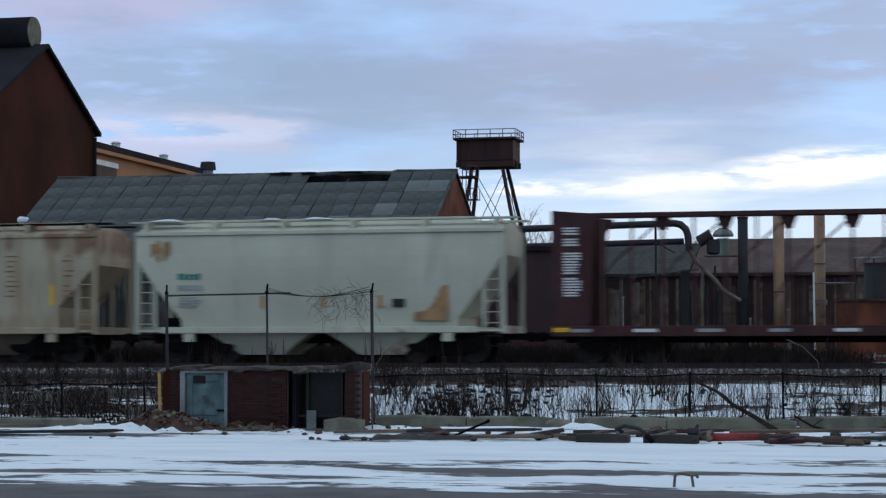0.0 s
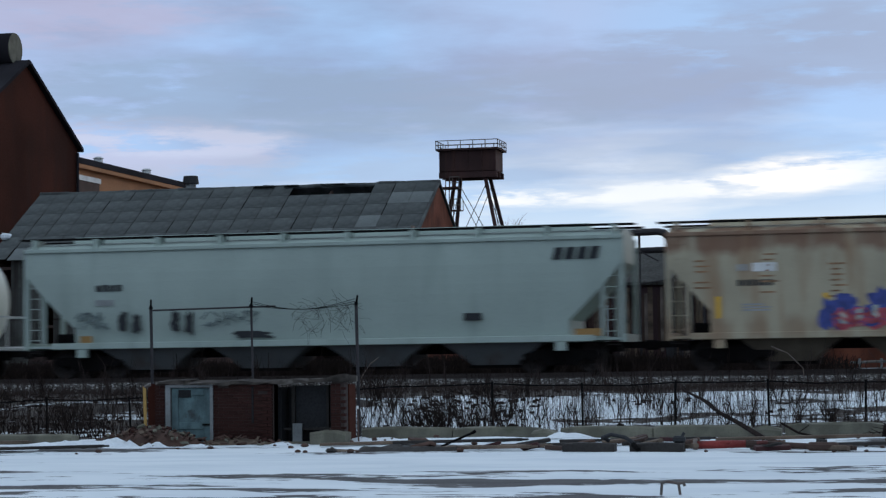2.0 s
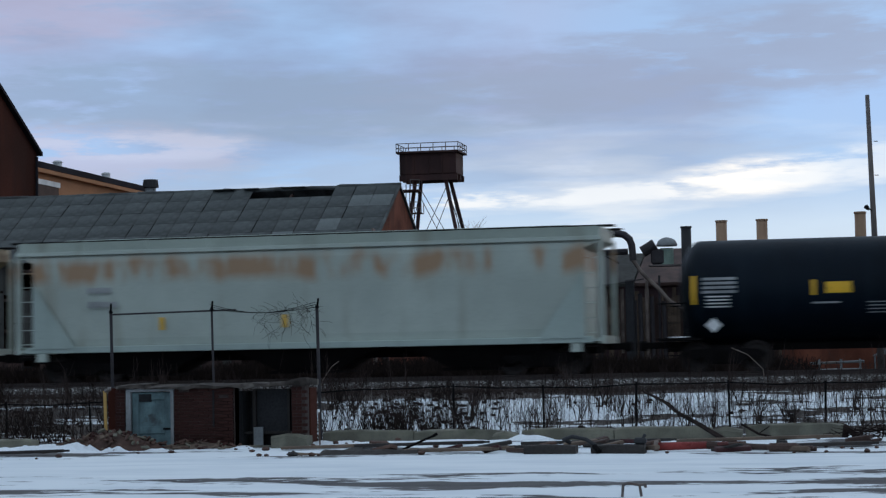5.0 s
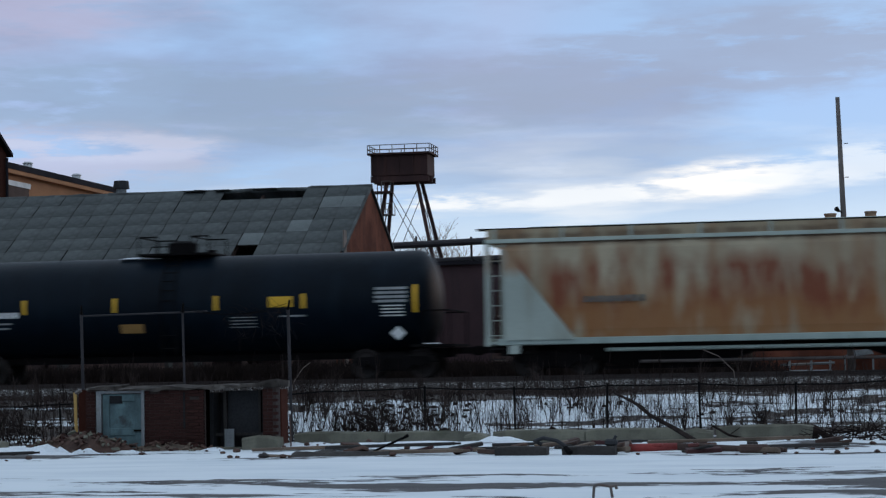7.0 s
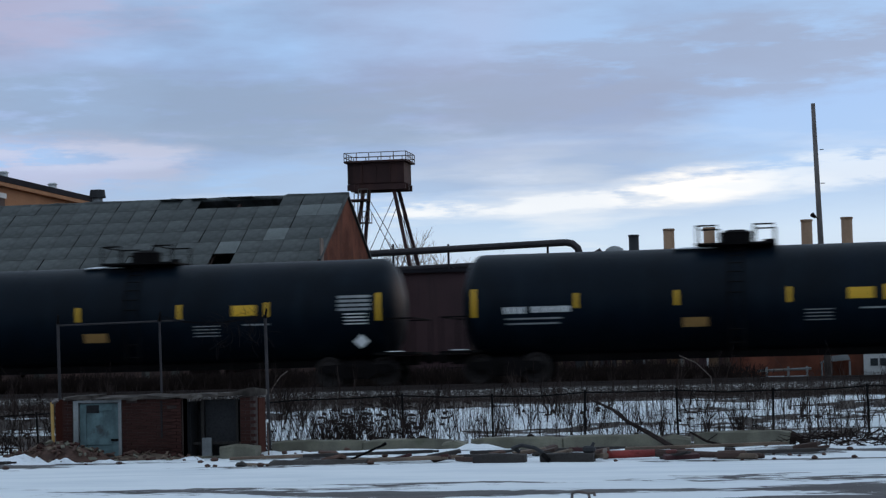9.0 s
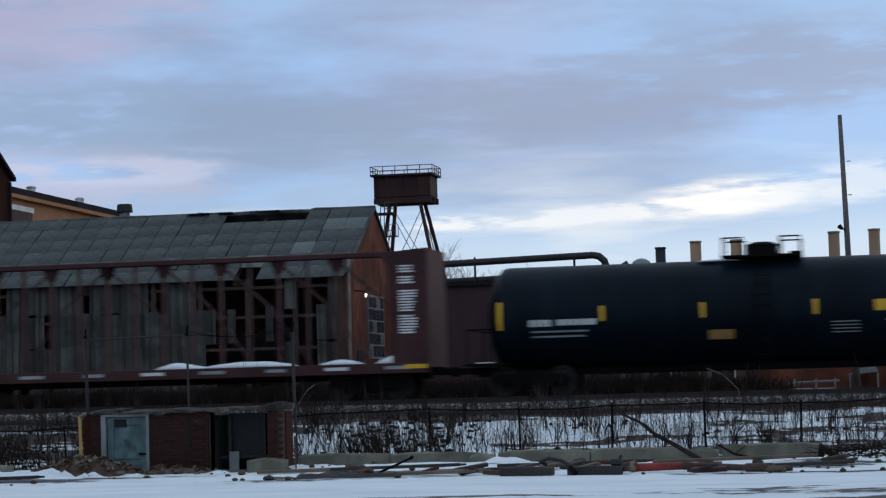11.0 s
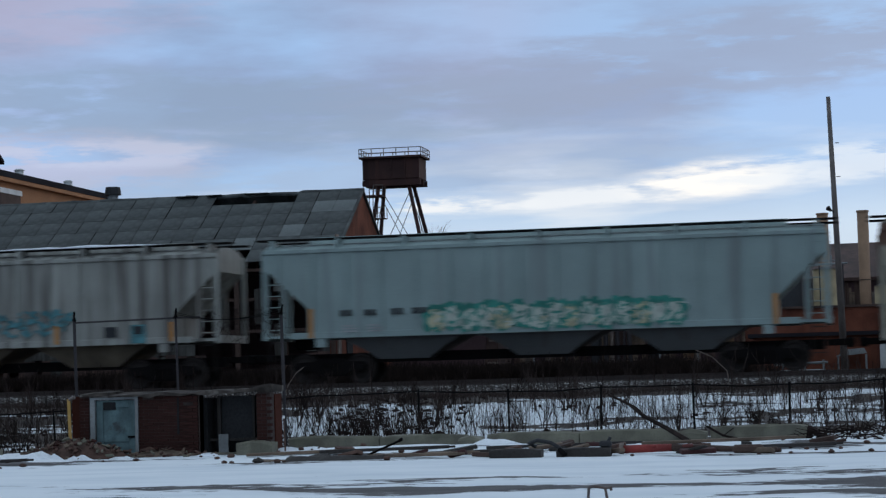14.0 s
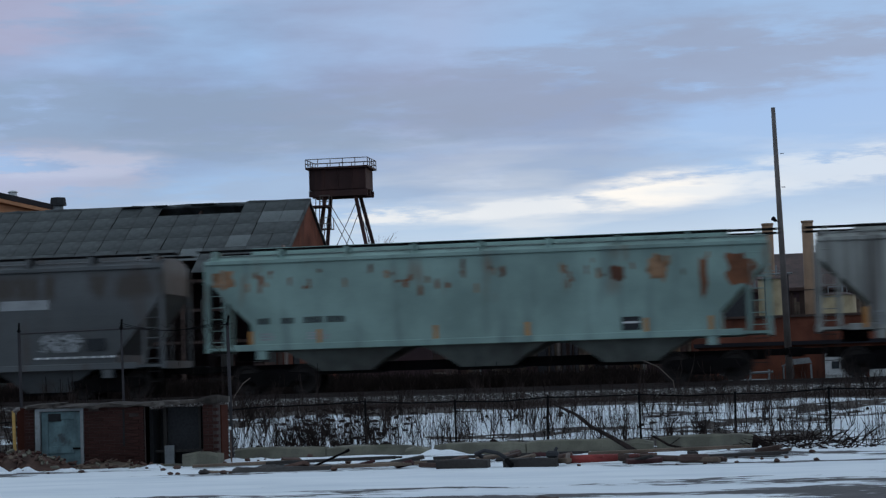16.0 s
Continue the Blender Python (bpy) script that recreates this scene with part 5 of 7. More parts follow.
def tank_car(name, label, X0, X1, tank_x, body, bars=(), r=1.42, zc=2.55, white=False):
    """Tank car; tank_x: the ends of the tank in the car's space."""
    half = (X1 - X0) / 2
    c = thing(name, label, "tank car", pose((X0 + X1) / 2, YT, ZR), "freight train")
    CARS.append((c, (X0 + X1) / 2))
    a, b = tank_x
    rings = []
    for k in range(7):
        f = k / 6
        q = f * math.pi / 2
        rings.append((a + 0.62 * (1 - math.cos(q)), r * max(0.01, math.sin(q))))
    rings += [(a + 0.62 + (b - a - 1.24) * q / 4, r) for q in range(1, 4)]
    rings += [(b - (x - a), rr) for x, rr in reversed(rings[:7])]
    seg = 40
    part("tank", Geo().loft([[(x, rr * math.cos(t), zc + rr * math.sin(t)) for t in [2 * math.pi * q / seg for q in range(seg)]] for x, rr in rings]), body, c, smooth=True)
    trim = body
    for x in [a + 0.62 + (b - a - 1.24) * q / 4 for q in range(1, 4)]:
        pts = [(x, (r + 0.004) * math.cos(t), zc + (r + 0.004) * math.sin(t)) for t in [math.pi / 2 + math.pi * q / 16 for q in range(17)]]
        part("weld_seam", Geo().path(pts, 0.012, 5), trim, c)
    # manway, platform with rails, ladder
    m = (a + b) / 2
    zt = zc + r
    part("manway", Geo().tube((m, 0, zt - 0.1), (m, 0, zt + 0.42), 0.48, 0.48, 18), trim if white else "steel_dark", c, smooth=False)
    part("manway_cover", Geo().tube((m, 0, zt + 0.42), (m, 0, zt + 0.5), 0.5, 0.3, 18), trim if white else "steel_dark", c)
    part("platform", Geo().box(m - 1.2, m + 1.2, -1.0, 1.0, zt + 0.02, zt + 0.08), trim if white else "steel_dark", c)
    for s in (-1, 1):
        x0, x1 = (m - 1.15, m - 0.55) if s < 0 else (m + 0.55, m + 1.15)
        for yy in (-0.95, 0.95):
            part("safety_rail", Geo().path([(x0, yy, zt + 0.08), (x0, yy, zt + 0.6), (x1, yy, zt + 0.6), (x1, yy, zt + 0.08)], 0.025, 6), trim if white else "steel_dark", c)
        part("cross_rail", Geo().tube((x0, -0.95, zt + 0.6), (x0, 0.95, zt + 0.6), 0.025, seg=6), trim if white else "steel_dark", c)
    g = Geo()
    for xx in (m - 0.22, m + 0.22):
        pts = [(xx, -(r + 0.09) * math.cos(t), zc + (r + 0.09) * math.sin(t)) for t in [math.radians(80 - 8 * q) for q in range(12)]]
        pts += [(xx, -1.5, 1.6), (xx, -1.5, 0.5)]
        g.path(pts, 0.022, 5)
    steps = part("ladder", g, trim if white else "steel_dark", c)
    for q in range(9):
        t = math.radians(60 - 11 * q)
        if q < 6:
            yy, zz = -(r + 0.09) * math.cos(t), zc + (r + 0.09) * math.sin(t)
        else:
            yy, zz = -1.5, 1.45 - (q - 6) * 0.4
        part("rung", Geo().tube((m - 0.22, yy, zz), (m + 0.22, yy, zz), 0.018, seg=5), trim if white else "steel_dark", steps)
    part("valve", Geo().tube((m + 0.95, 0, zt - 0.05), (m + 0.95, 0, zt + 0.2), 0.16, seg=10), trim if white else "steel_dark", c)
    if white:
        part("walkway", Geo().box(-half + 0.2, half - 0.2, -1.5, -1.2, 1.03, 1.09), "white_mark", c)
        part("walkway", Geo().box(-half + 0.2, half - 0.2, 1.2, 1.5, 1.03, 1.09), "white_mark", c)
    # saddles, stub sills, end platforms and rails
    for s in (-1, 1):
        x = s * (half - 2.0)
        part("saddle", Geo().loft([[(x - 0.5, -1.2, 1.9), (x + 0.5, -1.2, 1.9), (x + 0.5, 1.2, 1.9), (x - 0.5, 1.2, 1.9)], [(x - 0.35, -0.5, 0.9), (x + 0.35, -0.5, 0.9), (x + 0.35, 0.5, 0.9), (x - 0.35, 0.5, 0.9)]]), trim, c)
        e = s * half
        part("end_platform", Geo().box(min(e, e - s * 1.3), max(e, e - s * 1.3), -1.5, 1.5, 0.95, 1.02), "white_mark" if white else "steel_dark", c)
        for yy in (-1.45, 1.45):
            part("end_rail", Geo().path([(e - s * 0.1, yy, 1.0), (e - s * 0.1, yy, 2.05), (e - s * 0.9, yy, 2.05), (e - s * 0.9, yy, 1.0)], 0.025, 6), "white_mark" if white else "steel_dark", c)
        part("cross_rail", Geo().tube((e - s * 0.1, -1.45, 2.05), (e - s * 0.1, 1.45, 2.05), 0.025, seg=6), "white_mark" if white else "steel_dark", c)
        g = Geo()
        ladder(g, e - s * 0.5, -1.5, 0.4, 1.0, 0.42, 3)
        part("sill_step", g, "white_mark" if white else "steel_dark", c)
        part("handhold", Geo().box(e - s * 0.9, e - s * 0.4, -1.52, -1.48, 1.03, 1.06) if s < 0 else Geo().box(e - 0.9, e - 0.4, -1.52, -1.48, 1.03, 1.06), "white_mark", c)
    add_running_gear(c, half)
    return c, half


def on_tank(z, r, zc):
    """How far towards the yard the tank's skin lies at height z."""
    return -math.sqrt(max(0.01, r * r - (z - zc) ** 2)) - 0.004


def plate(c, name, x0, x1, z0, z1, material, label="", r=1.42, zc=2.55):
    """A sheet laid on the tank's curved side."""
    g = Geo()
    n = 5
    rings = []
    for k in range(n + 1):
        z = z0 + (z1 - z0) * k / n
        y = on_tank(z, r, zc)
        rings.append([(x0, y - 0.006, z), (x1, y - 0.006, z), (x1, y + 0.02, z), (x0, y + 0.02, z)])
    return part(name, g.loft(rings), material, c, label)


def centerbeam(X0, X1, label):
    """Bulkhead flat car with a central truss, empty."""
    half = (X1 - X0) / 2
    c = thing("centerbeam_flat_car", label, "flat car", pose((X0 + X1) / 2, YT, ZR), "freight train")
    CARS.append((c, (X0 + X1) / 2))
    part("deck", Geo().box(-half, half, -1.45, 1.45, 0.98, 1.12), "maroon", c)
    for s in (-1, 1):
        y = s * 1.45
        part("side_sill", Geo().box(-half, half, y - 0.05, y + 0.05, 0.80, 1.12, bevel=0.015), "maroon", c)
    for k in range(12):
        x = -half + 0.9 + k * (2 * half - 1.8) / 11
        part("sill_marker", Geo().box(x - 0.30 - 0.08 * (k % 3), x + 0.34, -1.512, -1.502, 0.93, 1.03), "white_mark" if k % 3 == 1 else "grey_mark", c)
    part("sill_marker", Geo().box(half - 0.75, half - 0.05, -1.514, -1.504, 0.94, 1.07), "yellow", c, "yellow reflective marker")
    part("sill_marker", Geo().box(-half + 0.05, -half + 0.55, -1.514, -1.504, 0.94, 1.07), "yellow", c, "yellow reflective marker")
    top = 4.62
    for s in (-1, 1):
        e = s * half
        poly = [(e, 1.1), (e - s * 1.15, 1.1), (e - s * 1.25, top - 0.55), (e - s * 1.5, top - 0.12), (e, top)]
        for yy in (-1.42, 1.36):
            part("bulkhead_wing", Geo().prism(poly, yy, yy + 0.06), "maroon", c)
        part("bulkhead", Geo().box(min(e, e - s * 0.12), max(e, e - s * 0.12), -1.4, 1.4, 1.1, top), "maroon", c)
        rnd = random.Random(4)
        for k in range(25):
            z = 4.08 - k * 0.085
            if k in (3, 7, 8, 17):
                continue
            w = rnd.uniform(0.40, 0.56)
            x0 = e + 0.36 if s < 0 else e - 0.9
            part("marking", Geo().box(x0, x0 + w, -1.428, -1.423, z - 0.025, z + 0.025), "white_mark", c)
    part("top_chord", Geo().box(-half, half, -0.22, 0.22, top - 0.16, top, bevel=0.02), "maroon", c)
    n = 11
    step = (2 * half - 2.6) / n
    for k in range(n + 1):
        x = -half + 1.3 + k * step
        part("post", Geo().box(x - 0.038, x + 0.038, -0.12, 0.12, 1.1, top - 0.15), "maroon", c)
        if k < n:
            xm = x + step / 2
            part("post", Geo().box(xm - 0.03, xm + 0.03, -0.1, 0.1, 1.1, top - 0.15), "maroon", c)
            s = 1 if k < n / 2 else -1
            xa, xb = (x + step, x + step * 0.2) if s > 0 else (x, x + step * 0.8)
            part("brace", Geo().tube((xa, 0, top - 0.2), (xb, 0, 3.1), 0.045, seg=4), "maroon", c)
            part("gusset", Geo().prism([(xa - 0.28, top - 0.15), (xa + 0.28, top - 0.15), (xa + 0.12, top - 0.55), (xa - 0.12, top - 0.55)], -0.03, 0.03), "maroon", c)
            part("brace", Geo().tube((xb, 0, 3.1), (xb - s * step * 0.75, 0, 1.15), 0.035, seg=4), "maroon", c)
    add_running_gear(c, half)
    return c, half


def snow_heap(c, x0, x1, y, z, h, seed=0):
    rings = []
    n = 12
    for k in range(n + 1):
        f = k / n
        x = x0 + (x1 - x0) * f
        hh = h * (math.sin(math.pi * f) ** 0.6) * (0.75 + 0.5 * noise.noise((x * 1.3, seed, 0))) + 0.01
        rings.append([(x, y - 0.35, z), (x, y - 0.2, z + hh * 0.8), (x, y + 0.1, z + hh), (x, y + 0.4, z)])
    part("snow", Geo().loft(rings), "snow", c, "wind-packed snow", True)


def make_train():
    # leading end first; places are those at mid-clip
    c, h = centerbeam(135.33, 158.9, "maroon centerbeam flat car, empty, white stencils on bulkheads")
    part("snow", Geo().loft([[(-h + 0.2, -1.3, 1.12), (-h + 0.95, -1.3, 1.12), (-h + 0.95, -0.8, 1.12), (-h + 0.2, -0.8, 1.12)], [(-h + 0.25, -1.2, 1.35), (-h + 0.5, -1.2, 1.2), (-h + 0.5, -1, 1.2), (-h + 0.25, -1, 1.35)]]), "snow", c)

    c, h, f = hopper("short_hopper_car", "short pale cream two-bay covered hopper car with rust corner", 121.92, 133.9, "body_pale", (1.55, 0.75, 2.75), 2, "round", roof="pale")
    f = -1.50
    blocks(c, -4.55, 2.62, 5, 0.14, 0.2, 0.02, "gr_green", f - 0.05, 2)
    blocks(c, -4.55, 2.28, 6, 0.13, 0.18, 0.02, "grey_mark", f - 0.04, 3)
    marks(c, -4.5, 2.05, 0.75, 0.05, 4, "grey_mark", f - 0.02)
    for a, b, q in ((-5.7, -4.6, 7), (-0.5, 0.4, 8), (-1.9, -1.3, 9)):
        snow_heap(c, a, b, -0.95, 4.49, 0.09, q)
    part("placard", Geo().box(2.45, 2.85, f - 0.03, f - 0.02, 1.72, 1.98), "black_mark", c)
    for x in (-1.8, 0.2, 2.0):
        part("reflector", Geo().box(x, x + 0.12, f - 0.02, f - 0.012, 1.7, 2.1), "orange_tape", c)
    rnd = random.Random(6)
    for i in range(26):
        x = h - 2.75 + 0.95 * (i / 26) ** 0.8
        q = 0.25 + 1.3 * (i / 26) ** 2 * rnd.uniform(0.5, 1)
        blob(c, x, 1.32 + q / 2, rnd.uniform(0.08, 0.2), q, "stain_orange", f - 0.012 - 0.0005 * i, i, 0.4, "rust_stain")
    for i in range(6):
        blob(c, -h + 0.6 + 0.12 * i * rnd.uniform(0.7, 1.3), 3.7 - 0.2 * rnd.random(), 0.14, rnd.uniform(0.2, 0.9), "stain_orange", f - 0.055 - 0.0005 * i, i + 50, 0.4, "rust_stain")

    c, h, f = hopper("beige_hopper_car", "beige rust-ticked four-bay hopper car with red and blue graffiti", 102.77, 120.6, "body_beige", (1.3, 0.95, 2.3), 4, "slab", bay_mat="bay_shade_warm")
    for k in range(9):
        x = -h + 0.9 + k * 1.98
        rnd = random.Random(k)
        for r in range(9):
            if rnd.random() < 0.8:
                part("rust_tick", Geo().box(x + rnd.uniform(-0.1, 0.05), x + rnd.uniform(0.2, 0.45), f - 0.012, f - 0.006, 3.4 - r * 0.16, 3.45 - r * 0.16), "rust_lines", c)
    part("panel", Geo().box(-6.35, -5.65, f - 0.012, f - 0.006, 2.92, 3.18), "white_mark", c)
    blocks(c, -6.8, 2.95, 2, 0.15, 0.2, 0.03, "grey_mark", f - 0.005, 6)
    blocks(c, -6.8, 2.50, 6, 0.15, 0.2, 0.03, "black_mark", f - 0.005, 7)
    marks(c, -6.7, 1.95, 0.9, 0.05, 3, "grey_mark", f)
    for x, z in ((-7.45, 1.9), (-4.3, 1.95), (2.6, 1.95), (h - 1.6, 2.2)):
        part("reflector", Geo().box(x, x + 0.14, f - 0.014, f - 0.006, z - 0.35, z + 0.3), "yellow", c)
    part("placard", Geo().box(5.05, 5.5, f - 0.012, f - 0.006, 1.75, 2.02), "white_mark", c)
    part("placard", Geo().box(5.12, 5.43, f - 0.016, f - 0.012, 1.8, 1.97), "black_mark", c)
    for i in range(9):
        blob(c, -4.1 + i * 0.48, 1.62 + 0.28 * (i % 2), 0.62, 0.85 - 0.2 * (i % 3), "gr_blue", f - 0.014 - 0.0004 * i, i + 2, 0.6)
    for i in range(8):
        blob(c, -3.8 + i * 0.46, 1.42 + 0.12 * (i % 2), 0.5, 0.55, "gr_red", f - 0.02 - 0.0004 * i, i + 30, 0.6)
    scrawl(c, -4.1, 0.0, 1.25, 2.0, 60, "gr_blue", f - 0.0235, 9, 0.06)
    scrawl(c, -4.0, -0.1, 1.25, 1.8, 50, "gr_red", f - 0.034, 10, 0.06)
    for i in range(8):
        blob(c, -3.75 + i * 0.47, 1.5 + 0.1 * (i % 3), 0.16, 0.34, "gr_pale", f - 0.026, i + 60, 0.8)

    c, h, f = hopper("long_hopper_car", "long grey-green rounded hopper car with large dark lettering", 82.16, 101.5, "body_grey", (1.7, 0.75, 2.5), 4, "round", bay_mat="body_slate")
    f = -1.53
    blocks(c, 7.5, 3.42, 4, 0.30, 0.38, 0.07, "black_mark", -1.575, 5, 0.10)
    blocks(c, -7.2, 2.75, 4, 0.2, 0.22, 0.03, "black_mark", f - 0.04, 8)
    blocks(c, -7.2, 2.3, 3, 0.18, 0.2, 0.03, "grey_mark", f - 0.04, 9)
    part("placard", Geo().box(4.75, 5.3, f - 0.03, f - 0.02, 1.62, 1.85), "black_mark", c)
    for i, x in enumerate((-6.3, -5.85, -4.55, -4.1)):
        blob(c, x, 1.78 - 0.08 * (i % 2), 0.28, 0.62, "black_mark", f - 0.025 - 0.0005 * i, i + 11, 0.7)
    scrawl(c, -7.9, -6.8, 1.55, 2.1, 22, "gr_grey", f - 0.02, 4, 0.05)
    scrawl(c, -3.6, -1.9, 1.6, 2.05, 30, "gr_grey", f - 0.02, 5, 0.04)
    blob(c, -2.0, 1.32, 1.2, 0.22, "black_mark", f + 0.03, 3, 0.6)
    part("reflector", Geo().box(h - 1.5, h - 0.7, f + 0.02, f + 0.03, 1.1, 1.32), "amber", c)
    part("reflector", Geo().box(-h + 1.9, -h + 2.3, f + 0.02, f + 0.03, 1.1, 1.35), "amber", c)

    c, h = tank_car("white_tank_car", "white tank car with top platform and side ladder", 67.35, 81.1, (-6.2, 6.45), "white_tank", white=True)
    for x, z0, z1 in ((-5.85, 2.5, 3.2), (-2.75, 2.55, 3.05), (-1.2, 2.6, 3.05), (2.35, 2.65, 3.05), (5.95, 2.55, 3.5)):
        plate(c, "reflector", x, x + 0.14, z0, z1, "amber")
    plate(c, "yellow_panel", 2.75, 3.45, 2.6, 2.92, "yellow")
    plate(c, "black_panel", 4.65, 5.0, 2.2, 2.42, "black_mark")
    for x, z, w in ((-5.0, 2.55, 0.6), (-4.2, 2.52, 1.3), (3.55, 2.5, 1.3)):
        plate(c, "marking", x, x + w, z, z + 0.16, "black_mark" if x < 0 else "grey_mark")
    for k in range(5):
        plate(c, "marking", -2.45, -1.6 + 0.1 * (k % 2), 1.75 + k * 0.12, 1.80 + k * 0.12, "grey_mark")
        plate(c, "marking", 1.7, 2.5 + 0.1 * (k % 2), 1.75 + k * 0.12, 1.80 + k * 0.12, "grey_mark")
        plate(c, "marking", 4.9, 5.95, 2.62 + k * 0.1, 2.67 + k * 0.1, "grey_mark")
    for k in range(3):
        plate(c, "marking", -5.0, -3.2, 2.05 + k * 0.16, 2.1 + k * 0.16, "grey_mark")
    for k in range(4):
        plate(c, "sprayed_patch", 0.55 + k * 0.42, 1.05 + k * 0.42, 2.75 + 0.06 * (k % 2), 3.15 - 0.05 * (k % 3), "pale_blue")
    part("brake_gear", Geo().box(h - 1.7, h - 0.5, -1.5, -0.9, 1.08, 1.35, bevel=0.06), "white_mark", c)
    part("brake_cylinder", Geo().tube((h - 1.9, -1.3, 1.55), (h - 1.4, -1.3, 1.55), 0.16, seg=10), "white_mark", c)

    def black_tank(x_mid, flip):
        c, h = tank_car("black_tank_car", "black tank car with yellow reflector bars and stencilled panels", x_mid - 9.0, x_mid + 9.0, (-8.4, 8.4), "black_tank", r=1.58, zc=2.39)
        skin = functools.partial(plate, r=1.58, zc=2.39)
        s = -1 if flip else 1
        for x, z0, z1 in ((-7.86, 2.3, 3.15), (-4.75, 2.5, 2.95), (-1.75, 2.5, 2.95), (1.55, 2.5, 2.95), (4.35, 2.5, 2.95), (7.86, 2.3, 3.15)):
            skin(c, "reflector", s * x - 0.06, s * x + 0.06, z0 - 0.3, z1 - 0.3, "yellow")
        if flip:
            x = lambda a, b: (-b, -a)
        else:
            x = lambda a, b: (a, b)
        skin(c, "yellow_panel", *x(3.25, 4.0), 2.25, 2.58, "yellow")
        skin(c, "amber_panel", *x(-1.6, -0.85), 1.55, 1.83, "amber")
        for k in range(4):
            skin(c, "marking", *x(6.6, 7.6), 2.32 + k * 0.13, 2.40 + k * 0.13, "grey_mark")
            skin(c, "marking", *x(6.8, 7.5), 1.90 + k * 0.10, 1.94 + k * 0.10, "white_mark")
            skin(c, "marking", *x(2.0, 2.8), 1.65 + k * 0.1, 1.68 + k * 0.1, "grey_mark")
        for k in range(4):
            skin(c, "marking", *x(-6.95 + k * 0.17, -6.82 + k * 0.17), 2.08, 2.28, "white_mark")
        for k in range(6):
            skin(c, "marking", *x(-6.1 + k * 0.2, -5.95 + k * 0.2), 2.1, 2.28, "white_mark")
        skin(c, "marking", *x(-6.9, -5.2), 1.9, 1.95, "grey_mark")
        skin(c, "marking", *x(-6.9, -5.3), 1.75, 1.80, "grey_mark")
        skin(c, "marking", *x(3.6, 4.4), 1.95, 2.0, "grey_mark")
        z, xx = 1.38, s * 7.3
        part("diamond_placard", Geo().prism([(xx - 0.24, z), (xx, z - 0.22), (xx + 0.24, z), (xx, z + 0.22)], -1.46, -1.44), "white_mark", c)
        part("placard_holder", Geo().box(xx - 0.05, xx + 0.05, -1.44, -1.0, z - 0.05, z + 0.05), "steel_dark", c)
        snow_heap(c, -1.9, -0.6, 0.0 - 0.3, 2.39 + 1.53, 0.09, 1)
        return c

    black_tank(57.66, True)

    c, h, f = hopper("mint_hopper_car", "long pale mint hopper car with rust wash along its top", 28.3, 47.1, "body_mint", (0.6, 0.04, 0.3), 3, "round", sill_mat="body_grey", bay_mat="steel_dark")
    f = -1.5
    blocks(c, -7.0, 2.8, 4, 0.18, 0.2, 0.03, "grey_mark", f - 0.04, 4)
    blocks(c, -6.95, 2.35, 5, 0.17, 0.2, 0.03, "grey_mark", f - 0.04, 6)
    for q in (-1, 1):
        part("end_panel", Geo().prism([(q * (h - 0.58), 3.1), (q * (h - 0.58), 1.08), (q * (h - 2.0), 1.08)], -1.572, -1.56), "body_grey", c, "grey-green end panel")
    for x in (-8.6, -4.6, -0.6):
        part("reflector", Geo().box(x, x + 0.16, f - 0.04, f - 0.03, 1.6, 2.4 if x < -8 else 2.0), "yellow", c)

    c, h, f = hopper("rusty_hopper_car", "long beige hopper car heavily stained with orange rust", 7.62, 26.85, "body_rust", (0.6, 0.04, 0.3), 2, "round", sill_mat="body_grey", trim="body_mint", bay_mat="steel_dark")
    for q in (-1, 1):
        tri = [(q * (h - 0.58), 3.85), (q * (h - 0.58), 1.08), (q * (h - 2.75), 1.08), (q * (h - 2.45), 1.45), (q * (h - 1.7), 2.4)]
        part("end_panel", Geo().prism(tri, -1.575, -1.56), "body_mint", c, "clean mint end panel")
    f = -1.5
    blocks(c, -6.6, 2.18, 9, 0.13, 0.2, 0.08, "gr_grey", f - 0.045, 4)
    part("placard", Geo().box(6.4, 6.85, f - 0.04, f - 0.03, 1.85, 2.1), "grey_mark", c)
    part("placard", Geo().box(6.45, 6.8, f - 0.045, f - 0.04, 1.9, 2.05), "black_mark", c)
    part("train_line", Geo().tube((-6.0, -1.3, 0.75), (6.0, -1.3, 0.75), 0.06, seg=8), "body_grey", c)
    part("train_line", Geo().tube((-5.0, -1.0, 0.38), (5.0, -1.0, 0.38), 0.05, seg=8), "galv", c)
    for k in range(4):
        part("roof_snow", Geo().box(-8.5 + k * 2.3, -6.6 + k * 2.3, -1.4, -0.4, 4.2, 4.36 + 0.05 * (k % 2), bevel=0.06), "snow", c)

    for b1 in (-10.27, -28.89, -47.57, -65.88):
        black_tank(b1 + 7.86, False)

    c, h = centerbeam(-91.6, -68.1, "maroon centerbeam flat car, empty, snow along its deck")
    snow_heap(c, h - 1.2 - 7.6, h - 7.2, -1.0, 1.12, 0.22, 2)
    snow_heap(c, h - 7.3, h - 4.3, -1.0, 1.12, 0.22, 3)
    snow_heap(c, h - 3.5, h - 2.2, -1.0, 1.12, 0.18, 4)
    snow_heap(c, h - 1.7, h - 0.1, -1.0, 1.12, 0.32, 5)

    c, h, f = hopper("taupe_hopper_car", "taupe hopper car with rusty top chord and white stencil panel", -109.86, -93.1, "body_taupe", (1.2, 0.95, 2.3), 3, "round", bay_mat="steel_dark", sill=0.95)
    f = -1.5
    part("panel", Geo().box(-h + 1.5, -h + 2.75, f - 0.05, f - 0.04, 2.0, 2.8), "gr_pale", c)
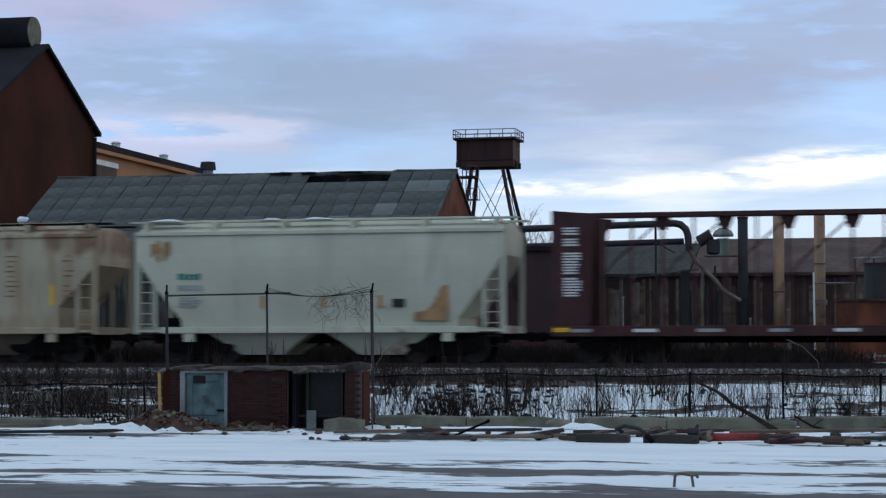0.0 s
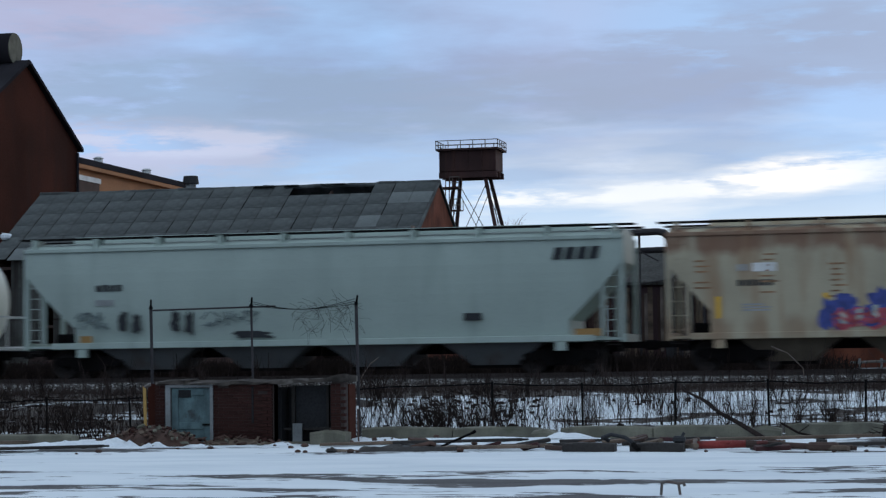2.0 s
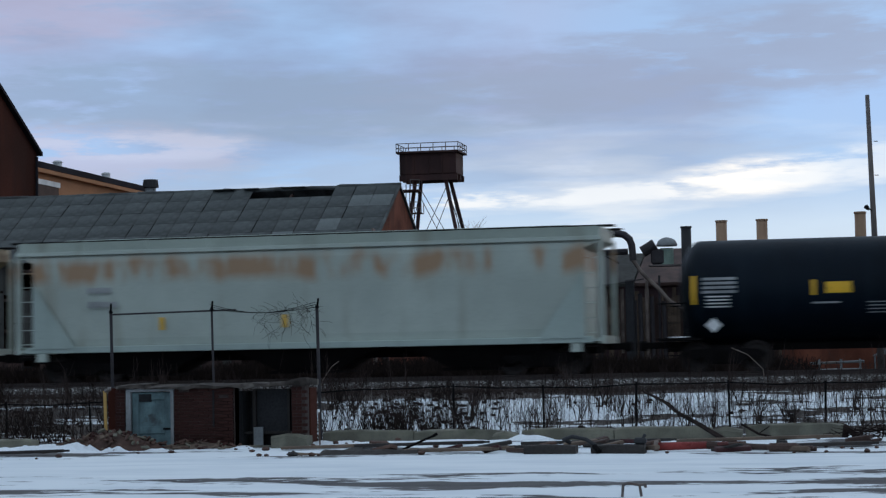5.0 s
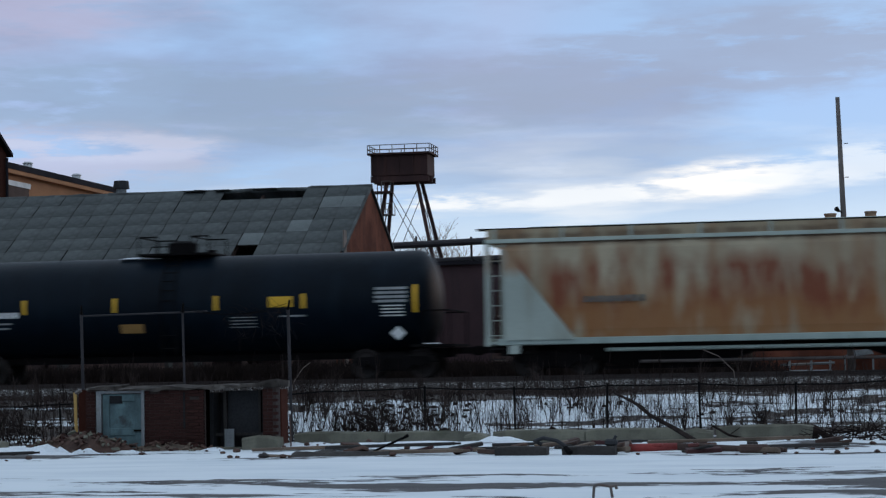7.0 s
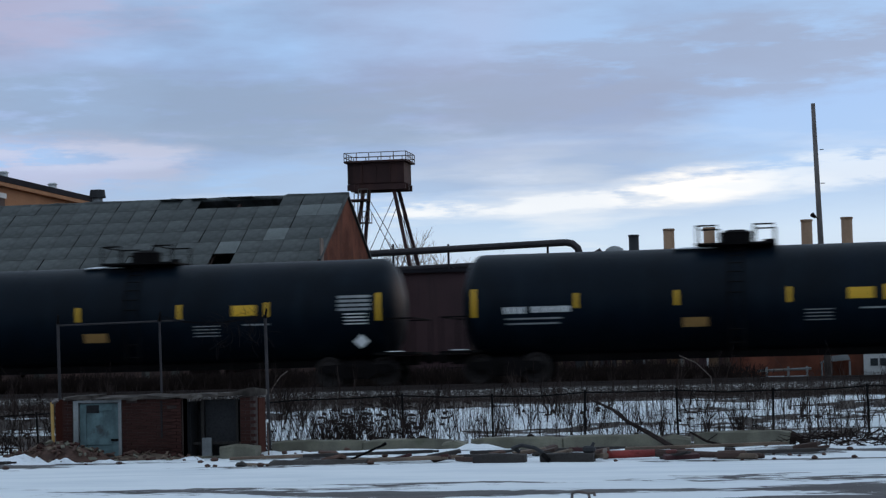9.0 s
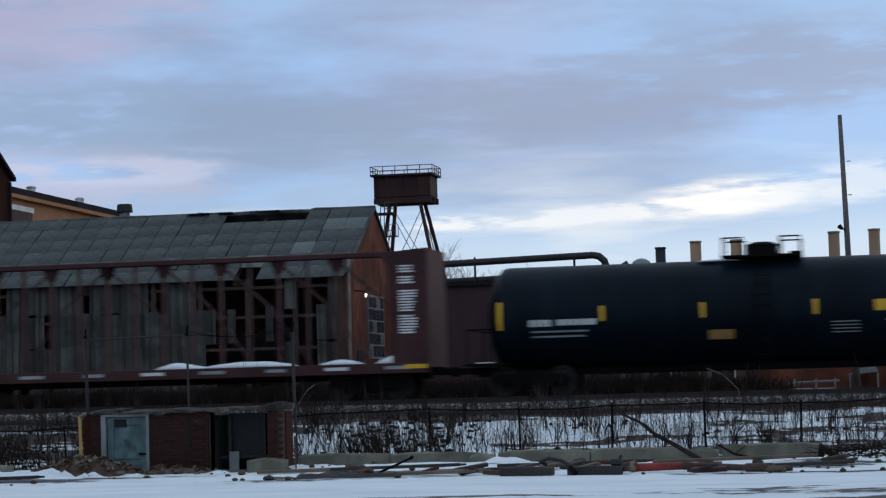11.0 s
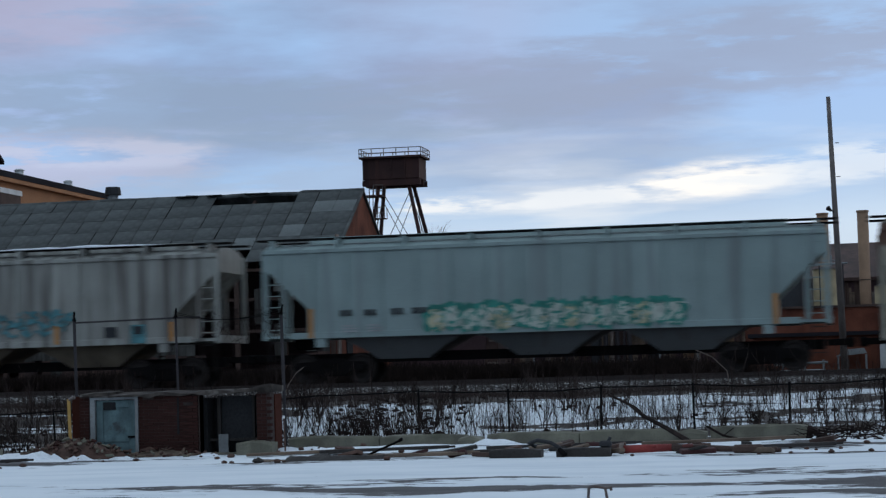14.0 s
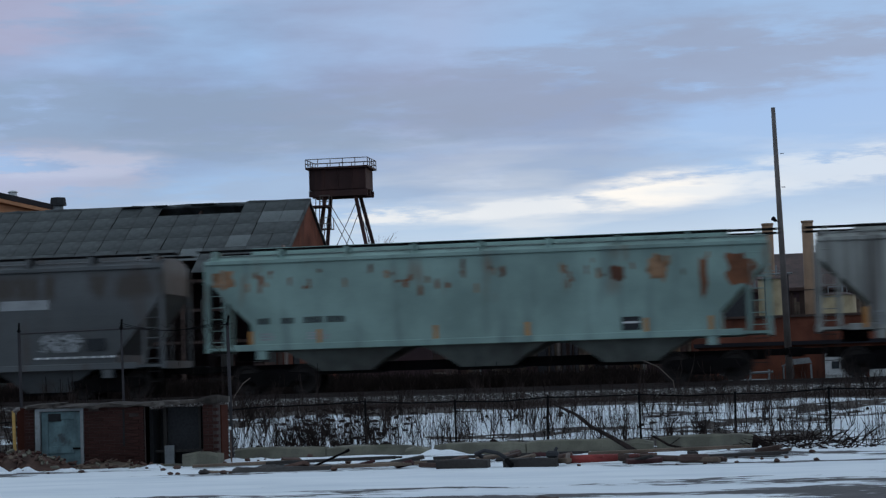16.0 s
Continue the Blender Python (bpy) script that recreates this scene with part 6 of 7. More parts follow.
    blocks(c, -h + 1.65, 2.45, 4, 0.18, 0.22, 0.05, "black_mark", f - 0.05, 3)
    blocks(c, -h + 1.7, 2.1, 5, 0.14, 0.18, 0.04, "black_mark", f - 0.05, 5)
    for k in range(5):
        part("marking", Geo().box(-h + 2.95 + k * 0.4, -h + 3.2 + k * 0.4, f - 0.045, f - 0.04, 2.68, 2.76), "black_mark", c)
        part("marking", Geo().box(3.6 + k * 0.42, 3.9 + k * 0.42, f - 0.045, f - 0.04, 2.8, 2.86), "black_mark", c)
    part("placard", Geo().box(h - 2.05, h - 1.45, f - 0.04, f - 0.03, 1.62, 1.9), "black_mark", c)
    part("reflector", Geo().box(h - 2.15, h - 1.45, f - 0.04, f - 0.03, 1.48, 1.6), "amber", c)
    for x in (-5.8, -1.5, 2.4, 4.0):
        part("reflector", Geo().box(x, x + 0.5, f + 0.03, f + 0.04, 1.15, 1.27), "amber", c)
    scrawl(c, 0.4, 5.2, 1.65, 2.3, 70, "body_slate", f - 0.05, 8, 0.03)
    scrawl(c, -2.0, -0.8, 1.75, 2.1, 10, "gr_pale", f - 0.05, 9, 0.03)

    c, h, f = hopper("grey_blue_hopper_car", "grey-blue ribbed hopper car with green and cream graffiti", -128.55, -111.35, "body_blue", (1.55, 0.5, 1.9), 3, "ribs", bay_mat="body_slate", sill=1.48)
    f = -1.56
    for n, (x, w) in enumerate(((-6.15, 2), (-5.4, 2), (-4.55, 2), (-3.9, 3))):
        blocks(c, x, 2.05, w, 0.17, 0.2, 0.03, "black_mark", f, n + 3)
    marks(c, -6.1, 1.75, 0.5, 0.05, 3, "grey_mark", f)
    marks(c, -5.3, 1.75, 0.5, 0.05, 3, "grey_mark", f)
    for i in range(15):
        blob(c, -3.2 + i * 0.52, 1.88 + 0.08 * (i % 2), 0.7, 0.84, "gr_green", f - 0.003 - 0.0004 * i, i + 40, 0.45)
    for i in range(15):
        blob(c, -3.2 + i * 0.52, 1.84 + 0.07 * (i % 2), 0.42, 0.62, "gr_pale" if i % 4 else "gr_sand", f - 0.011 - 0.0004 * i, i + 70, 0.55)
    scrawl(c, -3.3, 4.3, 1.56, 2.21, 110, "gr_green", f - 0.0185, 5, 0.06)
    scrawl(c, -3.3, 4.3, 1.56, 2.16, 60, "gr_pale", f - 0.034, 6, 0.05)
    for i in range(10):
        blob(c, -3.0 + i * 0.78, 1.66 + 0.1 * (i % 3), 0.16, 0.2, "gr_green" if i % 2 else "gr_sand", f - 0.019, i + 90, 0.6)
    for x in (-7.15, h - 1.65):
        part("reflector", Geo().box(x, x + 0.14, f - 0.004, f, 1.4, 2.3), "orange_tape", c)

    c, h, f = hopper("dingy_hopper_car", "dingy grey ribbed hopper car with faded cyan graffiti", -147.32, -129.98, "body_dingy", (1.55, 0.5, 1.9), 3, "ribs", bay_mat="bay_shade_warm", sill=1.48)
    f = -1.56
    for a, b, q in ((-6.5, -1.0, 5), (1.0, 6.8, 6)):
        snow_heap(c, a, b, -0.95, 4.49, 0.10, q)
    scrawl(c, -5.6, -4.3, 1.7, 2.3, 26, "gr_cyan", f - 0.003, 3, 0.09)
    scrawl(c, -0.5, 1.5, 1.72, 2.55, 44, "gr_cyan", f - 0.003, 13, 0.10)
    scrawl(c, 1.5, 3.9, 1.72, 2.55, 50, "gr_cyan", f - 0.003, 14, 0.10)
    part("placard", Geo().box(4.95, 5.35, f - 0.004, f, 1.62, 1.95), "black_mark", c)
    part("placard", Geo().box(5.8, 6.3, f - 0.004, f, 1.42, 2.0), "gr_cyan", c)
    part("placard", Geo().box(5.9, 6.2, f - 0.008, f - 0.004, 1.7, 1.95), "black_mark", c)
    marks(c, -7.0, 1.9, 0.5, 0.05, 5, "grey_mark", f)
    marks(c, -6.2, 1.9, 0.4, 0.05, 5, "grey_mark", f)
    for x in (-7.35, -3.1, 3.3, h - 1.6):
        part("reflector", Geo().box(x, x + 0.14, f - 0.004, f, 1.45, 2.05), "orange_tape", c)

    c, h, f = hopper("teal_hopper_car", "faded teal hopper car with rust blisters along its top", -165.87, -148.65, "body_teal", (1.5, 0.55, 2.0), 3, "slab", bay_mat="bay_shade_grey", sill=1.44)
    for n, (x, w) in enumerate(((-6.95, 2), (-6.2, 2), (-5.5, 3), (-4.8, 3))):
        blocks(c, x, 2.15, w, 0.17, 0.2, 0.03, "black_mark", f - 0.004, n + 3)
    marks(c, -6.9, 1.85, 0.5, 0.05, 3, "grey_mark", f)
    marks(c, -5.4, 1.85, 0.7, 0.05, 3, "grey_mark", f)
    rnd = random.Random(12)
    smears = [(-8.0, 3.55, 0.75, 0.55), (h - 0.85, 3.3, 0.85, 0.9), (h - 1.95, 3.1, 0.22, 1.2), (h - 3.3, 3.45, 0.55, 0.7), (h - 4.5, 3.3, 0.4, 0.45)]
    smears += [(rnd.uniform(-7.4, 7.0), rnd.uniform(3.0, 3.8), rnd.uniform(0.05, 0.16), rnd.uniform(0.08, 0.34)) for _ in range(46)]
    for i, (x, z, w, hh) in enumerate(smears):
        blob(c, x, z, w, hh, "rust_band" if i % 3 else "rust_lines", f - 0.007 - 0.0001 * i, i + 21, 0.5, "rust_stain")
    part("placard", Geo().box(4.2, 4.75, f - 0.01, f - 0.004, 1.6, 2.0), "black_mark", c)
    part("placard", Geo().box(4.25, 4.7, f - 0.014, f - 0.01, 1.8, 1.86), "white_mark", c)
    for x in (-7.25, -5.1, -1.5, 1.3, 4.85, h - 1.85):
        part("reflector", Geo().box(x, x + 0.13, f - 0.01, f - 0.004, 1.4, 1.95), "orange_tape", c)

    c, h, f = hopper("slate_hopper_car", "slate grey rounded hopper car with pale scuffs", -186.3, -167.2, "body_slate", (1.6, 0.85, 2.7), 4, "round")
    f = -1.5
    part("panel", Geo().box(h - 5.3, h - 3.7, f - 0.06, f - 0.05, 2.85, 3.15), "grey_mark", c)
    scrawl(c, h - 4.0, h - 2.7, 1.5, 2.05, 40, "grey_mark", f - 0.03, 4, 0.06)
    part("placard", Geo().box(h - 2.5, h - 1.9, f - 0.03, f - 0.02, 1.55, 1.9), "black_mark", c)
    for k in range(9):
        part("reflector", Geo().box(h - 4.2 + k * 0.3, h - 4.0 + k * 0.3, f + 0.03, f + 0.04, 1.3, 1.36), "white_mark", c)


make_train()


# ---- fences, brush, kerb blocks and litter along the yard's edge ----
def make_gate_posts():
    xs = (-16.4, -14.1, -11.75)
    for i, x in enumerate(xs):
        p = thing("gate_post", "tall rusty steel fence post with angled wire arm", "post", group="tall fence posts")
        part("shaft", Geo().tube((x + 0.05, 43.0, -0.2), (x, 43.0, 2.92), 0.036 if i != 1 else 0.026, seg=8), "pipe_dark", p)
        part("wire_arm", Geo().tube((x, 43.0, 2.88), (x + 0.10, 42.75, 3.08), 0.022, seg=6), "steel_dark", p)
        part("cap", Geo().tube((x, 43.0, 2.9), (x, 43.0, 2.96), 0.055, 0.03, 8), "steel_dark", p)
    r = thing("top_rail", "rusty top rail with sagging barbed wire", "fence rail")
    part("rail", Geo().tube((-16.4, 43, 2.86), (-13.55, 43, 2.90), 0.02, seg=6), "pipe_dark", r)
    for k in range(3):
        pts = [(-14.1 + 2.35 * q / 8, 43 - 0.06 * k, 2.92 + 0.05 * k - (0.10 + 0.05 * k) * math.sin(math.pi * q / 8)) for q in range(9)]
        part("wire", Geo().path(pts, 0.008, 4), "steel_dark", r)
    v = thing("dead_vine", "tangle of dead vine twigs on the fence wire", "vine")
    g = Geo()
    rnd = random.Random(8)
    for k in range(80):
        x, z = rnd.uniform(-13.0, -11.8), 2.92 - 0.6 * rnd.random() ** 1.7
        p = Vector((x, 43, z))
        d = Vector((rnd.uniform(-1, 1), rnd.uniform(-0.3, 0.3), rnd.uniform(-0.9, 0.6))).normalized()
        for q in range(3):
            n = p + d * rnd.uniform(0.08, 0.18)
            g.tube(p, n, 0.004, 0.0025, 3, False)
            p, d = n, (d + Vector((rnd.uniform(-0.6, 0.6), 0, rnd.uniform(-0.6, 0.4)))).normalized()
    part("tangle", g, "bark", v)
    o = thing("ochre_pipe", "upright ochre painted pipe beside the shack", "pipe")
    part("pipe", Geo().tube((-15.70, 40.85, 0.0), (-15.73, 40.85, 1.22), 0.035, seg=8), "ochre", o)
    part("elbow", Geo().tube((-15.73, 40.85, 1.2), (-15.6, 40.85, 1.26), 0.035, seg=8), "galv", o)
    o = thing("marker_stake", "thin rusty stake with white tip by the shack", "stake")
    part("stake", Geo().tube((-11.15, 40.9, 0.0), (-11.17, 40.9, 0.72), 0.018, seg=5), "rust_post", o)
    part("tip", Geo().tube((-11.17, 40.9, 0.72), (-11.17, 40.9, 0.78), 0.025, seg=5), "white_mark", o)


make_gate_posts()


def make_mesh_fence():
    f = thing("wire_fence", "low dark chain-link fence along the bank", "fence")
    top = lambda x: 1.12 - 0.03 * max(0, -12 - x) + 0.03 * math.sin(x * 1.1)
    xs = [-27.0 + 2.14 * i for i in range(8)] + [-9.64 + 2.1 * i for i in range(7)]
    rnd = random.Random(6)
    for x in xs:
        if -16.5 < x < -11.3:
            continue
        part("post", Geo().tube((x, 47, -0.1), (x + rnd.uniform(-0.05, 0.05), 47, top(x) + 0.05), 0.028, seg=6), "steel_dark", f)
    for a, b in zip(xs, xs[1:]):
        m = (a + b) / 2
        part("rail", Geo().path([(a, 47, top(a)), (m, 47, top(m) - 0.03), (b, 47, top(b))], 0.016, 5), "steel_dark", f)
    # diamond mesh, woven from thin wire
    g = Geo()
    s = 0.11
    for x0, x1 in ((-11.3, 1.0), (-27.0, -16.5)):
        n = int((x1 - x0) / s)
        for i in range(-10, n):
            for sgn in (1, -1):
                a = x0 + i * s + (0 if sgn > 0 else 1.0)
                b = a + sgn * 1.0
                za, zb = 0.05, 1.05
                if min(a, b) < x0 or max(a, b) > x1:
                    continue
                g.tube((a, 47, za), (b, 47, zb), 0.002, seg=3, caps=False)
    tagged(part("mesh", g, "steel_dark", f), kind="stuff")


make_mesh_fence()


def bush_mesh(seed, h, spread, stems, twigs):
    """Bare shrub: forking stems from one root."""
    rnd = random.Random(seed)
    g = Geo()

    def grow(p, d, length, r, depth):
        n = 3
        for q in range(n):
            e = p + d * (length / n)
            g.tube(p, e, r, r * 0.8, 3, False)
            if depth > 0:
                for _ in range(rnd.choice((1, 1, 2))):
                    side = Vector((rnd.uniform(-1, 1), rnd.uniform(-1, 1), rnd.uniform(0.1, 1.1))).normalized()
                    grow(e, (d * 0.75 + side * 0.6).normalized(), length * rnd.uniform(0.35, 0.6), r * 0.6, depth - 1)
            p, r = e, r * 0.8
            d = (d + Vector((rnd.uniform(-0.25, 0.25), rnd.uniform(-0.25, 0.25), rnd.uniform(-0.1, 0.15)))).normalized()

    for _ in range(stems):
        d = Vector((rnd.uniform(-1, 1) * spread, rnd.uniform(-1, 1) * spread, 1)).normalized()
        grow(Vector((rnd.uniform(-0.1, 0.1), rnd.uniform(-0.1, 0.1), -0.05)), d, h * rnd.uniform(0.6, 1.0), 0.013, twigs)
    me = g.mesh("shrub")
    me.materials.append(M["bark" if spread > 0.3 else "stem_brown"])
    return me


def make_brush():
    kinds = [bush_mesh(i, 0.75, 0.42, 4, 2) for i in range(5)] + [bush_mesh(20 + i, 1.0, 0.18, 3, 1) for i in range(5)]
    rnd = random.Random(31)
    for i in range(290):
        x, y = rnd.uniform(-27, 2.5), rnd.uniform(44.3, 53.0)
        if -16.4 < x < -11.2 and y < 46:
            continue
        dense = 0.5 + noise.noise((x * 0.45, y * 0.2, 4)) + (0.6 if -12.2 < x < -9.5 or x < -16.5 else 0)
        if rnd.random() > dense + 0.12:
            continue
        b = part("shrub", kinds[rnd.randrange(10)], "bark", None, "bare leafless shrub on the snowy bank", at=pose(x, y, land(x, y), 0, 0, rnd.uniform(0, 360)))
        b.scale = (rnd.uniform(0.75, 1.2),) * 3
        tagged(b, category="bush", group="shrubs on the bank")
    for i in range(64):
        x, y = (rnd.uniform(-12.6, -9.2), rnd.uniform(43.5, 49)) if i < 38 else (rnd.uniform(-22, -16.3), rnd.uniform(42, 47.5))
        b = part("shrub", kinds[rnd.randrange(5)], "bark", None, "dense dark bramble shrub beside the shack", at=pose(x, y, land(x, y), 0, 0, rnd.uniform(0, 360)))
        b.scale = (rnd.uniform(0.7, 1.05),) * 3
        tagged(b, category="bush", group="shrubs on the bank")
    # clumps of dead leaves and grass poking through the bank's snow
    g = Geo()
    for i in range(1500):
        x, y = rnd.uniform(-28, 4), rnd.uniform(44.0, 54.5)
        near = (-12.6 < x < -9.0 or x < -16.4)
        if not near and noise.noise((x * 0.8, y * 0.6, 9)) < (0.36 if x > -9 else 0.14):
            continue
        r, hh, z = rnd.uniform(0.04, 0.13), rnd.uniform(0.02, 0.07), land(x, y)
        ring = lambda f, zz: [(x + r * f * rnd.uniform(0.6, 1.2) * math.cos(q), y + r * f * rnd.uniform(0.6, 1.2) * math.sin(q), zz) for q in [k * math.pi / 3 for k in range(6)]]
        g.loft([ring(1, z - 0.03), ring(0.8, z + hh * 0.6), ring(0.3, z + hh)])
    tagged(part("leaf_litter", g, "bark"), "clumps of dead leaves and grass in snow", "leaf litter", kind="stuff")
    # whippy bare stems standing all over the bank
    g = Geo()
    for i in range(4200):
        x, y = rnd.uniform(-28, 3.5), rnd.uniform(44.2, 53.5)
        if -16.4 < x < -11.4 and y < 46 or rnd.random() > 0.62 + 0.9 * noise.noise((x * 0.7, y * 0.25, 14)):
            continue
        p, h = Vector((x, y, land(x, y) - 0.04)), rnd.uniform(0.25, 0.8)
        q = p + Vector((rnd.uniform(-0.13, 0.13) * h, rnd.uniform(-0.1, 0.1), h))
        g.tube(p, q, 0.0065, 0.003, 3, False)
        for _ in range(3):
            m = p.lerp(q, rnd.uniform(0.3, 0.85))
            g.tube(m, m + Vector((rnd.uniform(-0.5, 0.5), rnd.uniform(-0.2, 0.2), rnd.uniform(0.5, 1.0))) * h * 0.38, 0.004, 0.002, 3, False)
    tagged(part("whippy_stems", g, "stem_brown"), "thin bare stems standing in the snow", "brush", kind="stuff")
    # thin dead weed stems along the foot of the ballast, and dense low brush
    g = Geo()
    for i in range(9000):
        x, y = rnd.uniform(-30, 4), 52.8 + 4.0 * rnd.random() ** 0.9
        z = land(x, y)
        p = Vector((x, y, z - 0.03))
        h = rnd.uniform(0.05, 0.22)
        q = p + Vector((rnd.uniform(-0.12, 0.12), rnd.uniform(-0.1, 0.1), h))
        g.tube(p, q, 0.006, 0.003, 3, False)
        g.tube(p.lerp(q, 0.6), q + Vector((rnd.uniform(-0.1, 0.1), 0, rnd.uniform(-0.02, 0.1))), 0.004, 0.002, 3, False)
    tagged(part("dead_weeds", g, "stem_brown"), "brown dead weeds matted below the ballast", "weeds", kind="stuff")
    # dark rank brush on the far side of the track
    g = Geo()
    for i in range(16000):
        x, y = rnd.uniform(-36, -2.0), rnd.uniform(68.5, 74.5)
        if x > -6 and rnd.random() < (x + 6) / 4.5:
            continue
        p = Vector((x, y, land(x, y) - 0.05))
        h = rnd.uniform(0.3, 0.75) * (1.0 + 0.5 * noise.noise((x * 0.6, y * 0.3, 21)))
        q = p + Vector((rnd.uniform(-0.25, 0.25), rnd.uniform(-0.1, 0.1), h))
        g.tube(p, q, 0.016, 0.008, 3, False)
        g.tube(p.lerp(q, 0.5), q + Vector((rnd.uniform(-0.35, 0.35), 0, rnd.uniform(-0.1, 0.2))), 0.010, 0.005, 3, False)
    tagged(part("far_brush", g, "bark"), "dark rank bare brush beyond the track", "brush", kind="stuff")
    for i in range(40):
        x, y = rnd.uniform(-24, 2), rnd.uniform(57, 60.5)
        w = thing("weed_stalk", "tall dead weed stalk at the ballast edge", "weed", pose(x, y, land(x, y), 0, 0, rnd.uniform(0, 360)), "dead weed stalks")
        h = rnd.uniform(0.5, 1.15)
        bend = rnd.uniform(-0.2, 0.25)
        part("stalk", Geo().path([(0, 0, -0.05), (bend * 0.3, 0, h * 0.5), (bend, 0, h)], 0.009, 4), "bark", w)
        part("twig", Geo().tube((bend * 0.3, 0, h * 0.5), (bend * 0.3 + rnd.uniform(-0.2, 0.2), 0, h * 0.8), 0.006, 0.003, 4), "bark", w)
    b = thing("bent_sapling", "pale bent dead sapling by the track", "sapling", pose(-15.7, 57.5, land(-15.7, 57.5)))
    part("stem", Geo().path([(0, 0, 0), (0.15, 0, 0.4), (0.4, 0, 0.75), (0.62, 0, 0.9)], 0.012, 5), "lagging", b)
    b = thing("bent_sapling", "pale bent dead sapling by the track", "sapling", pose(-3.2, 57.5, land(-3.2, 57.5)))
    part("stem", Geo().path([(0.1, 0, 0), (0.05, 0, 0.45), (-0.35, 0, 0.85), (-0.8, 0, 1.05)], 0.012, 5), "lagging", b)


make_brush()


def stone_geo(rnd):
    g = Geo()
    rings = []
    for z, r in ((0, 0.6), (0.35, 1.0), (0.7, 0.75), (0.85, 0.3)):
        rings.append([(r * math.cos(a) * rnd.uniform(0.75, 1.1), r * math.sin(a) * rnd.uniform(0.75, 1.1), z * rnd.uniform(0.85, 1.1)) for a in [2 * math.pi * q / 6 for q in range(6)]])
    return g.loft(rings)


def make_ballast():
    rnd = random.Random(17)
    base = [stone_geo(rnd) for _ in range(6)]
    g = Geo()
    for i in range(15000):
        x, y = rnd.uniform(-30, 5), 57.4 + 4.4 * rnd.random() ** 0.9
        s = rnd.uniform(0.03, 0.065)
        a = rnd.uniform(0, 6.28)
        b = base[rnd.randrange(6)]
        ca, sa, z = math.cos(a) * s, math.sin(a) * s, land(x, y) - 0.015
        g.add([(x + p[0] * ca - p[1] * sa, y + p[0] * sa + p[1] * ca, z + p[2] * s) for p in b.v], b.f)
    me = bpy.data.meshes.new("ballast")
    me.from_pydata(g.v, [], g.f)
    m = bpy.data.materials.new("ballast_stone")
    m.use_nodes = True
    nt = m.node_tree
    geo, cr = nt.nodes.new("ShaderNodeNewGeometry"), nt.nodes.new("ShaderNodeValToRGB")
    e = cr.color_ramp.elements
    e[0].color, e[1].color = (0.022, 0.019, 0.017, 1), (0.40, 0.38, 0.36, 1)
    k = e.new(0.65)
    k.color = (0.085, 0.075, 0.068, 1)
    nt.links.new(geo.outputs["Random Per Island"], cr.inputs[0])
    nt.links.new(cr.outputs[0], nt.nodes["Principled BSDF"].inputs["Base Color"])
    nt.nodes["Principled BSDF"].inputs["Roughness"].default_value = 0.9
    me.materials.append(m)
    tagged(new("ballast_stones", me), "grey-brown crushed stone ballast beside the rail", "ballast", kind="stuff")


make_ballast()


def rough_block(name, label, x0, x1, y0, y1, z0, z1, material, group="", seed=0, wear=0.03, rot=0):
    """A block with worn, uneven edges."""
    n = max(2, int((x1 - x0) / 0.25))
    rings = []
    for i in range(n + 1):
        x = x0 + (x1 - x0) * i / n
        j = lambda k: wear * noise.noise((x * 2.3, k * 3.1, seed))
        e = wear * (1.2 if i in (0, n) else 0)
        rings.append([(x, y0 + j(1) + e, z0), (x, y0 + j(2), z1 - wear - e + j(3)), (x, y0 + wear + j(4), z1 - e + j(5)), (x, y1 - wear, z1 - e + j(6)), (x, y1, z1 - wear), (x, y1, z0)])
    t = thing(name, label, "block" if "block" in name else "barrier", group=group)
    part("block", Geo().loft(rings), material, t)
    part("lifting_eye", Geo().path([((x0 + x1) / 2 - 0.04, (y0 + y1) / 2, z1 - 0.03), ((x0 + x1) / 2, (y0 + y1) / 2, z1 + 0.025), ((x0 + x1) / 2 + 0.04, (y0 + y1) / 2, z1 - 0.03)], 0.008, 5), "rust_post", t)
    return t


def make_kerb():
    G = "concrete kerb blocks"
    lab = "weathered mossy concrete kerb length half buried in snow"
    for i, (a, b, y, z) in enumerate(((-11.55, -9.6, 42.6, 0.29), (-9.58, -7.75, 42.6, 0.28), (-7.3, -5.4, 42.6, 0.28), (-5.38, -3.4, 42.6, 0.29), (-2.7, -0.75, 42.3, 0.33))):
        rough_block("kerb_length", lab, a, b, y, y + 0.4, -0.2, z, "concrete", G, i)
    rough_block("kerb_length", "stained tan concrete kerb length beside the brush", -21.5, -16.95, 39.9, 40.3, -0.2, 0.27, "concrete", G, 9)
    for i, (a, b, y, z) in enumerate(((-12.1, -11.35, 40.6, 0.3), (-7.75, -7.28, 41.7, 0.27), (-3.35, -2.72, 41.4, 0.3))):
        rough_block("concrete_block", "grey concrete block standing in the snow", a, b, y, y + 0.45, -0.1, z, "concrete", "loose concrete blocks", 20 + i, 0.05)
    for i, (a, b) in enumerate(((-6.25, -5.32), (-5.05, -4.1))):
        rough_block("stone_block", "dark squared stone block with rusty bolts", a, b, 36.6, 36.95, -0.05, 0.17, "tie", "dark stone blocks", 30 + i, 0.02)


make_kerb()


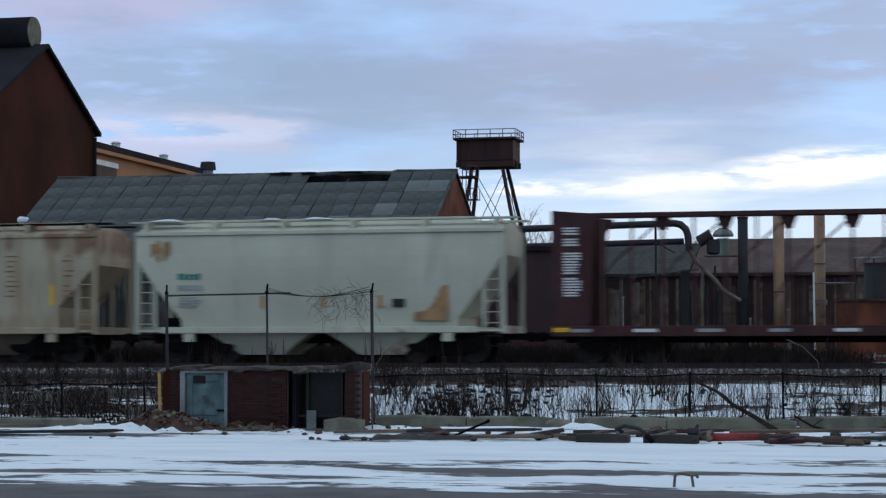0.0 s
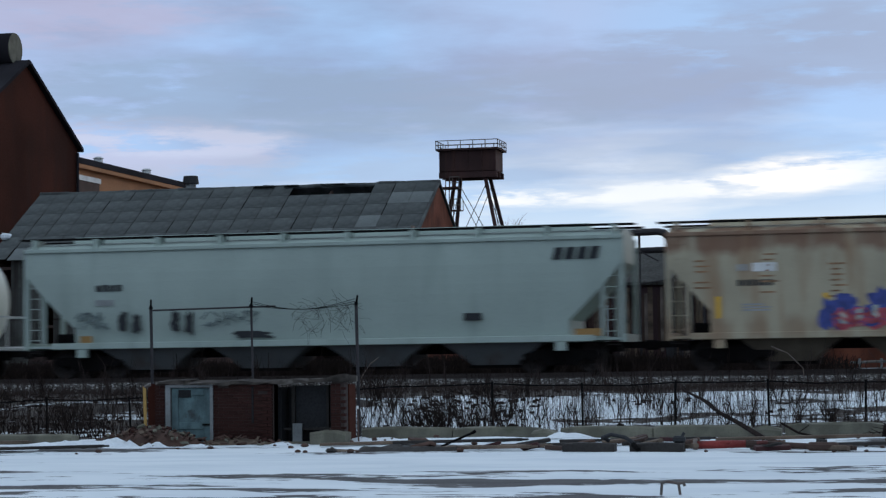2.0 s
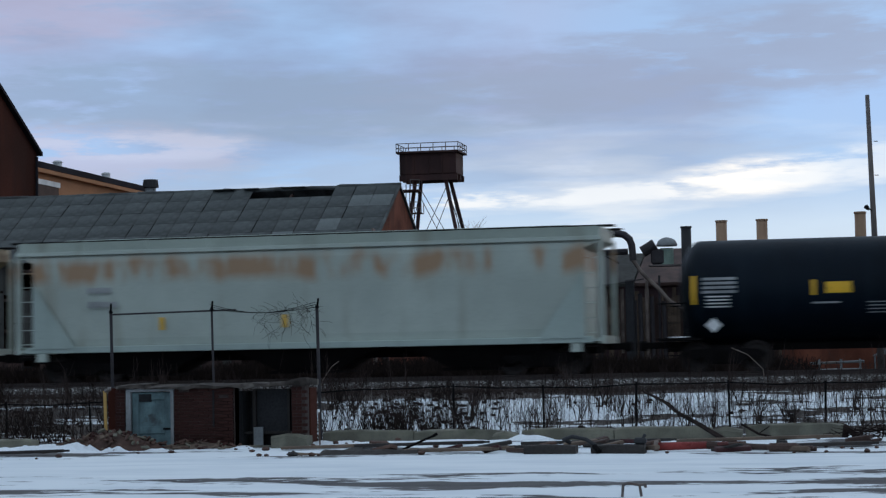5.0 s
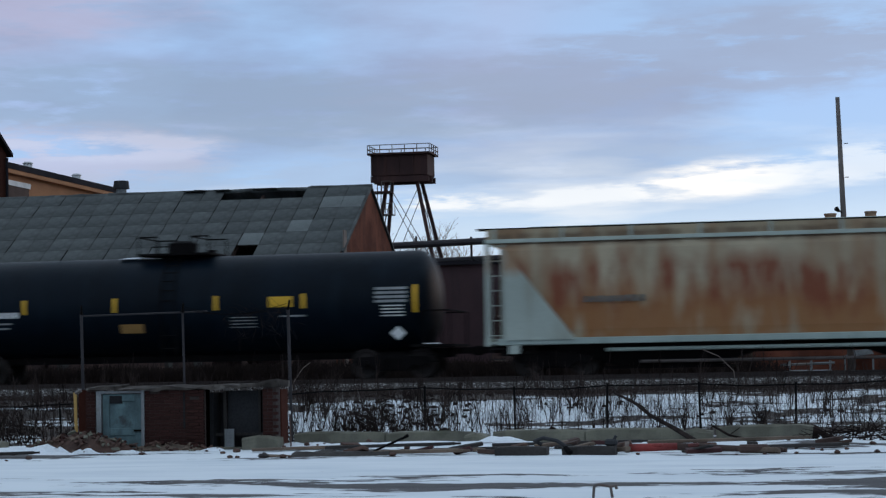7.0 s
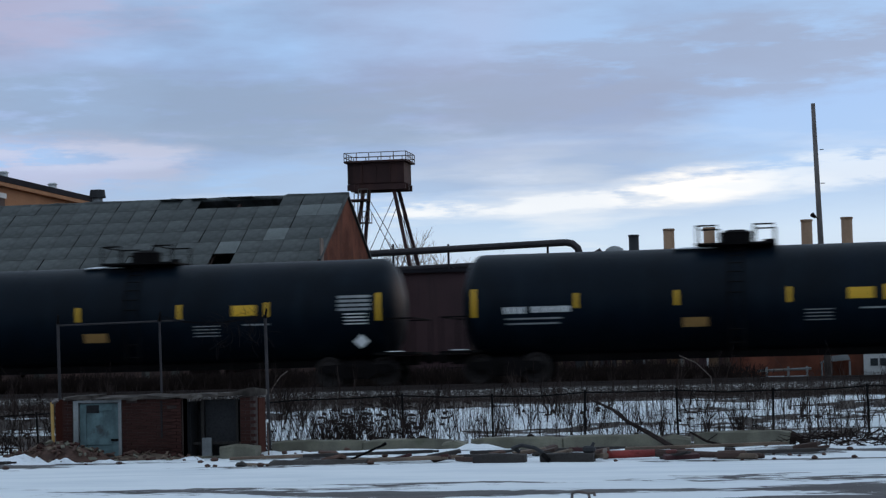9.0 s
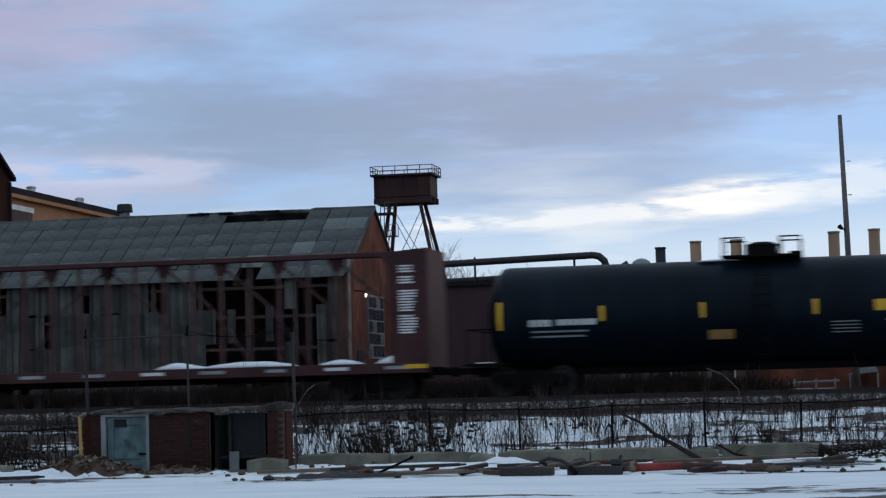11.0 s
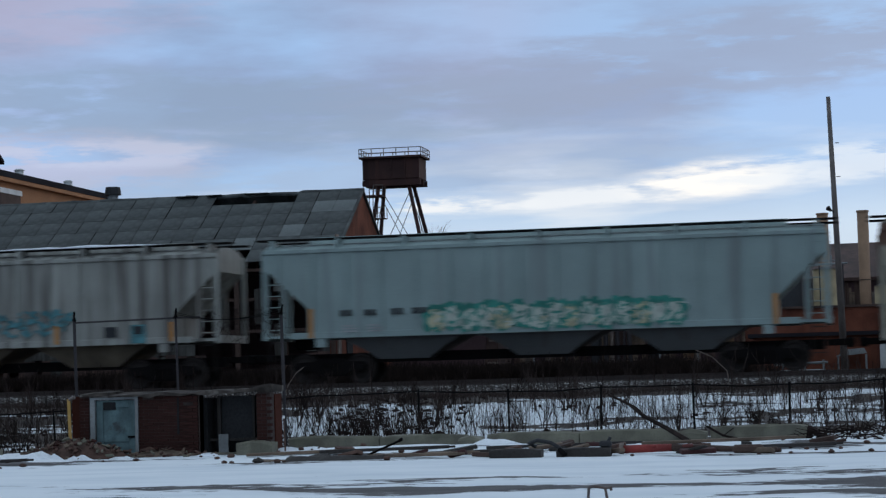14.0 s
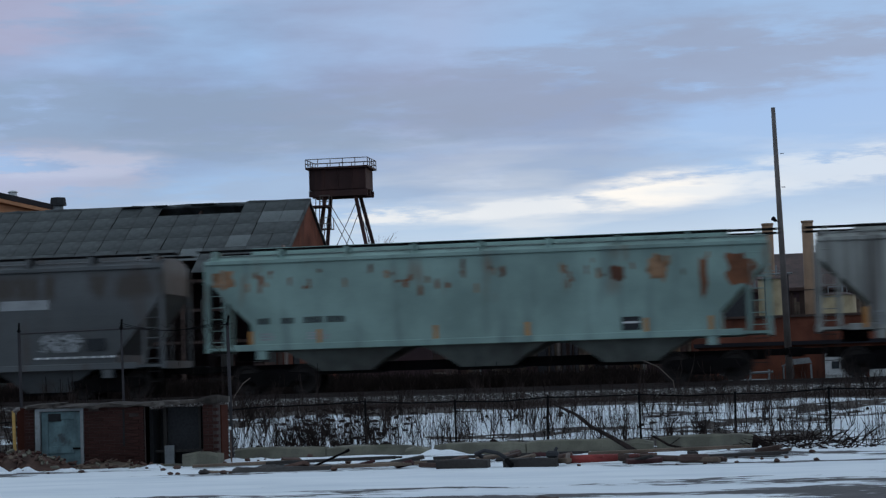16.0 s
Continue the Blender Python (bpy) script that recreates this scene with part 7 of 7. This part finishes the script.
def snow_mound(x, y, rx, ry, h, seed):
    k = 14
    rings = []
    for f in (1.0, 0.8, 0.6, 0.4):
        rings.append([(x + 1.3 * rx * f * math.cos(a) * (1 + 0.5 * noise.noise((math.cos(a) * 1.5, math.sin(a) * 1.5, seed))), y + ry * f * math.sin(a), 0.5 * h * (1 - f ** 1.3) * (1 + 0.8 * noise.noise((math.cos(a) * 2.5, math.sin(a) * 2.5, seed + 3.3))) - 0.02 + land(x, y)) for a in [2 * math.pi * q / k for q in range(k)]])
    t = thing("snow_mound", "low drift of crusted snow", "snow", group="snow drifts")
    part("drift", Geo().loft(rings), "snow", t, smooth=True)


def make_litter():
    rnd = random.Random(77)
    for i, (x, y, rx, ry, h) in enumerate(((-16.9, 39.6, 0.9, 0.6, 0.22), (-15.6, 39.2, 0.6, 0.5, 0.14), (-11.0, 41.5, 0.5, 0.4, 0.2), (-8.6, 41.3, 1.1, 0.8, 0.14), (-7.0, 41.4, 0.35, 0.5, 0.24), (-5.0, 41.2, 1.5, 0.8, 0.12), (-2.4, 40.9, 0.9, 0.6, 0.12), (-13.0, 39.5, 1.0, 0.7, 0.08), (-6.5, 39.3, 1.6, 0.6, 0.08), (-18.5, 38.6, 1.2, 0.6, 0.08), (-10.4, 42.3, 1.0, 0.35, 0.17), (-9.0, 42.4, 0.8, 0.3, 0.20), (-6.2, 42.4, 0.9, 0.3, 0.15), (-4.2, 42.35, 1.0, 0.35, 0.20), (-1.6, 42.05, 0.9, 0.3, 0.13), (-8.2, 38.25, 0.9, 0.3, 0.10), (-4.6, 38.1, 1.2, 0.35, 0.11), (-2.2, 37.6, 1.0, 0.3, 0.09), (-10.4, 37.9, 0.9, 0.3, 0.09), (-16.35, 39.75, 0.5, 0.3, 0.25), (-15.35, 39.75, 0.35, 0.2, 0.17), (-14.2, 39.85, 0.3, 0.2, 0.16), (-13.9, 39.6, 0.5, 0.2, 0.10), (-16.0, 39.5, 0.45, 0.25, 0.40), (-15.65, 39.42, 0.25, 0.12, 0.34), (-15.0, 39.45, 0.25, 0.1, 0.3), (-16.6, 39.3, 0.5, 0.25, 0.3), (-12.6, 40.35, 0.3, 0.12, 0.2))):
        snow_mound(x, y, rx, ry, h, i)
    # brick rubble banked against the shack
    heap = thing("rubble_heap", "heap of broken brick and earth against the shack", "rubble")
    rings = []
    for f in (1.0, 0.7, 0.4, 0.12):
        rings.append([(-15.35 + 1.35 * f * math.cos(a) * (1 + 0.3 * noise.noise((math.cos(a) * 2, math.sin(a) * 2, 5))), 40.25 + 0.75 * f * math.sin(a), 0.40 * (1 - f ** 1.4) * (1 + 0.4 * noise.noise((math.cos(a) * 3, math.sin(a) * 3, f * 4))) - 0.03) for a in [2 * math.pi * q / 24 for q in range(24)]])
    part("earth", Geo().loft(rings), "rubble", heap, smooth=True)
    chunks = []
    for kind in ("rubble", "rubble", "brick_red", "concrete", "timber"):
        chunk = Geo().box(-0.1, 0.1, -0.05, 0.05, -0.03, 0.03, bevel=0.012).mesh("brick")
        chunk.materials.append(M[kind])
        chunks.append(chunk)
    rings = []
    for f in (1.0, 0.7, 0.4, 0.12):
        rings.append([(-13.75 + 1.25 * f * math.cos(a), 40.6 + 0.5 * f * math.sin(a), 0.17 * (1 - f ** 1.6) * (1 + 0.4 * noise.noise((math.cos(a) * 3, math.sin(a) * 3, f * 4 + 9))) - 0.03) for a in [2 * math.pi * q / 24 for q in range(24)]])
    part("earth", Geo().loft(rings), "timber", heap, "pale trodden earth", True)
    for i in range(230):
        a, r = rnd.uniform(0, 6.28), rnd.random() ** 0.6
        if i < 160:
            x, y = -15.35 + 1.45 * r * math.cos(a), 40.2 + 0.8 * r * math.sin(a)
            z = max(0, 0.40 * (1 - r ** 1.4)) + rnd.uniform(-0.02, 0.05)
        else:
            x, y = -13.8 + 1.5 * r * math.cos(a), 40.5 + 0.5 * r * math.sin(a)
            z = max(0, 0.17 * (1 - r ** 1.6)) + rnd.uniform(-0.02, 0.03)
        p = part("brick", chunks[i % 5], "rubble", heap, at=pose(x, y, z, rnd.uniform(-40, 40), rnd.uniform(-40, 40), rnd.uniform(0, 360)))
        p.scale = (rnd.uniform(0.2, 0.9), rnd.uniform(0.3, 1.0), rnd.uniform(0.3, 1.0))
    for i in range(70):
        x, y = rnd.uniform(-20, 0.5), rnd.uniform(36.3, 41.8)
        s = thing("stone", "loose dark stone lying in the snow", "stone", pose(x, y, land(x, y), 0, 0, rnd.uniform(0, 360)), "loose stones")
        s.scale = (rnd.uniform(0.03, 0.09),) * 3
        part("lump", stone_geo(rnd), "rubble", s)
    s = thing("split_stone", "dark split stone in the open snow", "stone", pose(-10.55, 36.8, 0.0))
    s.scale = (0.12,) * 3
    part("lump", stone_geo(rnd), "tie", s)
    # planks, sheets and pipes
    G = "timber planks in the snow"
    for i, (x0, y0, x1, y1, w, m) in enumerate(((-9.0, 37.9, -6.7, 37.6, 0.16, "timber"), (-8.6, 37.3, -6.9, 37.15, 0.2, "timber"), (-7.7, 38.4, -6.0, 38.3, 0.14, "tie"), (-9.9, 38.8, -7.4, 38.9, 0.12, "tie"), (-11.3, 38.6, -9.6, 39.0, 0.14, "timber"), (-3.8, 39.3, -0.9, 39.5, 0.15, "timber"), (-6.8, 39.6, -3.9, 39.4, 0.12, "tie"), (-20.6, 38.9, -17.4, 38.7, 0.16, "timber"), (-18.9, 37.9, -15.6, 38.3, 0.12, "tie"), (-1.9, 38.3, -0.2, 38.5, 0.18, "tie"))):
        d = Vector((x1 - x0, y1 - y0, 0))
        t = thing("plank", "grey-brown weathered plank lying in the snow", "plank", pose(x0, y0, 0.02 + land(x0, y0), 0, -1.0, math.degrees(math.atan2(d.y, d.x))), G)
        part("board", Geo().box(0, d.length, -w / 2, w / 2, 0, 0.06, bevel=0.01), m, t)
        part("end_split", Geo().box(d.length * 0.8, d.length + 0.12, -w * 0.35, -w * 0.05, 0.01, 0.05), m, t)
    for i in range(38):
        x, y, q = rnd.triangular(-12.0, 0.8, -5.0), rnd.uniform(37.1, 39.6), rnd.uniform(0.15, 0.75)
        t = thing("scrap_board", "broken dark board frozen into the snow", "board", pose(x, y, land(x, y) + 0.01, rnd.uniform(-20, 20), rnd.uniform(-12, 4), rnd.uniform(-50, 50)), "broken boards")
        part("board", Geo().box(0, q, -0.07, 0.07, 0, rnd.uniform(0.03, 0.09), bevel=0.01), rnd.choice(["tie", "timber", "rubble", "rust_post", "maroon"]), t)
    t = thing("tarpaulin", "crumpled dark tarpaulin half buried in snow", "tarpaulin")
    rings = []
    for i in range(15):
        x = -10.1 + i * 0.13
        rings.append([(x, 36.9 + 0.1 * noise.noise((x, 0, 1)), 0.0), (x, 37.1, 0.09 + 0.07 * noise.noise((x * 3, 1, 2))), (x, 37.4, 0.10 + 0.08 * noise.noise((x * 3, 5, 2))), (x, 37.7, 0.0)])
    part("sheet", Geo().loft(rings), "tie", t)
    t = thing("red_pipe", "red painted steel pipe with flange lying on the snow", "pipe")
    part("flange", Geo().tube((-4.02, 37.5, 0.09), (-3.95, 37.5, 0.09), 0.115, seg=12), "lagging", t)
    part("pipe", Geo().tube((-3.95, 37.5, 0.09), (-3.1, 37.65, 0.10), 0.075, 0.07, 12), "red_paint", t, smooth=True)
    part("pipe_tail", Geo().tube((-3.1, 37.65, 0.10), (-1.15, 37.3, 0.03), 0.07, 0.04, 10), "rust_post", t)
    for x in (-3.85, -3.55, -2.9):
        part("lug", Geo().box(x, x + 0.2, 37.5, 37.65, 0.10, 0.16, bevel=0.02), "red_paint", t)
    t = thing("steel_casting", "rusty steel casting on the red pipe's end", "scrap")
    part("body", Geo().box(-2.0, -1.45, 37.1, 37.35, 0.0, 0.14, bevel=0.05), "rust_post", t)
    part("lug", Geo().box(-1.5, -1.2, 37.15, 37.3, 0.02, 0.09, bevel=0.03), "rust_post", t)
    t = thing("rubber_hose", "looped black rubber hose over the stone blocks", "hose")
    pts = [(-5.45, 36.9, 0.19), (-5.55, 36.85, 0.26), (-5.4, 36.8, 0.31), (-5.15, 36.75, 0.26), (-4.98, 36.65, 0.16), (-4.9, 36.5, 0.08)]
    part("hose", Geo().path(pts, 0.035, 8), "black_stack", t)
    part("coupling", Geo().tube((-4.98, 36.6, 0.14), (-4.88, 36.48, 0.05), 0.05, seg=8), "steel_dark", t)
    t = thing("valve_scrap", "dark valve scrap on a stone block", "scrap")
    part("body", Geo().box(-4.3, -4.08, 36.7, 36.85, 0.16, 0.28, bevel=0.03), "black_stack", t)
    part("spindle", Geo().tube((-4.15, 36.77, 0.25), (-4.1, 36.77, 0.34), 0.03, seg=6), "black_stack", t)
    t = thing("iron_bar", "dark iron bar leaning out of the debris", "bar")
    part("bar", Geo().tube((-8.75, 37.6, 0.05), (-8.05, 37.4, 0.33), 0.022, seg=6), "steel_dark", t)
    part("tip", Geo().tube((-8.05, 37.4, 0.33), (-7.98, 37.4, 0.37), 0.03, seg=6), "steel_dark", t)
    # fallen branches over the kerb
    t = thing("fallen_branch", "long dark fallen branch lying over the kerb", "branch")
    pts = [(-5.14, 46.0, 0.97), (-4.55, 44.6, 0.77), (-4.1, 43.3, 0.53), (-3.55, 41.9, 0.33), (-3.0, 40.5, 0.10)]
    for i, (a, b) in enumerate(zip(pts, pts[1:])):
        part("limb", Geo().tube(a, b, 0.026 + 0.007 * i, 0.033 + 0.007 * i, 6), "bark", t)
    part("twig", Geo().path([(-4.1, 43.2, 0.46), (-4.25, 43.4, 0.7), (-4.5, 43.5, 0.85)], 0.012, 5), "bark", t)
    part("twig", Geo().path([(-3.9, 42.9, 0.42), (-4.0, 43.4, 0.75)], 0.01, 5), "bark", t)
    t = thing("fallen_branch", "short dark branch lying over the kerb", "branch")
    part("limb", Geo().path([(-2.75, 42.2, 0.33), (-2.4, 41.6, 0.16), (-1.8, 41.0, 0.05)], 0.025, 6), "bark", t)
    part("twig", Geo().path([(-2.4, 41.6, 0.16), (-2.2, 41.8, 0.3)], 0.01, 5), "bark", t)
    t = thing("brush_pile", "low pile of cut brush and roots", "brush")
    g = Geo()
    for i in range(160):
        p = Vector((rnd.uniform(-0.9, 1.6), rnd.uniform(41, 43), rnd.uniform(0.0, 0.25)))
        d = Vector((rnd.uniform(-1, 1), rnd.uniform(-0.5, 0.5), rnd.uniform(-0.1, 0.5))).normalized()
        g.tube(p, p + d * rnd.uniform(0.2, 0.6), 0.015, 0.006, 4, False)
    tagged(part("tangle", g, "bark", t), kind="stuff")
    part("root", Geo().path([(-0.75, 42.0, 0.0), (-0.7, 42.0, 0.25), (-0.55, 41.8, 0.12), (-0.3, 41.6, 0.05)], 0.06, 7), "bark", t)
    # bent steel staple by the road
    t = thing("steel_hoop", "bent steel bar hoop standing by the road", "scrap")
    part("hoop", Geo().path([(-3.05, 24.75, -0.02), (-3.035, 24.75, 0.14), (-2.98, 24.75, 0.155), (-2.84, 24.75, 0.135), (-2.82, 24.75, 0.0)], 0.017, 8), "galv", t)
    part("loose_end", Geo().path([(-2.84, 24.75, 0.135), (-2.78, 24.78, 0.14), (-2.77, 24.78, 0.10)], 0.017, 8), "galv", t)


make_litter()


# ---- low outbuilding and far trees beyond the line ----
def make_outbuilding():
    b = thing("low_garage", "low red brick garage with white panelled doors", "garage")
    part("wall", Geo().box(-3.4, 9.0, 81.0, 86.0, 0.8, 2.55), "gable_brick", b)
    part("roof", Geo().box(-3.6, 9.2, 80.8, 86.2, 2.55, 2.7), "roof_dark", b)
    for i, x in enumerate((1.35, 3.0, 4.65)):
        d = part("door", Geo().box(x, x + 1.5, 80.93, 80.99, 0.95, 2.2), "truck_white", b, "white panelled garage door")
        for k in range(3):
            part("pane", Geo().box(x + 0.25 + k * 0.36, x + 0.53 + k * 0.36, 80.91, 80.93, 1.6, 1.88), "glass", d)
        part("rail", Geo().box(x + 0.05, x + 1.45, 80.90, 80.93, 1.35, 1.42), "truck_white", d)
    k = thing("lean_to", "small open lean-to with pale roof", "lean-to")
    part("roof", Geo().prism([(-0.3, 1.75), (0.1, 2.0), (0.75, 2.05), (0.85, 1.85)], 79.6, 80.8), "door_frame", k)
    for x in (-0.25, 0.78):
        part("post", Geo().box(x, x + 0.07, 79.65, 79.72, 0.9, 1.8), "door_frame", k)
    r = thing("stored_rails", "pale pipes stacked on low trestles", "pipes")
    part("pipe", Geo().tube((-2.6, 79.5, 1.5), (-0.6, 79.5, 1.55), 0.05, seg=6), "door_frame", r)
    part("pipe", Geo().tube((-2.5, 79.4, 1.25), (-0.7, 79.4, 1.25), 0.05, seg=6), "grey_mark", r)
    for x in (-2.3, -1.5, -0.8):
        part("trestle", Geo().box(x, x + 0.08, 79.35, 79.6, 0.9, 1.65), "door_frame", r)


make_outbuilding()


def make_far_trees():
    rnd = random.Random(4)
    for i, (x, y, h) in enumerate(((-25.5, 128, 9.5), (-28.4, 131, 9.8), (-22.9, 135, 9.2), (-26.8, 137, 9.9))):
        t = thing("bare_tree", "distant bare winter tree with fine twigs", "tree", pose(x, y, 0.9), "far bare trees")
        part("trunk", Geo().tube((0, 0, -0.1), (0.1, 0, h * 0.5), 0.14, 0.09, 7), "bark_far", t)
        g = Geo()

        def fork(p, d, length, r, depth):
            e = p + d * length
            g.tube(p, e, r, r * 0.7, 3, False)
            if depth:
                for _ in range(3):
                    s = Vector((rnd.uniform(-1, 1), rnd.uniform(-1, 1), rnd.uniform(-0.1, 0.8))).normalized()
                    fork(p.lerp(e, rnd.uniform(0.5, 1.0)), (d * 0.8 + s * 0.7).normalized(), length * rnd.uniform(0.5, 0.8), r * 0.62, depth - 1)

        for _ in range(6):
            fork(Vector((0.05, 0, h * rnd.uniform(0.25, 0.5))), Vector((rnd.uniform(-0.6, 0.6), rnd.uniform(-0.5, 0.5), 1)).normalized(), h * 0.24, 0.06, 4)
        part("crown", g, "bark_far", t)


make_far_trees()


def motions():
    """The train runs by at a steady speed, its wheels turning."""
    for c, x in CARS:
        walk(c, [(t, pose(x + SPEED * (t - 8.0) + 0.0119 * (t - 8.0) ** 2, YT, ZR)) for t in range(17)])
    turn = math.degrees(SPEED / 0.457)
    steps = [i / 30 for i in range(481)]
    for w, x in WHEELSETS:
        walk(w, [(t, pose(x, 0, 0.457, 0, (turn * t) % 360, 0)) for t in steps])


motions()
